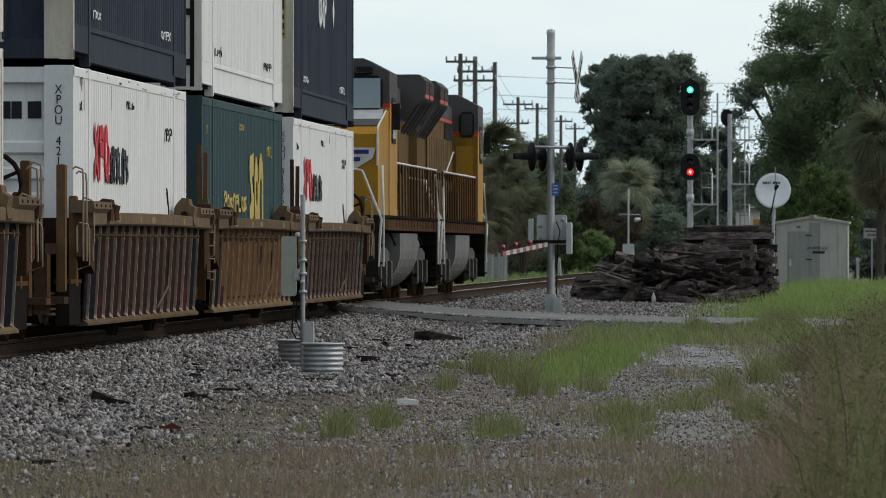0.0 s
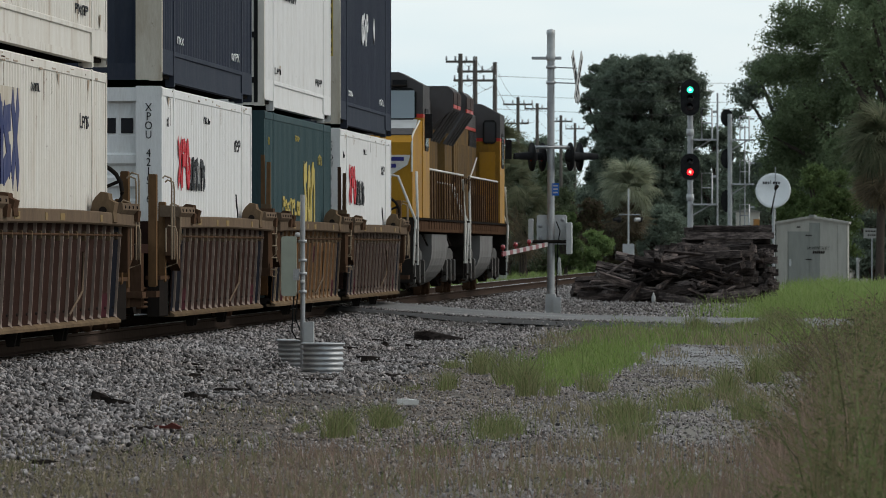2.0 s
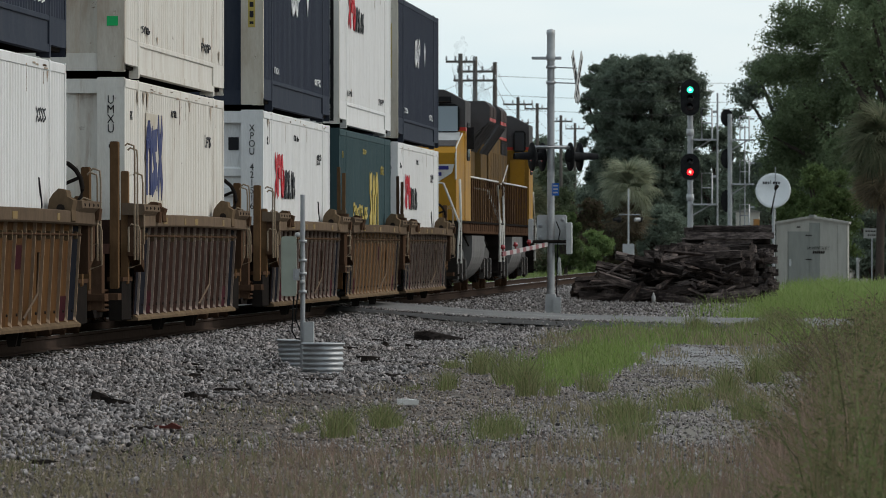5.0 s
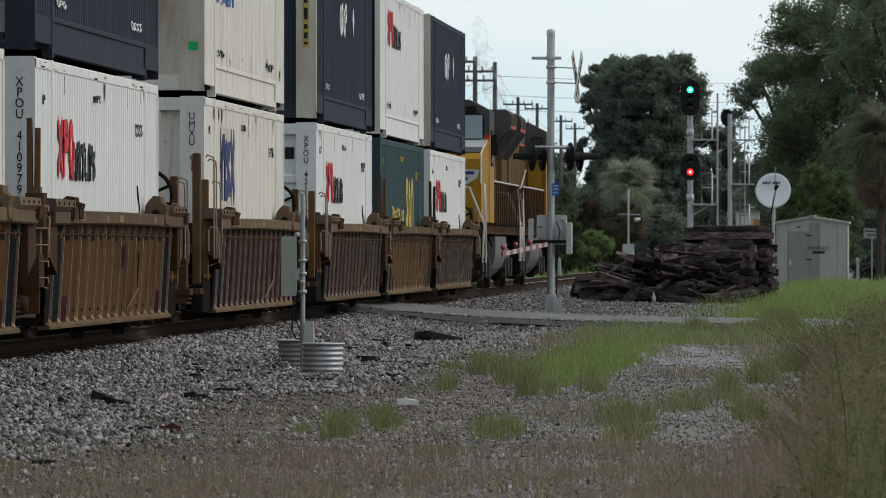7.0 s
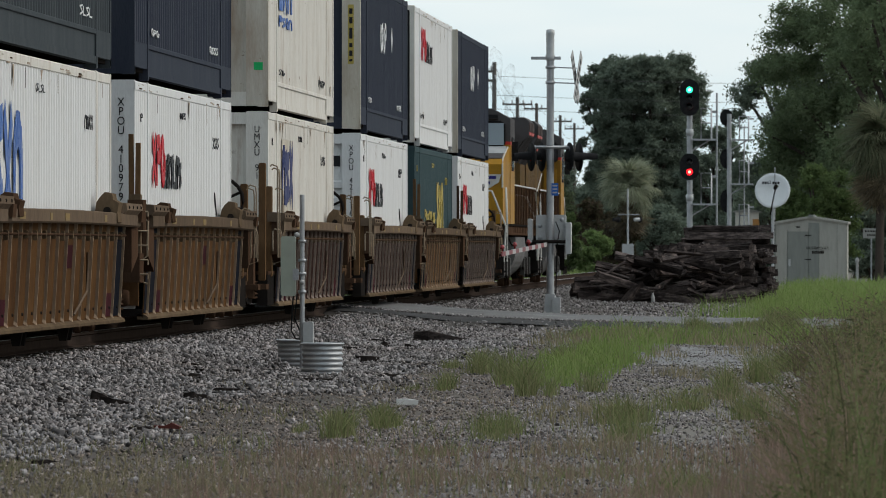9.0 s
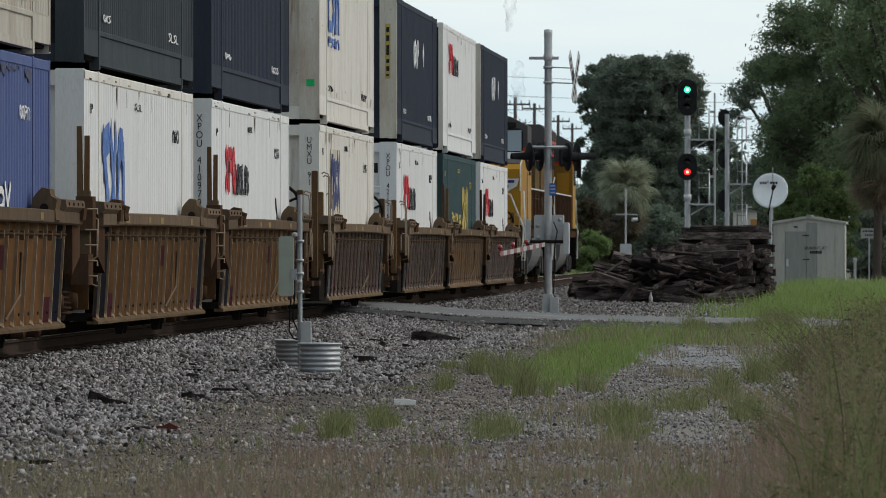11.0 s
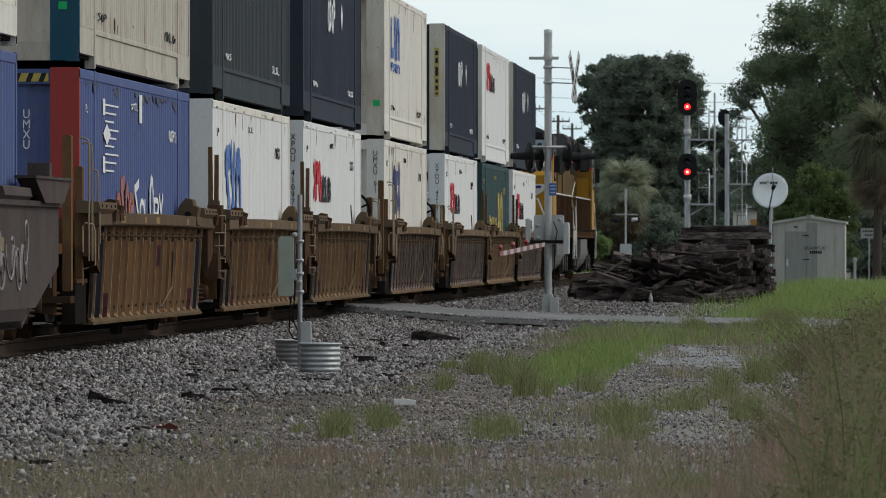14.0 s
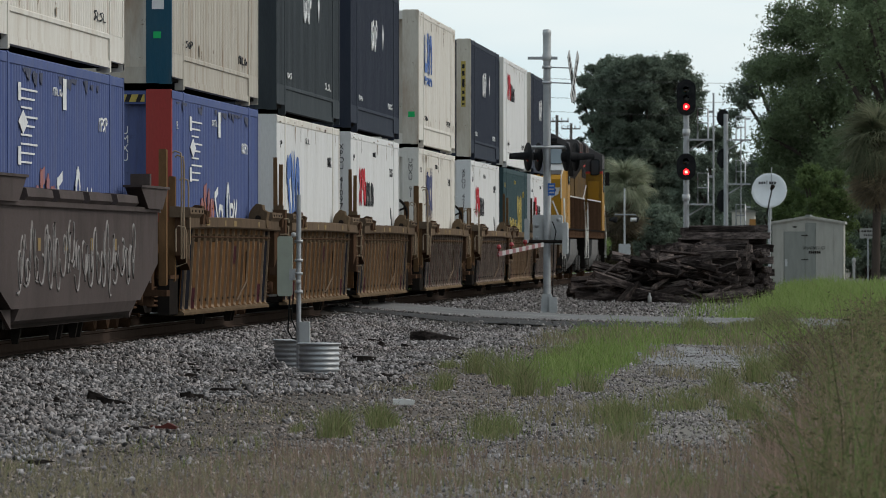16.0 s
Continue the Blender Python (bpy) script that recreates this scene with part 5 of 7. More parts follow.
def instrument_pole():
    x, y = 3.735, 97.9
    z = gz(x, y) - 0.05
    c = thing("instrument_pole", "thin galvanised instrument pole with a pale green panel antenna", "pole", pose(x, y, z))
    part("pole", Shape().tube([(0, 0, 0), (0, 0, 1.69 - z)], 0.030, 10), M_GALV, c)
    part("panel_antenna", Shape().box(-0.255, -0.075, -0.06, 0.03, 0.47 - z, 1.19 - z, bevel=0.02), material("pale_green_plastic", (0.34, 0.37, 0.31), 0.6, dirt=(0.26, 0.28, 0.23), scale=4), c, "pale grey-green plastic panel")
    part("junction_box", Shape().box(0.015, 0.135, -0.08, 0.04, -0.12 - z, 0.16 - z, bevel=0.01), M_ALU, c, "small grey metal box")
    part("bracket_box", Shape().box(-0.11, -0.04, -0.07, 0.02, 0.66 - z, 0.80 - z), M_GALV, c)
    for zz in (0.52, 0.74, 0.90, 1.13):
        part("clamp", Shape().lathe([(0.032, -0.018), (0.05, -0.018), (0.05, 0.018), (0.032, 0.018)], 10, pose(0, 0, zz - z)), M_GALV, c)
    part("finial", Shape().lathe([(0, 0.03), (0.03, 0.02), (0.035, -0.02), (0, -0.03)], 10, pose(-0.06, -0.05, 1.21 - z)), M_SIGNWHITE, c)
    part("insulator", Shape().lathe([(0, 0.03), (0.03, 0.02), (0.035, -0.02), (0, -0.03)], 10, pose(0.0, -0.05, 0.64 - z)), M_SIGNWHITE, c)
    part("cable", Shape().tube([(-0.09, 0, 0.66 - z), (-0.12, 0, 0.3 - z), (-0.13, 0, 0.05 - z), (-0.08, 0, -0.04 - z), (0.02, 0, -0.06 - z)], 0.010, 6), M_RUBBER, c, "black cable")
    part("cable", Shape().tube([(-0.06, 0, 0.5 - z), (-0.09, 0, 0.2 - z), (-0.03, 0, 0.06 - z), (0.02, 0, 0.02 - z)], 0.009, 6), M_RUBBER, c, "black cable")
    g = gz(3.97, 98.0)
    thing("culvert_ring", "ribbed galvanised steel culvert ring sunk in ballast", "culvert pipe", pose(4.165, 95.0, gz(4.1, 95.0) - 0.06), corrugated_pipe(0, 2 * math.pi, 0.236, 0.42), M_GALV)
    thing("culvert_shell", "cut half of a ribbed steel culvert pipe", "culvert pipe", pose(3.68, 98.6, g - 0.02), corrugated_pipe(math.pi * 0.6, math.pi * 1.5, 0.29, 0.40), M_GALV)


instrument_pole()


def flasher(c, x, y, z, face):
    """A crossing light: round black target, hood and red lens."""
    m = pose(x, y, z, 0, 0, 18) @ pose(0, 0, 0, 0, 90 * face, 0)
    d = part("light_target", Shape().lathe([(0, 0), (0.30, 0.0), (0.30, 0.02), (0, 0.03)], 24, m), M_BLACK, c, "round black light target")
    part("lens", Shape().lathe([(0, 0.07), (0.06, 0.06), (0.10, 0.03)], 16, m), M_REDLENS, d, "red lens")
    s = Shape()
    n = 16
    v = []
    for h, r in ((0.02, 0.105), (0.40, 0.075)):
        for k in range(n + 1):
            a = math.pi * (-0.72 + 1.44 * k / n)
            ca, sa = math.cos(a), math.sin(a)
            v.append(m @ Vector((-face * r * ca, r * sa, h)))
    s.add(v, [(k, k + 1, n + 2 + k, n + 1 + k) for k in range(n)], True)
    part("hood", s, M_BLACK, d)
    part("housing", Shape().lathe([(0.0, -0.10), (0.09, -0.09), (0.12, 0.0)], 16, m), M_BLACK, d)


def crossing_signal():
    x, y = 4.09, 170.0
    z = gz(x, y)
    c = thing("crossing_signal", "tall grey crossing signal mast with lowered striped gate arm", "crossing signal", pose(x, y, z))
    part("mast", Shape().tube([(0, 0, 0.4), (0, 0, 5.25 - z)], 0.078, 14), M_GALV, c)
    part("mast_cap", Shape().lathe([(0, 5.62), (0.085, 5.60), (0.092, 5.52), (0.085, 5.48), (0.085, 5.10), (0.10, 5.05), (0.10, 4.98), (0.08, 4.95)], 14, pose(0, 0, -z)), M_ALU, c)
    part("bracket_arm", Shape().box(-0.40, 0.22, -0.05, 0.05, 4.98 - z, 5.04 - z), M_GALV, c)
    part("base", Shape().prism([(-0.17, 0.0), (0.17, 0.0), (0.17, 0.03), (0.13, 0.06), (0.10, 0.52), (-0.10, 0.52), (-0.13, 0.06), (-0.17, 0.03)], -0.17, 0.17), M_ALU, c, "cast aluminium mast base")
    part("base_plate", Shape().box(-0.28, 0.24, -0.25, 0.25, -0.10, 0.0), M_CONCRETE, c)
    part("junction_box", Shape().box(0.05, 0.22, -0.30, -0.1, 0.12, 0.46, bevel=0.015), M_ALU, c)
    for a, sz in ((52, 1), (-52, -1)):
        m = pose(0.55, 0, 4.62 - z, 0, 0, 81) @ pose(0, 0.03 * sz, 0, 0, a, 0)
        b = part("crossbuck_blade", Shape().box(-0.61, 0.61, -0.008, 0.008, -0.115, 0.115, m), M_SIGNWHITE, c, "white crossbuck blade")
        s = Shape()
        for k in range(6):
            s.box(-0.50 + 0.17 * k, -0.42 + 0.17 * k, -0.012, -0.008, -0.06, 0.06, m)
        part("lettering_bar", s, M_INK, b)
    for zz in (4.82, 4.50):
        part("sign_bracket", Shape().tube([(0.07, 0, zz - z), (0.55, 0, zz - 0.02 - z)], 0.014, 5), M_GALV, c)
        part("clamp", Shape().lathe([(0.08, -0.03), (0.10, -0.03), (0.10, 0.03), (0.08, 0.03)], 12, pose(0, 0, zz - z)), M_GALV, c)
    part("light_arm", Shape().tube([(-0.42, 0.0, 3.15 - z), (0.45, 0.0, 3.15 - z)], 0.035, 8), M_GALV, c)
    for yy in (-0.10, 0.35):
        flasher(c, -0.38 + 0.20 * (yy > 0), yy, 2.95 - z, -1)
        flasher(c, 0.40 + 0.18 * (yy > 0), yy, 2.95 - z, 1)
        part("light_hanger", Shape().tube([(-0.34, yy, 2.95 - z), (-0.3, yy, 3.15 - z), (0.40, yy, 3.15 - z), (0.44, yy, 2.95 - z)], 0.02, 6), M_GALV, c)
    part("blue_sign", Shape().box(0.03, 0.17, -0.10, -0.09, 2.14 - z, 2.40 - z), M_SIGNBLUE, c, "small blue notice plate")
    s = Shape()
    for k in range(3):
        s.box(0.05, 0.15, -0.104, -0.10, 2.19 + 0.07 * k - z, 2.22 + 0.07 * k - z)
    part("lettering_bar", s, M_SIGNWHITE, c)
    box = part("gate_mechanism", Shape().box(-0.30, 0.32, 0.09, 0.50, 1.12 - z, 1.74 - z, bevel=0.03), M_ALU, c, "grey gate mechanism housing")
    for dx, dz in ((-0.22, 0.1), (-0.22, 0.35), (0.24, 0.48)):
        part("bolt", Shape().lathe([(0, 0.03), (0.04, 0.03), (0.045, 0)], 10, pose(dx, 0.09, 1.16 + dz - z, 90, 0, 0)), M_GALV, box)
    part("counterweight_arm", Shape().box(-0.46, -0.37, -0.3, 0.35, 1.15 - z, 1.66 - z, bevel=0.02), M_ALU, c)
    part("counterweight_arm", Shape().box(0.33, 0.44, -0.3, 0.35, 0.92 - z, 1.58 - z, bevel=0.02), M_ALU, c)
    part("pivot_bar", Shape().tube([(-0.46, -0.25, 1.18 - z), (0.44, -0.25, 1.18 - z)], 0.035, 8), M_DARK, c)
    part("mast_cable", Shape().tube([(0.12, -0.2, 1.6 - z), (0.2, -0.24, 1.4 - z), (0.15, -0.2, 1.12 - z), (0.12, -0.1, 0.5)], 0.012, 5), M_RUBBER, c)
    # striped arm, towards the near kerb
    p0, p1 = Vector((-0.06, -0.6, 1.12 - z)), Vector((-0.38, -15.0, 0.93 - z))
    arm = part("gate_arm", Shape().tube([p0, p1], 0.015, 6), M_GALV, c)
    n = 14
    d = (p1 - p0) / n
    for k in range(n):
        a, b = p0 + d * k, p0 + d * (k + 1)
        s = Shape()
        v = []
        for p in (a, b):
            v += [p + Vector((-0.015, 0, -0.042)), p + Vector((0.015, 0, -0.042)), p + Vector((0.015, 0, 0.042)), p + Vector((-0.015, 0, 0.042))]
        s.add(v, [(0, 1, 2, 3), (7, 6, 5, 4), (0, 4, 5, 1), (1, 5, 6, 2), (2, 6, 7, 3), (3, 7, 4, 0)])
        part("arm_stripe", s, M_SIGNRED if k % 2 else M_SIGNWHITE, arm, "red stripe" if k % 2 else "white stripe")
    for k in (0.42, 0.72, 0.985):
        p = p0 + (p1 - p0) * k
        l = part("arm_lamp", Shape().lathe([(0, 0.13), (0.035, 0.12), (0.045, 0.08), (0.045, 0.05), (0.015, 0.04), (0.015, 0.0)], 12, pose(*p) @ pose(0, 0, 0.05)), M_REDLENS, arm, "small red gate lamp")
    thing("marker_post", "slim white marker post beside the track", "post", pose(-4.6, 420, gz(-4.6, 420)), Shape().lathe([(0, 1.0), (0.05, 0.97), (0.08, 0.75), (0.11, 0.3), (0.12, 0)], 10), M_SIGNWHITE)


crossing_signal()


def far_crossing_signal():
    x, y = -3.2, 500.0
    z = gz(x, y)
    c = thing("crossing_signal", "far grey crossing mast with round flashing lights", "crossing signal", pose(x, y, z))
    part("mast", Shape().tube([(0, 0, 0), (0, 0, 5.1)], 0.055, 8), M_ALU, c)
    part("light_arm", Shape().tube([(-0.6, 0, 3.5), (0.7, 0, 3.5)], 0.04, 6), M_GALV, c)
    for dx in (-0.6, 0.7):
        part("light_target", Shape().lathe([(0, 0.0), (0.20, 0.0), (0.2, 0.04), (0, 0.06)], 16, pose(dx, 0, 3.2, 90, 0, 35)), M_BLACK, c)
        part("hood", Shape().tube([(dx, -0.05, 3.2), (dx - 0.3, -0.2, 3.18)], 0.12, 10), M_ALU if dx > 0 else M_BLACK, c)
    part("cabinet", Shape().box(-0.35, 0.35, -0.2, 0.2, 0.9, 1.7, bevel=0.03).box(-0.06, 0.06, -0.06, 0.06, 0, 0.9), M_ALU, c, "pale grey cabinet")


far_crossing_signal()


def signal_head(c, z, h, lenses, w=0.35):
    """A black backplate with lens openings; lenses: (height, material)."""
    n = 20
    prof = []
    for k in range(n + 1):
        a = math.pi * k / n
        prof.append((w * math.cos(a), z + h / 2 - w + w * math.sin(a)))
    for k in range(n + 1):
        a = math.pi + math.pi * k / n
        prof.append((w * math.cos(a), z - h / 2 + w + w * math.sin(a)))
    head = part("signal_head", Shape().prism(prof, -0.30, -0.26), M_BLACK, c, "black oval signal backplate")
    part("head_housing", Shape().box(-0.16, 0.16, -0.26, 0.0, z - h / 2 + 0.12, z + h / 2 - 0.12, bevel=0.03), M_BLACK, head)
    for lz, mat in lenses:
        if mat in (M_REDLIT, M_GREENLIT):
            part("lamp_core", Shape().lathe([(0, 0.055), (0.035, 0.053), (0.05, 0.046)], 14, pose(0, -0.30, lz, 90, 0, 0)), M_REDCORE if mat == M_REDLIT else M_GREENCORE, head, "bright core of the lamp")
        part("lens", Shape().lathe([(0, 0.05), (0.07, 0.045), (0.115, 0.01)], 18, pose(0, -0.30, lz, 90, 0, 0)), mat, head, "lit lens" if mat in (M_REDLIT, M_GREENLIT) else "dark lens")
        s = Shape()
        v = []
        for d, r in ((-0.30, 0.13), (-0.62, 0.125)):
            v += [(r * math.cos(math.pi * k / 12), d, lz + r * math.sin(math.pi * k / 12)) for k in range(13)]
        s.add(v, [(k, k + 1, 14 + k, 13 + k) for k in range(12)], True)
        part("visor", s, M_BLACK, head)
    return head


def platform(c, z, h):
    """A service platform with its hand frame, fixed to the mast."""
    p = part("platform", Shape().box(0.1, 1.0, -0.35, 0.35, z - 0.06, z), M_GALV, c)
    for yy in (-0.32, 0.32):
        s = Shape().tube([(0.42, yy, z), (0.42, yy, z + h), (0.80, yy, z + h), (0.80, yy, z)], 0.028, 5)
        s.tube([(0.42, yy, z + h * 0.52), (0.80, yy, z + h * 0.52)], 0.022, 5)
        part("hand_frame", s, M_GALV, p)
    part("strut", Shape().tube([(0.06, 0, z - 0.45), (0.75, 0, z - 0.04)], 0.03, 5), M_GALV, p)
    part("ladder_tie", Shape().box(0.8, 1.02, -0.02, 0.02, z + h * 0.85, z + h * 0.93), M_GALV, p)


LAMP_COVERS = []


def signal_masts():
    y = 300.0
    x = 10.3 + y * (1222 - 1502) / 14420
    c = thing("railway_signal", "grey railway signal mast with two black lamp heads", "railway signal", pose(x, y, 0))
    part("mast", Shape().tube([(0, 0, gz(x, y)), (0, 0, 6.9)], 0.105, 12), M_GALV, c)
    for zz in (5.3, 2.9):
        part("clamp", Shape().lathe([(0.105, -0.12), (0.14, -0.12), (0.14, 0.12), (0.105, 0.12)], 12, pose(0, 0, zz)), M_ALU, c)
    h = signal_head(c, 6.58, 1.34, ((6.86, M_GREENLIT), (6.55, M_DARKLENS), (6.24, M_REDLIT)))
    # added cover, not part of the signal: it hides whichever lamp is off
    sh = part("lamp_shutter", Shape().lathe([(0, 0.06), (0.11, 0.055), (0.125, 0.0)], 18, pose(0, 0, 0, 90, 0, 0)), M_DARKLENS, h, "dark lens shutter")
    sh.matrix_basis = pose(0, -0.31, 6.24)
    LAMP_COVERS.append(sh)
    signal_head(c, 4.03, 0.98, ((4.22, M_DARKLENS), (3.84, M_REDLIT)))
    platform(c, 5.06, 1.12)
    platform(c, 2.68, 1.12)
    part("ladder", Shape().tube([(1.0, 0, gz(x, y)), (1.0, 0, 6.75)], 0.04, 6), M_GALV, c)
    y = 338.0
    x = 10.3 + y * (1292 - 1502) / 14420
    c = thing("railway_signal", "grey railway signal mast with unlit black heads", "railway signal", pose(x, y, 0))
    part("mast", Shape().tube([(0, 0, gz(x, y)), (0, 0, 6.6)], 0.095, 12), M_GALV, c)
    for zz, hh in ((6.45, 0.72), (4.75, 0.82), (3.0, 0.95)):
        n = 14
        prof = [(-0.12 + 0.27 * math.cos(2 * math.pi * k / n), zz + hh / 2 * math.sin(2 * math.pi * k / n)) for k in range(n)]
        hd = part("signal_head", Shape().prism(prof, 0.12, 0.18), M_BLACK, c, "black signal head seen from behind")
        part("head_housing", Shape().box(-0.2, 0.05, 0.1, 0.3, zz - hh / 3, zz + hh / 3, bevel=0.02), M_BLACK, hd)
    platform(c, 5.55, 0.95)
    platform(c, 3.72, 0.95)
    platform(c, 1.9, 0.95)
    part("ladder", Shape().tube([(0.62, 0, gz(x, y)), (0.62, 0, 6.1)], 0.03, 6), M_GALV, c)


signal_masts()


def relay_house():
    m = pose(8.80, 340.2, gz(9, 340) + 0.0, 0, 0, -2)
    c = thing("relay_house", "pale grey-green metal relay house with a low gabled roof", "relay house", m)
    w, d, h = 1.47, 1.3, 2.62
    # front: narrow folded panels left and right of the door
    for k, (x0, x1, mat) in enumerate(((-w, -0.98, M_SHEDSIDE), (-0.10, 0.34, M_GREYBOX), (0.34, 1.09, M_SHEDSIDE), (1.09, w, M_SHEDSIDE))):
        part("front_panel", Shape().box(x0 + 0.006, x1 - 0.006, -d - 0.004 * (k % 2), -d + 0.05, 0, h), mat, c)
    part("front_header", Shape().box(-0.98, -0.10, -d, -d + 0.05, 2.26, h), M_SHEDSIDE, c)
    part("back_wall", Shape().box(-w, w, d - 0.05, d, 0, h), M_GREYBOX, c)
    for sx in (-1, 1):
        part("side_wall", Shape().box(min(sx * w, sx * (w - 0.05)), max(sx * w, sx * (w - 0.05)), -d + 0.05, d - 0.05, 0, h), M_SHEDSIDE, c)
        part("corner_trim", Shape().box(min(sx * w, sx * (w + 0.02)), max(sx * w, sx * (w + 0.02)), -d - 0.02, -d + 0.06, 0, h), M_GREYBOX, c)
    part("gable", Shape().prism([(-w, h), (w, h), (0.0, h + 0.22)], -d, -d + 0.05), M_SHEDSIDE, c)
    for x0, x1 in ((-w - 0.08, 0.0), (w + 0.08, 0.0)):
        part("roof", Shape().prism([(x0, h - 0.05), (x0, h + 0.05), (x1, h + 0.30), (x1, h + 0.20)][::1 if x0 > 0 else -1], -d - 0.10, d + 0.10), M_SHEDSIDE, c, "low grey roof slope")
    part("ridge_cap", Shape().prism([(-0.12, h + 0.24), (0.12, h + 0.24), (0.10, h + 0.335), (-0.10, h + 0.335)], -d - 0.12, d + 0.12), M_GREYBOX, c)
    door = part("door", Shape().box(-0.97, -0.11, -d - 0.012, -d + 0.03, 0.10, 2.25, bevel=0.01), M_GREYBOX, c, "plain grey-green steel door")
    part("handle", Shape().box(-0.93, -0.84, -d - 0.06, -d - 0.012, 0.82, 1.12, bevel=0.01), M_ALU, door)
    for zz in (1.08, 2.08):
        part("hinge", Shape().box(-0.26, 0.02, -d - 0.035, -d - 0.012, zz, zz + 0.04), M_DARK, door)
    part("number_bar", Shape().box(-0.62, -0.46, -d - 0.006, -d - 0.001, 2.42, 2.48), M_DARK, c)
    lettering("BRUNSWICK JCT", 0.125, pose(0.28, -d - 0.012, 1.52, 90, 0, 0) @ Matrix.Diagonal((0.98, 1.35, 1, 1)), M_DARK, "lettering", c)
    for k in range(6):
        part("lettering_bar", Shape().box(0.05 + 0.085 * k, 0.115 + 0.085 * k, -d - 0.012, -d - 0.006, 1.34, 1.46), M_DARK, c, "illegible dark lettering bar")
    part("plinth", Shape().box(-w - 0.08, w + 0.08, -d - 0.08, d + 0.08, -0.3, 0.02), M_CONCRETE, c)
    y = 334.0
    x = 10.3 + y * (1369 - 1502) / 14420
    c = thing("satellite_dish", "round white satellite dish with dark logo bars on a post", "satellite dish", pose(x, y, 0))
    part("post", Shape().tube([(0, 0.15, gz(x, y)), (0, 0.15, 3.3)], 0.06, 8), M_GALV, c)
    part("reflector", Shape().lathe([(0, 0.0), (0.36, -0.03), (0.60, -0.08), (0.72, -0.12), (0.73, -0.10), (0.60, -0.04), (0, 0.05)], 32, pose(0, 0, 3.38, 80, 0, -6) @ Matrix.Diagonal((1, 1, -1, 1))), M_DISH, c, "shallow white reflector")
    part("feed_arm", Shape().tube([(-0.10, -0.1, 2.4), (0.0, -0.55, 2.95), (0.12, -0.75, 3.5)], 0.03, 6), M_DARK, c)
    part("feed_horn", Shape().lathe([(0, 0.12), (0.09, 0.1), (0.07, -0.1), (0, -0.12)], 10, pose(0.12, -0.75, 3.52, 60, 0, 20)), M_DARK, c)
    part("whip_antenna", Shape().tube([(0.08, 0.0, 2.2), (0.08, 0.0, 4.35)], 0.022, 6), M_GALV, c)
    s = Shape()
    for k, (q, hh) in enumerate(((0.08, 0.1), (0.08, 0.1), (0.06, 0.1), (0.03, 0.15), (0.08, 0.1), (0.08, 0.1), (0.08, 0.1))):
        s.box(-0.44 + 0.105 * k, -0.44 + 0.105 * k + q, -0.165, -0.155, 3.66, 3.66 + hh)
    part("logo_bar", s, M_INK, c, "row of dark logo bars")
    y = 420.0
    c = thing("equipment_hut", "small cream hut with an orange board under its roof", "hut", pose(5.1, y, gz(5.1, y)))
    part("wall", Shape().box(-0.60, 0.60, -0.6, 0.6, 0, 3.35), material("cream_boards", (0.80, 0.76, 0.68), 0.7, dirt=(0.65, 0.6, 0.52), scale=3), c)
    part("roof", Shape().prism([(-0.72, 3.35), (0.72, 3.35), (0.72, 3.40), (0.0, 3.55), (-0.72, 3.40)], -0.7, 0.7), M_SHEDSIDE, c)
    # added panel whose orange stands for warm light on the wall
    part("board", Shape().box(0.30, 0.62, -0.64, -0.6, 2.50, 3.0), M_ORANGE, c, "orange board")
    part("vent", Shape().box(-0.25, 0.12, -0.62, -0.6, 2.48, 2.58), M_DARK, c)
    y = 350.0
    c = thing("notice_sign", "small white notice board on a thin post", "sign", pose(10.3 + y * 41 / 14420, y, gz(11, y)))
    part("post", Shape().tube([(0, 0, 0), (0, 0, 2.3)], 0.04, 6), M_GALV, c)
    part("board", Shape().box(-0.36, 0.36, -0.07, -0.04, 1.95, 2.38), M_GREYBOARD, c, "weathered white board")
    s = Shape()
    for k in range(5):
        s.box(-0.28 + 0.115 * k, -0.20 + 0.115 * k, -0.076, -0.07, 2.22, 2.29)
        s.box(-0.18 + 0.09 * k, -0.12 + 0.09 * k, -0.076, -0.07, 2.05, 2.12)
    part("lettering_bar", s, M_DARK, c)
    thing("vent_pipe", "short white pipe standing in the grass", "pipe", pose(10.3 + y * 16 / 14420, y, gz(10.7, y)), Shape().lathe([(0, 1.12), (0.07, 1.1), (0.09, 0.98), (0.06, 0.92), (0.06, 0)], 10), M_SIGNWHITE)


relay_house()


def board_screen():
    c = thing("board_screen", "low screen of upright weathered grey boards", "fence", pose(-5.95, 372, gz(-6, 372)))
    for k in range(9):
        part("board", Shape().box(-0.66 + 0.148 * k, -0.525 + 0.148 * k, -0.015, 0.015, 0.0, 1.22 + 0.10 * math.sin(k * 2.3)), M_GREYBOARD, c)
    for zz in (0.3, 0.9):
        part("rail", Shape().box(-0.7, 0.7, 0.015, 0.06, zz, zz + 0.08), M_GREYBOARD, c)


board_screen()


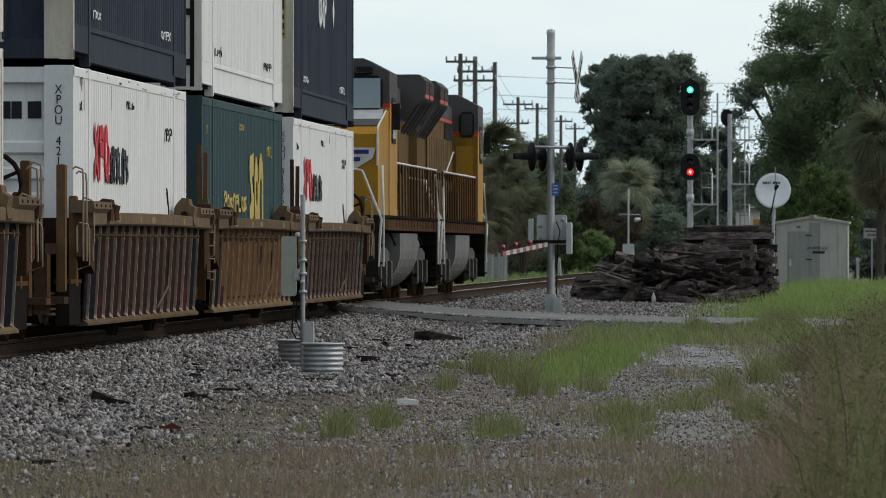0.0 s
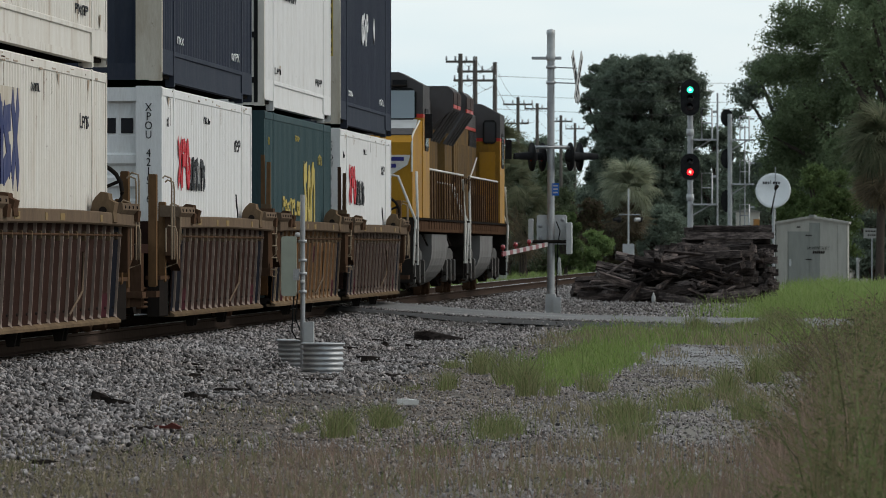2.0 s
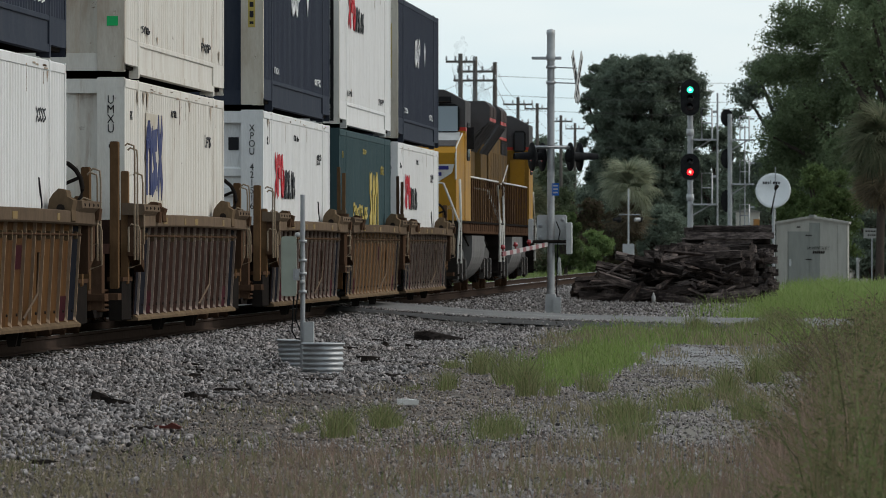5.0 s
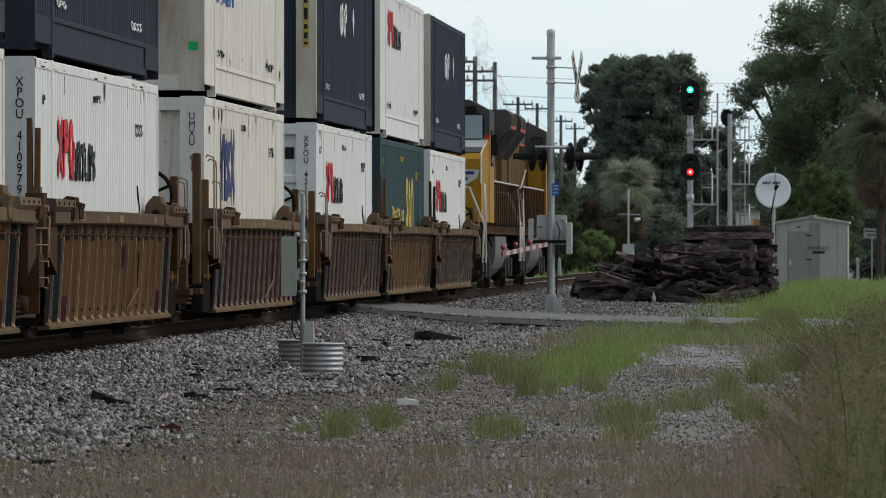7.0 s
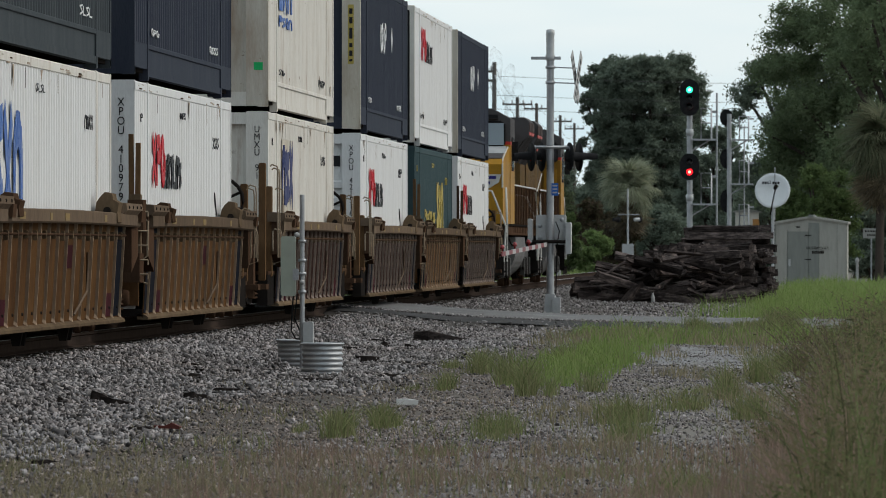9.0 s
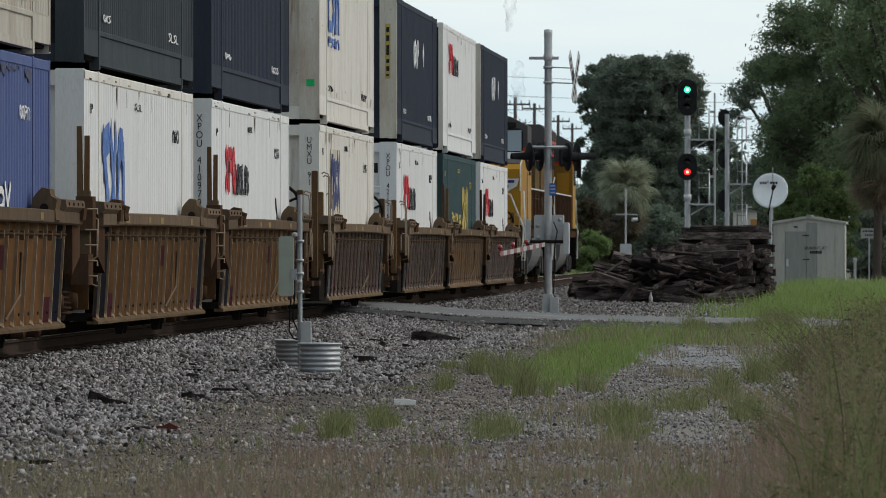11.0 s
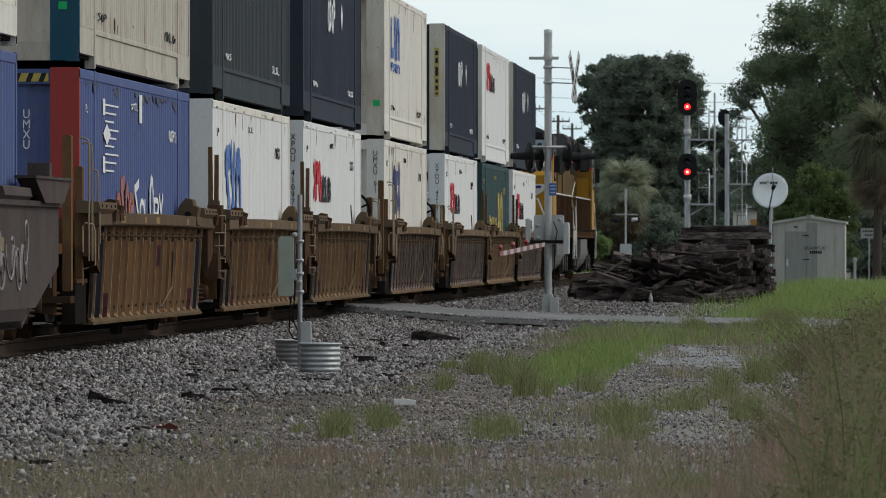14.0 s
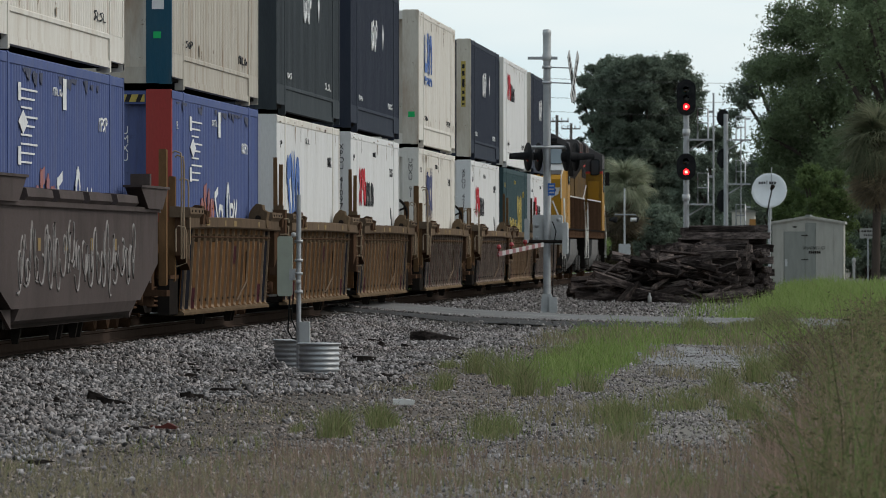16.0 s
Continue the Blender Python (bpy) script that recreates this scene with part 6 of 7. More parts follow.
def tie_heap():
    """Old ties thrown on a heap, and a squarer stack behind it; each tie is a thing."""
    r = random.Random(5)
    meshes = []
    for k in range(6):
        l, w, h = (1.3, 1.22, 1.28, 0.95, 0.7, 0.45)[k], r.uniform(0.10, 0.125), r.uniform(0.075, 0.10)
        s = Shape()
        n = 5
        v = []
        for i in range(n + 1):
            x = -l + 2 * l * i / n
            e = 0.02 if 0 < i < n else 0.03
            v += [(x + r.uniform(-e, e), sy * w + r.uniform(-e, e) * 0.6, sz * h + r.uniform(-e, e) * 0.5) for sy, sz in ((-1, -1), (1, -1), (1, 1), (-1, 1))]
        f = [(i * 4 + a, i * 4 + (a + 1) % 4, i * 4 + 4 + (a + 1) % 4, i * 4 + 4 + a) for i in range(n) for a in range(4)]
        s.add(v, f + [(3, 2, 1, 0), (n * 4, n * 4 + 1, n * 4 + 2, n * 4 + 3)])
        meshes.append(s.mesh("tie", M_PILE))

    def lay(x, y, z, yaw, pitch, roll):
        ob = new("railway_tie", meshes[r.randrange(6)])
        ob.matrix_basis = pose(x, y, z, roll, pitch, yaw)
        tagged(ob, "old splintered dark wooden railway tie on a heap", "railway tie", "ties of the heap")

    def heading():
        # most lie along the heap, some end-on or askew
        u = r.random()
        return r.gauss(0, 9) if u < 0.66 else r.gauss(90, 14) if u < 0.92 else r.uniform(-60, 60)

    for row in range(9):
        half = 1.95 * (1 - (row / 10.5) ** 1.6)
        for k in range(7):
            for q in range(4):
                x = 5.3 + r.uniform(-1, 1) * max(0.25, half - 0.72) + 0.12 * row
                y = 224.6 + 0.42 * k + 0.14 * row + r.uniform(-0.12, 0.12)
                if y > 229.5 - 0.05 * row:
                    continue
                yaw = heading()
                lay(x, y + (0.8 if abs(yaw) > 50 else 0), gz(5, 226) + 0.09 + 0.168 * row + r.uniform(-0.03, 0.04), yaw, r.gauss(0, 3.5), r.gauss(0, 11))
    for row in range(12):
        for k in range(5):
            lay(6.86 + r.uniform(-0.14, 0.14), 236.4 + 0.30 * k + r.uniform(-0.05, 0.05), gz(7, 238) + 0.09 + 0.182 * row, r.gauss(0, 1.8), r.gauss(0, 0.9), r.gauss(0, 4))
        lay(8.0 - 0.03 * row + r.uniform(-0.1, 0.1), 236.0 + r.uniform(0, 0.8), gz(7, 238) + 0.09 + 0.16 * min(row, 8), 90 + r.gauss(0, 7), r.gauss(0, 2), r.gauss(0, 8))
    for x, y, z, yaw, pitch in ((3.6, 223.9, 0.0, 40, 14), (4.3, 224.0, 0.55, -15, 12), (3.3, 224.4, -0.3, 60, 5), (3.9, 223.4, -0.28, 10, -8), (5.6, 223.8, 0.55, -20, 14), (6.3, 223.5, -0.25, 5, -6), (3.6, 223.4, -0.2, 75, -18), (3.3, 223.6, -0.35, 20, 4), (4.6, 223.3, -0.3, -30, 9)):
        lay(x + 0.8, y, z, yaw, pitch, r.uniform(-20, 20))
    # splinters and short ends that stick out of the heap
    thin = []
    for k in range(4):
        l, w = r.uniform(0.35, 0.8), r.uniform(0.03, 0.055)
        thin.append(Shape().prism([(-l, -w), (l * 0.8, -w * 0.8), (l, 0), (l * 0.7, w * 0.5), (-l * 0.9, w)], -0.05, 0.05).mesh("splinter", M_PILE))
    for k in range(60):
        u = r.uniform(-1, 1)
        z = gz(5, 224) + r.uniform(0.1, 1.55 - 0.9 * u * u)
        ob = new("tie_splinter", thin[k % 4])
        ob.matrix_basis = pose(5.2 + u * 1.75, 223.9 + 0.55 * (z + 0.4), z, r.gauss(0, 25), r.gauss(0, 13), r.gauss(0, 35))
        tagged(ob, "long broken splinter of an old tie", "wood scrap", "splinters of the heap")
    for k in range(26):
        u = r.uniform(-1, 1)
        z = gz(5, 224) + 0.1 + r.uniform(0, 1.25 - 0.8 * u * u)
        lay(5.25 + u * 1.5, 224.6 + 0.4 * (z + 0.4), z, r.gauss(0, 50), r.gauss(0, 12), r.uniform(-40, 40))
    thing("bottle", "small white plastic bottle lying by the heap", "bottle", pose(10.3 + 222 * (1157 - 1502) / 14420, 222, gz(5, 222)), Shape().lathe([(0, 0), (0.05, 0), (0.055, 0.18), (0.02, 0.26), (0.02, 0.3), (0, 0.3)], 10), M_SIGNWHITE)


tie_heap()


def utility_pole(x, y, top, arms):
    z = gz(x, y)
    c = thing("utility_pole", "weathered wooden utility pole with crossarms and wires", "utility pole", pose(x, y, z), group="utility poles")
    part("pole", Shape().tube([(0, 0, 0), (0, 0, top - z)], 0.17, 8, 0.12), M_POLEWOOD, c)
    for dz, w in arms:
        part("crossarm", Shape().box(-w, w, -0.06, 0.06, top - dz - z, top - dz + 0.13 - z), M_POLEWOOD, c)
        for sx in (-0.95, -0.35, 0.4, 0.95):
            part("insulator", Shape().lathe([(0, 0.25), (0.06, 0.22), (0.04, 0.13), (0.07, 0.05), (0.03, 0)], 8, pose(sx * w, 0, top - dz + 0.13 - z)), M_GALV, c)
    return c


def utility_line():
    poles = []
    for px, y, topy, arms in ((815, 440, 95, ((0.5, 0.8), (3.4, 0.5))), (841, 452, 100, ((0.9, 1.0), (1.4, 1.2))), (876, 470, 110, ()), (917, 600, 172, ((0.6, 1.1), (2.0, 0.8))),
                              (951, 640, 183, ((0.5, 1.0),)), (993, 700, 204, ((0.6, 1.0),)), (1018, 760, 218, ((0.6, 0.9),))):
        x, top = 10.3 + y * (px - 1502) / 14420, 1.05 + y * (439 - topy) / 14420
        utility_pole(x, y, top, arms)
        poles.append((x, y, top))
    def wire(a, b, sag, r=0.012):
        pts = [(a[0] + (b[0] - a[0]) * k / 12, a[1] + (b[1] - a[1]) * k / 12, a[2] + (b[2] - a[2]) * k / 12 - sag * 4 * (k / 12) * (1 - k / 12)) for k in range(13)]
        thing("overhead_wire", "thin dark overhead wire between poles", "wire", shape=Shape().tube(pts, r, 4), mat=M_WIRE, group="overhead wires")
    for (a, b) in zip(poles, poles[1:]):
        for d in (0.1, 1.2, 2.6):
            wire((a[0], a[1], a[2] - d), (b[0], b[1], b[2] - d), 0.5)
    a = poles[2]
    for d, up in ((0.8, 0.2), (1.9, 0.1), (2.7, 0.0), (4.6, -0.6)):
        wire((a[0], a[1], a[2] - d), (26.0, 520.0, a[2] - d + up + 0.6), 0.4, 0.011)
    for d in (0.2, 1.3, 3.0):
        wire((a[0], a[1], a[2] - d), (-14.5, 380.0, a[2] - 5.0 - d), 0.4, 0.011)


utility_line()


M_SCRAP = material("wet_dark_wood", (0.028, 0.023, 0.021), 0.9, dirt=(0.10, 0.08, 0.07), scale=6, amount=0.6, grain=0.5, grain_scale=30, spec=0.03)


def litter():
    def at(px, py, z=-0.47):
        for k in range(6):
            y = 14420 * (1.05 - z) / (py - 439)
            z = gz(10.3 + y * (px - 1502) / 14420, y)
        return 10.3 + y * (px - 1502) / 14420, y
    r = random.Random(3)
    for k, (px, py, l, w, tilt) in enumerate(((178, 708, 0.16, 0.13, 20), (208, 716, 0.34, 0.06, 9), (345, 710, 0.20, 0.09, 0), (775, 606, 0.75, 0.26, 5), (660, 588, 0.35, 0.03, 3), (650, 640, 0.3, 0.08, 0), (575, 678, 0.5, 0.02, 2), (340, 640, 0.25, 0.025, 3), (400, 695, 0.25, 0.03, 3), (75, 828, 0.16, 0.03, 0), (335, 634, 0.2, 0.03, 8), (413, 636, 0.14, 0.035, 4), (345, 651, 0.14, 0.03, 0), (75, 676, 0.08, 0.05, 10), (107, 684, 0.09, 0.045, 30), (655, 643, 0.2, 0.08, 6), (690, 670, 0.2, 0.04, 0), (730, 582, 0.22, 0.09, 12), (684, 616, 0.12, 0.09, 40), (250, 767, 0.18, 0.025, 0), (565, 622, 0.18, 0.03, 5), (470, 640, 0.15, 0.03, 5), (620, 600, 0.18, 0.035, 0))):
        x, y = at(px, py)
        s = Shape()
        v = []
        for i in range(4):
            a = -l / 2 + l * i / 3
            q = w * (1 - 0.25 * abs(i - 1))
            v += [(a + r.uniform(-0.03, 0.03), sy * q * 0.6, sz * q * 0.5 + r.uniform(-0.01, 0.01)) for sy, sz in ((-1, -1), (1, -1), (1, 1), (-1, 1))]
        s.add(v, [(i * 4 + a, i * 4 + (a + 1) % 4, i * 4 + 4 + (a + 1) % 4, i * 4 + 4 + a) for i in range(3) for a in range(4)] + [(3, 2, 1, 0), (12, 13, 14, 15)])
        thing("wood_scrap", "dark broken piece of old tie lying on ballast", "wood scrap", pose(x, y, gz(x, y) + 0.035, 0, tilt, r.uniform(-12, 12)), s, M_PILE if k == 3 else M_SCRAP, group="wood scraps on the ballast")
    x, y = at(721, 731)
    thing("paper_scrap", "flat white paper scrap on the gravel", "litter", pose(x, y, gz(x, y) + 0.035, 0, 2, 5), Shape().prism([(-0.10, 0), (0.10, 0.005), (0.105, 0.045), (0.0, 0.055), (-0.10, 0.05)], -0.10, 0.10), M_WHITE)
    x, y = at(296, 766)
    thing("metal_scrap", "rusty red strip of metal on the gravel", "litter", pose(x, y, gz(x, y) + 0.03, 0, 3, 0), Shape().prism([(-0.11, 0), (0.10, 0), (0.11, 0.02), (0.03, 0.05), (-0.03, 0.02), (-0.11, 0.02)], -0.05, 0.05), material("rusty_red_strip", (0.13, 0.035, 0.028), 0.8, dirt=(0.06, 0.03, 0.025), scale=9))


litter()


# ---- stones and plants ----
def cluster(verts, faces, places, turns, sizes):
    """Copies of one small form as arrays. turns: (n, 3, 3) matrices, sizes: (n, 3)."""
    v = np.einsum("nij,nkj->nki", turns, verts[None] * sizes[:, None, :]) + places[:, None, :]
    f = faces[None] + (np.arange(len(places)) * len(verts))[:, None, None]
    return v.reshape(-1, 3), f.reshape(-1, faces.shape[1])


def random_turns(n, flat=1.0):
    a, b, c = RNG.uniform(0, 2 * np.pi, n), RNG.normal(0, 0.5 * flat, n), RNG.normal(0, 0.5 * flat, n)
    ca, sa, cb, sb, cc, sc = np.cos(a), np.sin(a), np.cos(b), np.sin(b), np.cos(c), np.sin(c)
    o, i = np.zeros(n), np.ones(n)
    rz = np.stack([np.stack([ca, -sa, o], -1), np.stack([sa, ca, o], -1), np.stack([o, o, i], -1)], 1)
    rx = np.stack([np.stack([i, o, o], -1), np.stack([o, cb, -sb], -1), np.stack([o, sb, cb], -1)], 1)
    ry = np.stack([np.stack([cc, o, sc], -1), np.stack([o, i, o], -1), np.stack([-sc, o, cc], -1)], 1)
    return rz @ rx @ ry


def ballast_stones():
    box = np.array([(x, y, z) for z in (-1, 1) for y in (-1, 1) for x in (-1, 1)], float)
    quads = np.array([(0, 2, 3, 1), (4, 5, 7, 6), (0, 1, 5, 4), (2, 6, 7, 3), (0, 4, 6, 2), (1, 3, 7, 5)])
    allv, allf, base = [], [], 0
    fine_v, fine_f, fine = [], [], 0
    for var, (n, x0, x1, y0, y1, keep) in enumerate(((98000, 1.0, 6.0, 46, 148, 0), (22000, 1.0, 6.5, 100, 148.4, 0), (22000, 1.0, 7.5, 163, 300, 0), (30000, 5.5, 9.8, 60, 148, 1), (44000, 3.0, 7.2, 48, 143, 2), (24000, 6.8, 10.0, 48, 143, 4), (2500, 4.5, 11.5, 142, 149.3, 0), (2200, 2.5, 11.5, 163.2, 168, 0), (700, 3.2, 3.9, 96.6, 97.6, 3), (5200, 0.95, 9.5, 149.4, 152.5, 5))):
        # even over the picture: more stones where the view is near
        u = RNG.uniform(0, 1, n)
        y = 1 / (1 / y0 + u * (1 / y1 - 1 / y0))
        x = RNG.uniform(x0, x1, n)
        if keep == 3:
            ok = np.ones(n, bool)
        elif keep == 5:
            # stones strewn over the near edge of the road
            ok = RNG.uniform(0, 1, n) < 1.1 - 1.1 * smooth(149.6, 151.2, y + 0.5 * ripple(x, y))
        elif not keep:
            ok = RNG.uniform(0, 1, n) < 1.05 - 1.03 * smooth(3.2, 4.9, x + 0.6 * ripple(x, y * 0.4) - 0.9 * smooth(74, 94, y)) * (y < 125)
        else:
            ok = RNG.uniform(0, 1, n) < (0.6 if keep == 1 else 0.75) + 0.5 * smooth(7.2, 8.0, x) * smooth(84, 95, y)
        x, y = x[ok], y[ok]
        n = len(x)
        for variant in range(4):
            sel = np.arange(n) % 4 == variant
            m = int(sel.sum())
            shape = box * RNG.uniform(0.25, 1.25, (8, 3)) * np.array([1.5, 1.0, 0.6])
            size = (0.0080 + 0.0155 * RNG.uniform(0, 1, (m, 1)) ** 2) * RNG.uniform(0.6, 1.5, (m, 3))
            if keep in (1, 2, 4):
                size *= 0.6 if keep == 1 else 0.55 if keep == 2 else 0.55
            p = np.stack([x[sel], y[sel], ground_z(x[sel], y[sel]) + size[:, 2] * 0.45 + (0.012 * RNG.uniform(0, 1, m) if not keep else 0)], -1)
            if keep == 5:
                p[:, 2] = road_z(p[:, 0]) + size[:, 2] * 0.3
            if keep == 3:
                # a small mound against the culvert pipes
                p[:, 2] += RNG.uniform(0, 1, m) * 0.20 * np.exp(-((p[:, 0] - 3.5) / 0.16) ** 2 - ((p[:, 1] - 97.1) / 0.35) ** 2)
            v, f = cluster(shape, quads, p, random_turns(m, 1.5), size)
            if keep == 2:
                fine_v.append(v)
                fine_f.append(f + fine)
                fine += len(v)
                continue
            allv.append(v)
            allf.append(f + base)
            base += len(v)
    bulk("ballast_stone", np.concatenate(allv), np.concatenate(allf), M_BALLAST, "loose grey crushed ballast stones beside the track", "ballast")
    bulk("gravel", np.concatenate(fine_v), np.concatenate(fine_f), M_GRAVEL, "fine brownish gravel trodden into bare soil", "gravel")


ballast_stones()


def plant_material(name, color, tip, vary=0.35):
    m = material(name, color, 0.8, per_island=vary, spec=0.2)
    n, l = m.node_tree.nodes, m.node_tree.links
    b = n["Principled BSDF"]
    old = b.inputs["Base Color"].links[0].from_socket
    g = n.new("ShaderNodeNewGeometry")
    mix = n.new("ShaderNodeMix")
    mix.data_type = "RGBA"
    r = n.new("ShaderNodeMapRange")
    r.inputs["From Min"].default_value, r.inputs["From Max"].default_value = 0.2, 1.0
    w = n.new("ShaderNodeTexWhiteNoise")
    w.noise_dimensions = "1D"
    l.new(g.outputs["Random Per Island"], w.inputs["W"])
    l.new(w.outputs["Value"], r.inputs["Value"])
    l.new(r.outputs["Result"], mix.inputs["Factor"])
    l.new(old, mix.inputs["A"])
    mix.inputs["B"].default_value = (*tip, 1)
    l.new(mix.outputs["Result"], b.inputs["Base Color"])
    t = n.new("ShaderNodeBsdfTranslucent")
    l.new(mix.outputs["Result"], t.inputs["Color"])
    s = n.new("ShaderNodeMixShader")
    s.inputs["Fac"].default_value = 0.38
    l.new(b.outputs[0], s.inputs[1])
    l.new(t.outputs[0], s.inputs[2])
    l.new(s.outputs[0], n["Material Output"].inputs["Surface"])
    return m


G_GREEN = plant_material("green_grass", (0.155, 0.230, 0.060), (0.245, 0.295, 0.11))
G_TUFT = plant_material("dull_green_tufts", (0.145, 0.175, 0.068), (0.23, 0.215, 0.115), 0.5)
G_DRY = plant_material("dry_grass", (0.27, 0.225, 0.15), (0.19, 0.18, 0.105))
G_WEED = plant_material("weed_stems", (0.105, 0.125, 0.05), (0.20, 0.155, 0.095), 0.6)
G_SEED = plant_material("reddish_seed_heads", (0.275, 0.19, 0.15), (0.21, 0.165, 0.125))


def blades(name, x, y, h, w, mat, label, lean=0.35, category="grass"):
    """Bent, tapering blades rooted on the ground."""
    n = len(x)
    h = h * np.maximum(0.25, 0.85 + 0.55 * patch_noise(x, y, 3.1) + 0.5 * patch_noise(y * 0.6, x * 4, 1.7))
    a = RNG.uniform(0, 2 * np.pi, n)
    l = np.abs(RNG.normal(0, lean, n)) * h
    dx, dy = np.cos(a) * l, np.sin(a) * l
    z = ground_z(x, y) - 0.01
    # width across the line of sight as well as along it
    b = RNG.uniform(-0.9, 0.9, n)
    wx, wy = np.cos(b) * w / 2, np.sin(b) * w / 2
    P = lambda t, k: np.stack([x + dx * t * t + wx * k, y + dy * t * t + wy * k, z + h * t * (1 - 0.18 * t * lean)], -1)
    v = np.stack([P(0, -1), P(0, 1), P(0.55, 0.8), P(0.55, -0.8), P(1.0, 0.15), P(1.0, -0.15)], 1).reshape(-1, 3)
    k = (np.arange(n) * 6)[:, None]
    f = np.concatenate([k + np.array([0, 1, 2, 3]), k + np.array([3, 2, 4, 5])])
    return bulk(name, v, f, mat, label, category)


def patch_noise(x, y, s=1.0):
    return (np.sin(1.3 * x * s + 0.35 * y * s + 1) + np.sin(0.9 * x * s - 0.22 * y * s + 2.2) + np.sin(2.9 * x * s + 0.13 * y * s) * 0.6 + np.sin(0.31 * y * s + 0.4) * 0.6) / 3.2


def weed_leaves():
    """Small leaves on the tall weeds at the edge of the lot."""
    n = 15000
    x, y = RNG.uniform(9.55, 10.8, n), 1 / (1 / 38 + RNG.uniform(0, 1, n) * (1 / 95 - 1 / 38))
    rise = smooth(9.7, 10.5, x + 0.14 * patch_noise(x, y, 2.4))
    ok = RNG.uniform(0, 1, n) < 0.06 + 0.94 * rise
    x, y, rise = x[ok], y[ok], rise[ok]
    n = len(x)
    z = ground_z(x, y) + RNG.uniform(0.02, 1.0, n) ** 1.3 * (0.12 + 0.95 * rise)
    quad = np.array([(-1, 0, 0), (0, -0.3, 0.1), (1, 0.0, 0), (0, 0.3, 0.1)], float)
    v, f = cluster(quad, np.array([(0, 1, 2, 3)]), np.stack([x, y, z], -1), random_turns(n, 2.0), RNG.uniform(0.012, 0.034, (n, 1)) * np.ones((1, 3)))
    bulk("weed_leaf", v, f, G_WEED, "small olive leaves of tall roadside weeds", "weeds")


def grasses():
    def spread(n, x0, x1, y0, y1):
        u = RNG.uniform(0, 1, n)
        return RNG.uniform(x0, x1, n), 1 / (1 / y0 + u * (1 / y1 - 1 / y0))

    xs, ys, hs = [], [], []

    def add(x, y, ok, h):
        xs.append(x[ok]), ys.append(y[ok])
        hs.append(np.broadcast_to(h, x.shape)[ok] * RNG.uniform(0.5, 1.15, int(ok.sum())))

    def flush(name, w, mat, label, lean=0.35):
        x, y, h = np.concatenate(xs), np.concatenate(ys), np.concatenate(hs)
        blades(name, x, y, h, w * RNG.uniform(0.7, 1.3, len(x)) * (1 + y / 250), mat, label, lean)
        xs.clear(), ys.clear(), hs.clear()

    # lush green band in the middle ground and along the road
    x, y = spread(11000, 5.6, 8.2, 88, 136)
    add(x, y, RNG.uniform(-0.6, 0.9, len(x)) < 0.75 - ((x - 6.9) / 0.62) ** 2 - ((y - 110) / 24) ** 2 + 0.7 * patch_noise(x, y, 1.5), 0.26)
    x, y = spread(11000, 5.6, 11.2, 124, 147)
    add(x, y, RNG.uniform(-0.3, 1, len(x)) < 0.6 - ((y - 137) / 8) ** 2 + 0.6 * patch_noise(x, y), 0.28)
    x, y = spread(20000, 6.6, 12.5, 166, 345)
    add(x, y, RNG.uniform(-0.4, 1, len(x)) < -0.3 + 1.3 * smooth(7.3, 8.8, x) + 0.3 * patch_noise(x, y), 0.42)
    x, y = spread(14000, -16, -4.0, 230, 520)
    add(x, y, np.ones(len(x), bool), 0.35)
    x, y = spread(9000, -34, -5, 480, 900)
    add(x, y, np.ones(len(x), bool), 0.5)
    flush("green_grass", 0.0085, G_GREEN, "lush fresh green grass along the road", 0.55)
    # single tufts
    for px, py, n, w, h in ((600, 772, 420, 30, 0.30), (676, 758, 220, 24, 0.26), (536, 764, 90, 16, 0.14), (700, 756, 90, 14, 0.18), (800, 655, 200, 26, 0.20), (850, 662, 260, 26, 0.28), (897, 680, 260, 26, 0.30),
                            (935, 697, 280, 22, 0.30), (976, 697, 110, 16, 0.20), (790, 690, 180, 28, 0.22), (1050, 690, 160, 30, 0.2), (1230, 716, 120, 30, 0.2), (1290, 702, 200, 26, 0.32), (875, 775, 130, 60, 0.18),
                            (840, 790, 80, 50, 0.16), (1105, 775, 160, 50, 0.26), (1150, 760, 90, 40, 0.22), (725, 690, 60, 24, 0.12), (1240, 690, 150, 60, 0.15), (1350, 675, 300, 40, 0.3), (1180, 870, 260, 80, 0.2), (1230, 860, 260, 70, 0.22), (1385, 588, 900, 46, 0.55), (1330, 590, 500, 60, 0.35), (1245, 588, 420, 44, 0.34), (1190, 598, 300, 50, 0.2),
                            (1400, 655, 500, 60, 0.32), (1000, 640, 260, 60, 0.28), (1100, 640, 300, 50, 0.3), (1110, 745, 300, 70, 0.34), (1210, 720, 200, 60, 0.3), (1330, 740, 260, 60, 0.35), (890, 765, 220, 70, 0.22), (760, 800, 160, 90, 0.16)):
        d = 14420 * 1.53 / (py - 439)
        x, y = RNG.normal(10.3 + d * (px - 1502) / 14420, w * 0.36 * d / 14420, n), RNG.normal(d, 0.4, n)
        add(x, y, np.ones(n, bool), h)
    x, y = spread(2500, 4.6, 9.6, 47, 75)
    add(x, y, RNG.uniform(0, 1, len(x)) < 0.65 * (patch_noise(x, y, 1.6) > 0.12), 0.16)
    flush("grass_tuft", 0.0065, G_TUFT, "thin green grass in loose tufts", 0.6)
    # thin dry grass over the foreground
    x, y = spread(17000, 3.6, 10.2, 45, 88)
    add(x, y, RNG.uniform(0, 1, len(x)) < 0.8 * (1 - smooth(50, 66, y)) + 0.22 * (patch_noise(x, y, 1.2) > 0.15), 0.12)
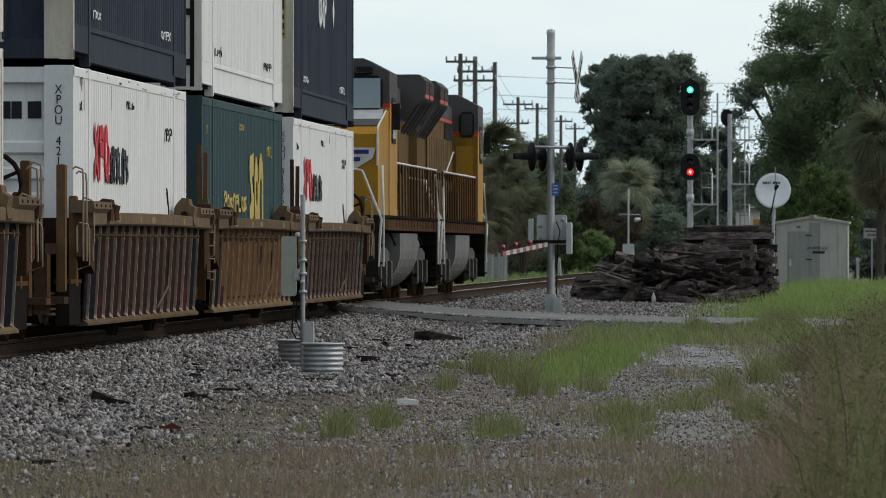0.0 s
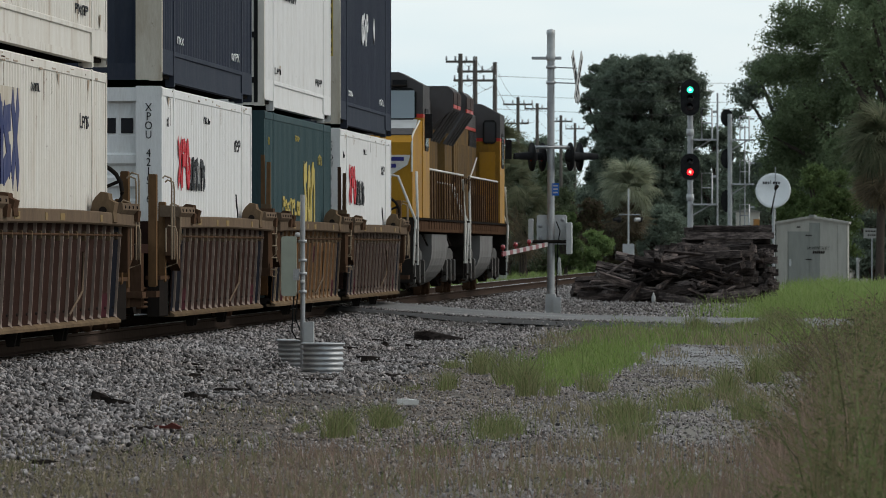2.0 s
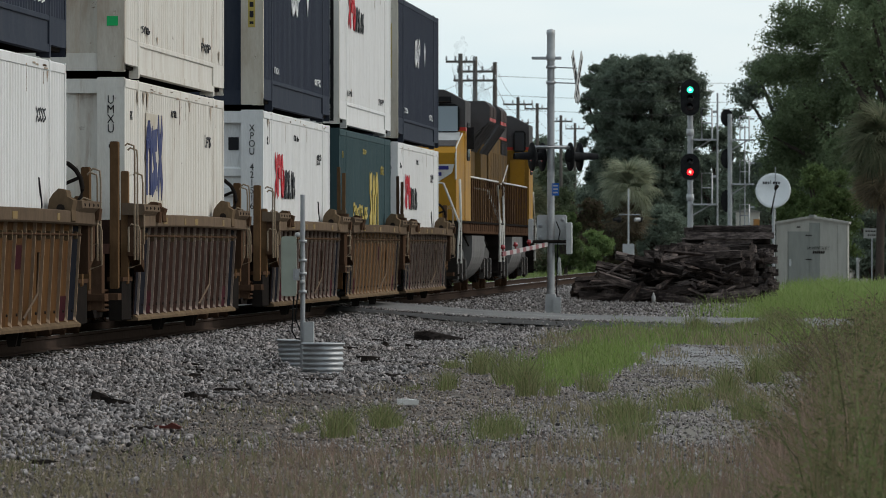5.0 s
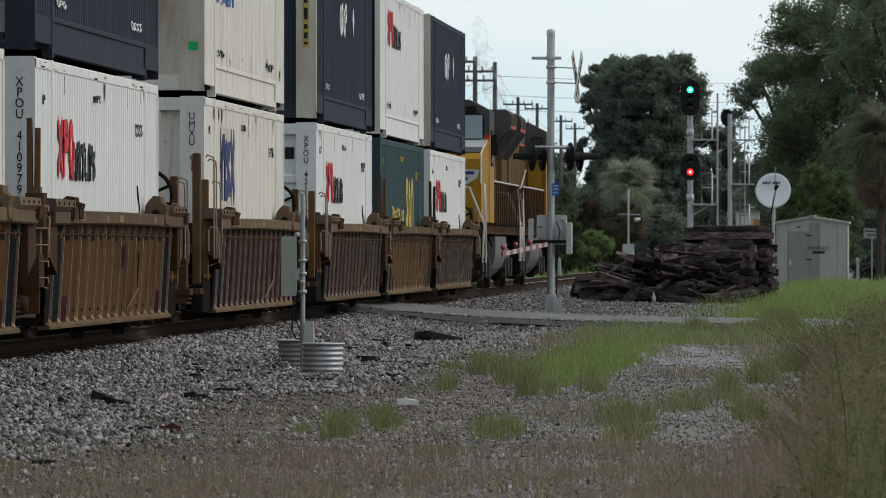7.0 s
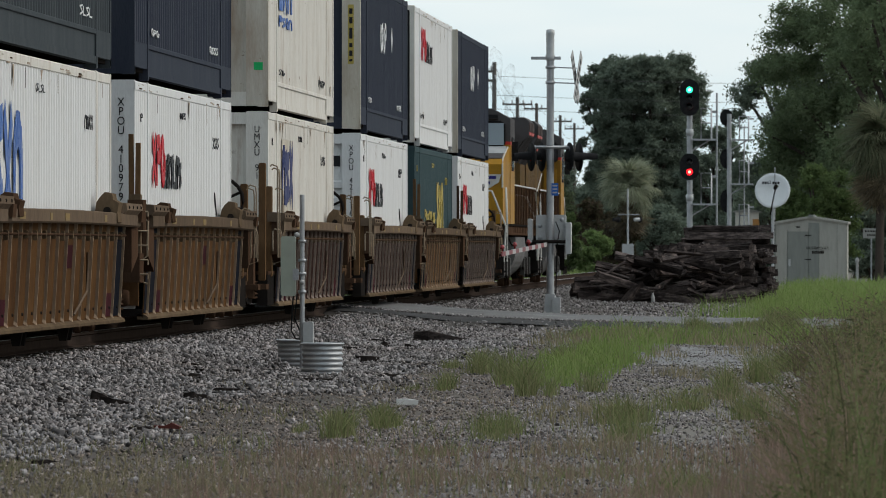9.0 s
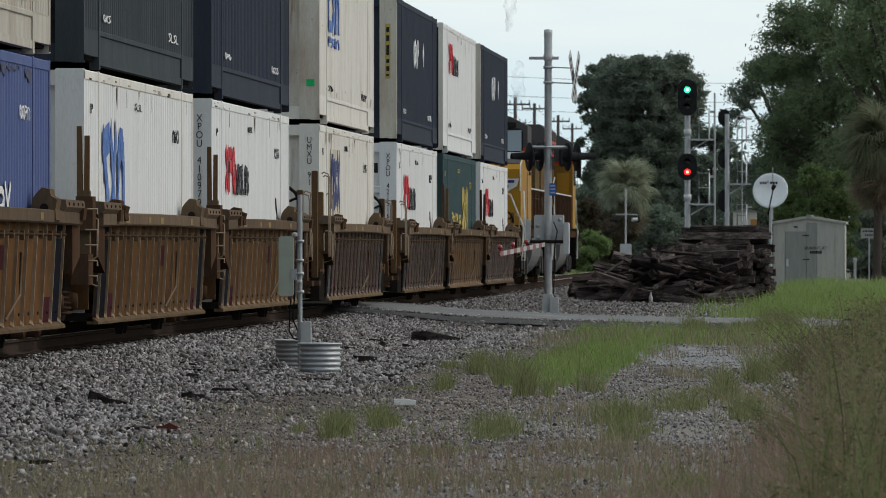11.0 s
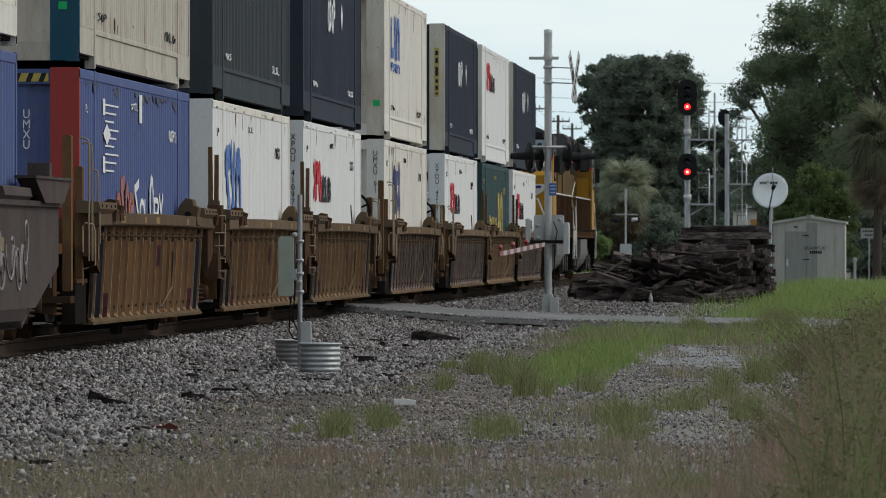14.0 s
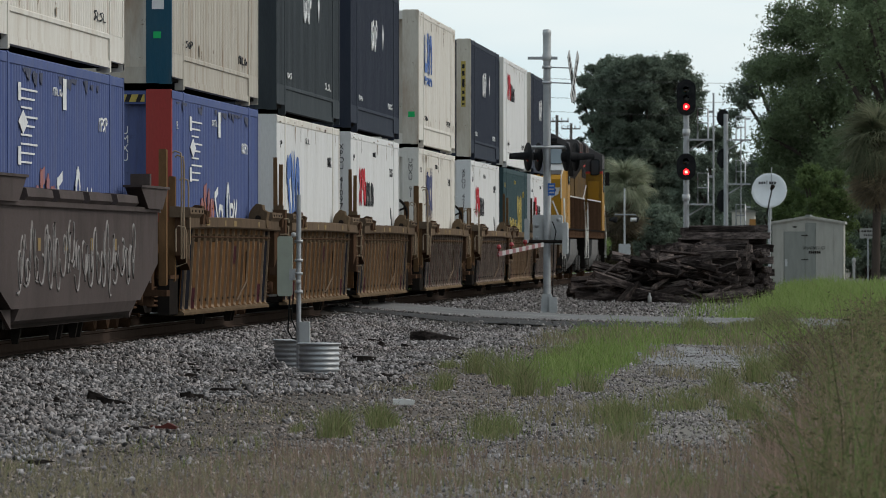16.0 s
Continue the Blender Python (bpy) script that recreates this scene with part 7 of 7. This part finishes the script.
    x, y = spread(6000, 7.4, 10.2, 60, 125)
    add(x, y, patch_noise(x, y, 1.4) > 0.3, 0.18)
    x, y = spread(5000, 5.4, 10.5, 120, 142)
    add(x, y, patch_noise(x, y, 1.1) > 0.0, 0.25)
    flush("dry_grass", 0.008, G_DRY, "thin dry olive grass over gravel", 0.5)
    # tall weeds at the edge
    x, y = spread(5000, 9.3, 10.75, 38, 80)
    rise = smooth(9.75, 10.45, x + 0.10 * patch_noise(x, y, 2.0))
    add(x, y, RNG.uniform(0, 1, len(x)) < 0.03 + 0.8 * rise, 0.15 + 0.85 * rise)
    x, y = spread(7000, 9.6, 11.6, 80, 150)
    rise = smooth(9.8, 10.9, x)
    add(x, y, RNG.uniform(0, 1, len(x)) < 0.8 * rise, 0.25 + 0.6 * rise)
    flush("tall_weed", 0.009, G_WEED, "tall olive weeds with thin stems", 0.75)
    weed_leaves()
    x, y = spread(9000, 6.0, 10.7, 44, 62)
    rise = smooth(9.3, 10.45, x)
    add(x, y, RNG.uniform(0, 1, len(x)) < 0.30 + 0.5 * rise, 0.20 + 0.66 * rise)
    flush("seeding_grass", 0.006, G_SEED, "reddish seeding grass stems", 0.45)


grasses()


def weed_bush(x, y, height, seed):
    """A loose bush of thin arching twigs with small leaves."""
    r = random.Random(seed)
    c = thing("weed_bush", "loose bush of thin brown twigs with sparse olive leaves", "bush", pose(x, y, gz(x, y)), group="weed bushes")
    spots = []
    for k in range(26):
        a, out, top = r.uniform(0, 2 * math.pi), r.uniform(0.1, 0.75) * height, height * r.uniform(0.55, 1.1)
        pts = [(0.05 * math.cos(a), 0.05 * math.sin(a), 0.0)] + [(out * t ** 1.5 * math.cos(a), out * t ** 1.5 * math.sin(a), top * t * (1 - 0.15 * t)) for t in (0.3, 0.6, 0.85, 1.0)]
        part("twig", Shape().tube(pts, 0.006, 4, 0.002), M_TWIG, c)
        for q in range(34):
            t = r.uniform(0.25, 1.0)
            spots.append((out * t ** 1.5 * math.cos(a) + r.gauss(0, 0.05), out * t ** 1.5 * math.sin(a) + r.gauss(0, 0.05), top * t * (1 - 0.15 * t) + r.gauss(0, 0.04)))
    n = len(spots)
    quad = np.array([(-1, 0, 0), (0, -0.35, 0.1), (1, 0.0, 0), (0, 0.35, 0.1)], float)
    v, f = cluster(quad, np.array([(0, 1, 2, 3)]), np.array(spots), random_turns(n, 2.0), RNG.uniform(0.012, 0.028, (n, 1)) * np.ones((1, 3)))
    bulk("foliage", v, f, G_WEED, "sparse small olive leaves", "", parent=c)


M_TWIG = material("brown_twigs", (0.13, 0.10, 0.075), 0.9, dirt=(0.08, 0.07, 0.05), scale=8)
for x, y, height, seed in ((9.72, 98.0, 0.85, 1), (10.05, 90.0, 1.0, 2), (10.15, 76.0, 1.0, 3), (10.35, 84.0, 1.25, 4), (10.30, 66.0, 0.95, 5), (9.95, 68.0, 0.6, 6), (10.45, 58.0, 0.9, 7), (9.8, 58.0, 0.45, 8)):
    weed_bush(x, y, height, seed)


# ---- trees ----
# aerial haze is put into the leaf colour, lifted and slightly bluish
L_OAK = plant_material("oak_leaves", (0.128, 0.162, 0.120), (0.172, 0.205, 0.155), 0.28)
# lit copy of the oak green: backlight is put into the colour
L_LIGHT = plant_material("sunlit_oak_leaves", (0.118, 0.16, 0.082), (0.16, 0.20, 0.11), 0.35)
L_DUSK = plant_material("thicket_leaves", (0.075, 0.098, 0.052), (0.105, 0.13, 0.07), 0.4)
L_BRIGHT = plant_material("young_leaves", (0.075, 0.112, 0.038), (0.11, 0.15, 0.055), 0.35)
L_HEDGE = plant_material("hedge_leaves", (0.15, 0.215, 0.075), (0.19, 0.255, 0.10), 0.3)
L_RED = plant_material("reddish_leaves", (0.075, 0.05, 0.035), (0.06, 0.07, 0.03), 0.35)
# distance haze over the far palm is put into this pale green
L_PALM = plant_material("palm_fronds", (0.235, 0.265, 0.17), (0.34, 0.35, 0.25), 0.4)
# darker copy with shade put into the colour, for the other palms
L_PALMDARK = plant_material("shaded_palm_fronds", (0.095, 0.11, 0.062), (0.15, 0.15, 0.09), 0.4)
L_DEAD = plant_material("dead_fronds", (0.20, 0.16, 0.10), (0.13, 0.11, 0.08), 0.35)
M_BARK = material("bark", (0.075, 0.06, 0.05), 0.95, dirt=(0.04, 0.035, 0.03), scale=4, stretch=(3, 3, 0.6), grain=0.5)


def leaf_cloud(centres, radii, n, leaf, squash=0.8):
    """Leaf quads spread over the outsides of many lobes."""
    n = int(n * 1.8)
    # every lobe carries twigs, and every twig a small clump of leaves
    twigs = 16
    d = RNG.normal(0, 1, (len(centres), twigs, 3))
    d /= np.linalg.norm(d, axis=2)[..., None]
    tip = d * (0.3 + 0.75 * RNG.uniform(0, 1, (len(centres), twigs, 1))) * radii[:, None, None]
    which, twig = RNG.choice(len(centres), n, p=radii ** 2 / (radii ** 2).sum()), RNG.integers(0, twigs, n)
    p = centres[which] + (tip[which, twig] * RNG.uniform(0.75, 1.15, (n, 1)) + RNG.normal(0, 0.20, (n, 3)) * radii[which][:, None]) * np.array([1, 1, squash])
    form = np.array([(-1, -0.35, 0), (0.9, -0.15, 0.1), (0, 0.62, -0.05)], float)
    size = leaf * 0.82 * RNG.uniform(0.5, 1.3, (n, 1)) * np.ones((1, 3))
    return cluster(form, np.array([(0, 1, 2)]), p, random_turns(n, 2.2), size)


def tree(name, x, y, height, width, low, n, leaf, mat, label, lobes=46, seed=1, top_heavy=0.5, category="tree"):
    """A tapered trunk with limbs that reach into an uneven crown of leaf lobes."""
    rng = np.random.default_rng(seed)
    z = gz(x, y)
    c = thing(name, label, category, pose(x, y, z))
    hw = width / 2
    t = rng.uniform(0, 1, lobes)
    env = np.minimum(1, 1.2 * np.sin(np.pi * np.clip(0.14 + 0.8 * t, 0, 1)) ** top_heavy)
    ang = rng.uniform(0, 2 * np.pi, lobes)
    rad = np.sqrt(rng.uniform(0.05, 1, lobes)) * hw * env * 0.9
    cen = np.stack([rad * np.cos(ang), rad * np.sin(ang) * 0.8, low + (height - low) * (0.06 + 0.86 * t)], -1)
    rr = hw * rng.uniform(0.16, 0.30, lobes) * (46 / lobes) ** 0.2 * (0.75 + 0.4 * env)
    s = Shape()
    s.tube([(0, 0, -0.2), (0.05 * hw, 0, low * 0.6 + 0.2), (0.0, 0.1, low + (height - low) * 0.35), (0.1, 0, height * 0.8)], 0.035 * height, 9, 0.01 * height)
    part("trunk", s, M_BARK, c)
    for k in range(0, lobes, max(1, lobes // 14)):
        b = cen[k]
        st = Vector((0, 0, low * 0.5 + b[2] * 0.35))
        mid = st.lerp(Vector(b), 0.55) + Vector((0, 0, 0.03 * height))
        part("limb", Shape().tube([st, mid, b], 0.014 * height, 6, 0.004 * height), M_BARK, c)
    v, f = leaf_cloud(cen, rr, n, leaf)
    bulk("crown", v, f, mat, "uneven crown of small dark leaves" if mat == L_OAK else "leafy crown", "", parent=c)
    return c


def X(px, y):
    return 10.3 + y * (px - 1502) / 14420


def frond_mesh(mat, length, droop, seed):
    """A fan palm's leaf: a stalk with a fan of narrow blades."""
    r = random.Random(seed)
    s = Shape()
    stalk = [(0, 0, 0), (length * 0.28, 0, length * 0.10), (length * 0.52, 0, length * 0.08 - droop * length * 0.06)]
    s.tube(stalk, 0.022 * length, 5, 0.012 * length)
    ex, ez = stalk[-1][0], stalk[-1][2]
    for k in range(19):
        a = (k - 9) / 9 * 1.5
        l = length * (0.62 - 0.12 * abs(a) / 1.9) * r.uniform(0.85, 1.1)
        ca, sa = math.cos(a), math.sin(a)
        w = 0.032 * length
        pts = []
        for t in (0, 0.35, 0.7, 1.0):
            pts.append((ex + ca * l * t * 0.9, sa * l * t, ez - droop * l * t * t * 0.85))
        v = []
        for i, p in enumerate(pts):
            ww = w * (1, 1.2, 0.8, 0.1)[i]
            v += [(p[0] - sa * ww / 2, p[1] + ca * ww / 2, p[2]), (p[0] + sa * ww / 2, p[1] - ca * ww / 2, p[2] + 0.004)]
        s.add(v, [(2 * i, 2 * i + 1, 2 * i + 3, 2 * i + 2) for i in range(3)])
    return s.mesh("frond", mat)


FRONDS = {}


def palm(x, y, height, length, n, label, dead=10, seed=1, name="palm_tree", leafage=None):
    r = random.Random(seed)
    z = gz(x, y)
    c = thing(name, label, "palm tree", pose(x, y, z))
    part("trunk", Shape().tube([(0, 0, -0.2), (0.06, 0, height * 0.5), (0, 0, height)], 0.20, 10, 0.17), M_BARK, c)
    for k in range(n + dead):
        old = k >= n
        key = (L_DEAD if old else leafage or L_PALM, k % 3)
        if key not in FRONDS:
            FRONDS[key] = frond_mesh(key[0], 1.0, (1.1 if old else 0.45) + 0.25 * (k % 3), k)
        ob = part("frond", FRONDS[key], None, c)
        up = r.uniform(-88, -45) if old else -50 + 138 * r.random() ** 0.8
        sc = length * r.uniform(0.8, 1.1)
        ob.matrix_basis = pose(0, 0, height - (0.5 if old else 0.0) + r.uniform(-0.2, 0.2), 0, -up, r.uniform(0, 360)) @ Matrix.Diagonal((sc, sc, sc, 1))
    return c


def planting():
    tree("oak_tree", X(1088, 656), 656, 17.9, 5.8, 0.3, 76000, 0.16, L_OAK, "upright dark evergreen oak beside a larger one", 190, 6, 0.24)
    tree("oak_tree", X(1152, 650), 650, 17.9, 9.4, 0.3, 180000, 0.16, L_OAK, "tall dark evergreen oak with a dense rounded crown", 460, 4, 0.30)
    tree("oak_tree", X(1528, 415), 415, 16.5, 11.0, 2.4, 84000, 0.12, L_LIGHT, "large spreading live oak with dark foliage", 180, 8)
    tree("oak_tree", X(1402, 430), 430, 12.4, 6.6, 3.0, 44000, 0.11, L_OAK, "live oak with drooping dark leaf clusters", 80, 12, 0.7)
    tree("oak_tree", X(1610, 400), 400, 17.0, 9.0, 1.0, 22000, 0.15, L_LIGHT, "broad live oak behind the relay house", 90, 21)
    tree("oak_tree", X(1375, 470), 470, 5.6, 6.0, 0.0, 16000, 0.13, L_OAK, "low dark tree behind the satellite dish", 60, 24)
    tree("oak_tree", X(1330, 560), 560, 8.0, 5.5, 0.0, 26000, 0.14, L_OAK, "low dark tree behind the signals", 60, 23)
    tree("oak_tree", X(1262, 620), 620, 11.2, 5.6, 0.0, 34000, 0.15, L_OAK, "dark tree beyond the signal masts", 80, 27)
    tree("young_tree", X(1450, 365), 365, 5.3, 3.8, 0.8, 14000, 0.11, L_BRIGHT, "light green young tree behind the relay house", 60, 31)
    tree("young_tree", X(1540, 372), 372, 4.5, 3.6, 0.2, 12000, 0.11, L_OAK, "dark green shrub under the trees", 52, 35)
    tree("shrub", X(1025, 520), 520, 4.9, 3.4, 0.3, 9000, 0.12, L_RED, "reddish-brown flowering shrub by the track", 44, 41, category="shrub")
    tree("shrub", X(1085, 560), 560, 4.2, 3.6, 0.2, 9000, 0.12, L_RED, "brownish green shrub behind the palm", 44, 43, category="shrub")
    tree("shrub", X(1000, 430), 430, 3.6, 1.7, 0.2, 9000, 0.10, L_BRIGHT, "bright green shrub beside the track", 40, 47, category="shrub")
    tree("shrub", X(1052, 470), 470, 2.5, 2.5, 0.0, 14000, 0.09, L_HEDGE, "low rounded bright green hedge", 44, 49, category="shrub")
    tree("shrub", X(1155, 600), 600, 4.6, 5.6, 0.1, 9000, 0.16, L_OAK, "dark shrubs under the tall oak", 48, 53, category="shrub")
    tree("shrub", X(895, 415), 415, 6.0, 4.4, 0.4, 15000, 0.12, L_OAK, "dark thicket beside the track", 60, 57, category="shrub")
    tree("oak_tree", X(935, 760), 760, 12.0, 9.0, 1.0, 14000, 0.24, L_OAK, "distant dark green tree", 60, 61)
    tree("oak_tree", X(985, 820), 820, 11.5, 8.0, 1.0, 12000, 0.24, L_OAK, "distant rounded dark tree", 56, 63)
    tree("oak_tree", X(870, 700), 700, 9.5, 8.0, 1.0, 12000, 0.22, L_OAK, "distant tree behind the poles", 56, 67)
    for px, y, h, w in ((1062, 690, 8.2, 6.5), (1135, 700, 9.0, 8.0), (1215, 690, 9.5, 7.5), (1280, 700, 8.0, 7.0)):
        tree("shrub", X(px, y), y, h, w, 0.0, 16000, 0.26, L_OAK, "dense dark undergrowth below the tall oak", 60, px, category="shrub")
    tree("shrub", X(925, 440), 440, 6.6, 4.8, 0.0, 22000, 0.12, L_DUSK, "dense dark green thicket behind the palms", 70, 71, category="shrub")
    tree("shrub", X(975, 455), 455, 4.6, 3.2, 0.0, 14000, 0.12, L_DUSK, "dark green bush beside the thicket", 50, 73, category="shrub")
    tree("shrub", X(860, 450), 450, 6.8, 4.6, 0.0, 16000, 0.13, L_DUSK, "dark thicket at the trackside", 60, 75, category="shrub")
    palm(X(1113, 560), 560, 5.5, 2.25, 84, "cabbage palm with a rounded pale green head", 100, 3)
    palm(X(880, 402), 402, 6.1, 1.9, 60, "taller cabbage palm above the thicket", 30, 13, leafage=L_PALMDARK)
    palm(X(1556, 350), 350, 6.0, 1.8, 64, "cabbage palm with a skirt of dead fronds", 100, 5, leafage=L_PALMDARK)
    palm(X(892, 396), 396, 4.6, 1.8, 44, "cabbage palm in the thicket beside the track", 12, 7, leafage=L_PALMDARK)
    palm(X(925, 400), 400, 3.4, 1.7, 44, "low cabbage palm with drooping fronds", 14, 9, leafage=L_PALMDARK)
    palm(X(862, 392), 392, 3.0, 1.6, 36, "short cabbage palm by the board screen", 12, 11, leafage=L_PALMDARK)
    # far woods that close the horizon
    cen, rad = [], []
    for k in range(150):
        a = -60 + 120 * k / 149
        d = 1150 + 90 * math.sin(k * 1.7)
        cen.append((10 + d * math.sin(math.radians(a)), d * math.cos(math.radians(a)), 4.5 + 2.5 * math.sin(k * 2.9)))
        rad.append(11 + 3 * math.sin(k * 4.1))
    v, f = leaf_cloud(np.array(cen), np.array(rad), 36000, 1.1, 0.75)
    bulk("far_woods", v, f, L_OAK, "distant belt of dark green woods", "woods")


planting()


# ---- exhaust smoke of the leading locomotive: thin puffs that rise out of the stack ----
def smoke_material():
    m = bpy.data.materials.new("thin_smoke")
    m.use_nodes = True
    n, l = m.node_tree.nodes, m.node_tree.links
    n.clear()
    out, mix = n.new("ShaderNodeOutputMaterial"), n.new("ShaderNodeMixShader")
    tr, df = n.new("ShaderNodeBsdfTransparent"), n.new("ShaderNodeBsdfDiffuse")
    df.inputs["Color"].default_value = (0.30, 0.31, 0.32, 1)
    tc, no, mr = n.new("ShaderNodeTexCoord"), n.new("ShaderNodeTexNoise"), n.new("ShaderNodeMapRange")
    no.inputs["Scale"].default_value, no.inputs["Detail"].default_value = 3.2, 5.0
    for key_name, value in (("From Min", 0.45), ("From Max", 0.78), ("To Min", 0.0), ("To Max", 0.30)):
        mr.inputs[key_name].default_value = value
    l.new(tc.outputs["Object"], no.inputs["Vector"])
    l.new(no.outputs["Fac"], mr.inputs["Value"])
    l.new(mr.outputs["Result"], mix.inputs["Fac"])
    l.new(tr.outputs[0], mix.inputs[1])
    l.new(df.outputs[0], mix.inputs[2])
    l.new(mix.outputs[0], out.inputs["Surface"])
    return m


M_SMOKE = smoke_material()
PUFFS = []


def puffs():
    r = random.Random(17)
    for start in (1.3, 2.4, 3.1, 4.8, 5.5, 6.9):
        bm = bmesh.new()
        bmesh.ops.create_icosphere(bm, subdivisions=4, radius=1.0, matrix=Matrix.Diagonal((0.17, 0.17, 0.75, 1)))
        for v in bm.verts:
            u = (v.co.z + 0.75) / 1.5
            v.co.x = v.co.x * (0.5 + 1.1 * u) + 0.10 * noise.noise(Vector((start, 0, v.co.z * 2.0)))
            v.co += v.normal * 0.10 * noise.noise(v.co * 5 + Vector((start, 0, 0)))
        me = bpy.data.meshes.new("smoke_puff")
        bm.to_mesh(me)
        bm.free()
        me.materials.append(M_SMOKE)
        me.polygons.foreach_set("use_smooth", [True] * len(me.polygons))
        ob = new("smoke_puff", me)
        ob.visible_shadow = False
        tagged(ob, "thin grey puff of diesel exhaust smoke", "smoke", "exhaust smoke puffs")
        PUFFS.append((ob, start, r.uniform(-0.15, 0.5)))


puffs()


# ---- motion ----
def motions():
    times = [k * 1.0 for k in range(17)]
    for ob, y, z in TRAIN:
        turn = 180 if ob == locomotive_b else 0
        walk(ob, [(t, pose(0, y + run(t), z, 0, 0, turn)) for t in times])
    for ob, y, r in WHEELS:
        top = ob.parent.parent
        back = -1 if top == locomotive_b else 1
        rows, t = [], 0.0
        while t < 16.0001:
            rows.append((t, pose(0, y, r, -math.degrees(back * run(t) / r), 0, 0)))
            t += 1 / 15
        walk(ob, rows)
    # each puff waits inside the hood, rises, and is left behind as it drifts up
    for ob, start, drift in PUFFS:
        stack, rows = 175.0 + 15.0, []
        for k in range(33):
            t = k * 0.5
            age = max(0.0, t - start)
            rise = 3.2 + 1.0 * min(age, 1.8) + 0.25 * max(0.0, age - 1.8) + 0.5 * max(0.0, age - 3.6) ** 2
            rows.append((t, pose(0.35 * min(age, 2) + drift * min(age, 6) * 0.15, stack + run(min(t, start + 0.3)), rise, 0, 0, 12 * min(age, 20))))
        walk(ob, rows)
    # the added cover slides from the red lamp to the green one
    for sh in LAMP_COVERS:
        walk(sh, [(0, pose(0, -0.31, 6.24)), (13.55, pose(0, -0.31, 6.24)), (13.7, pose(0, -0.31, 6.86)), (16, pose(0, -0.31, 6.86))])


motions()
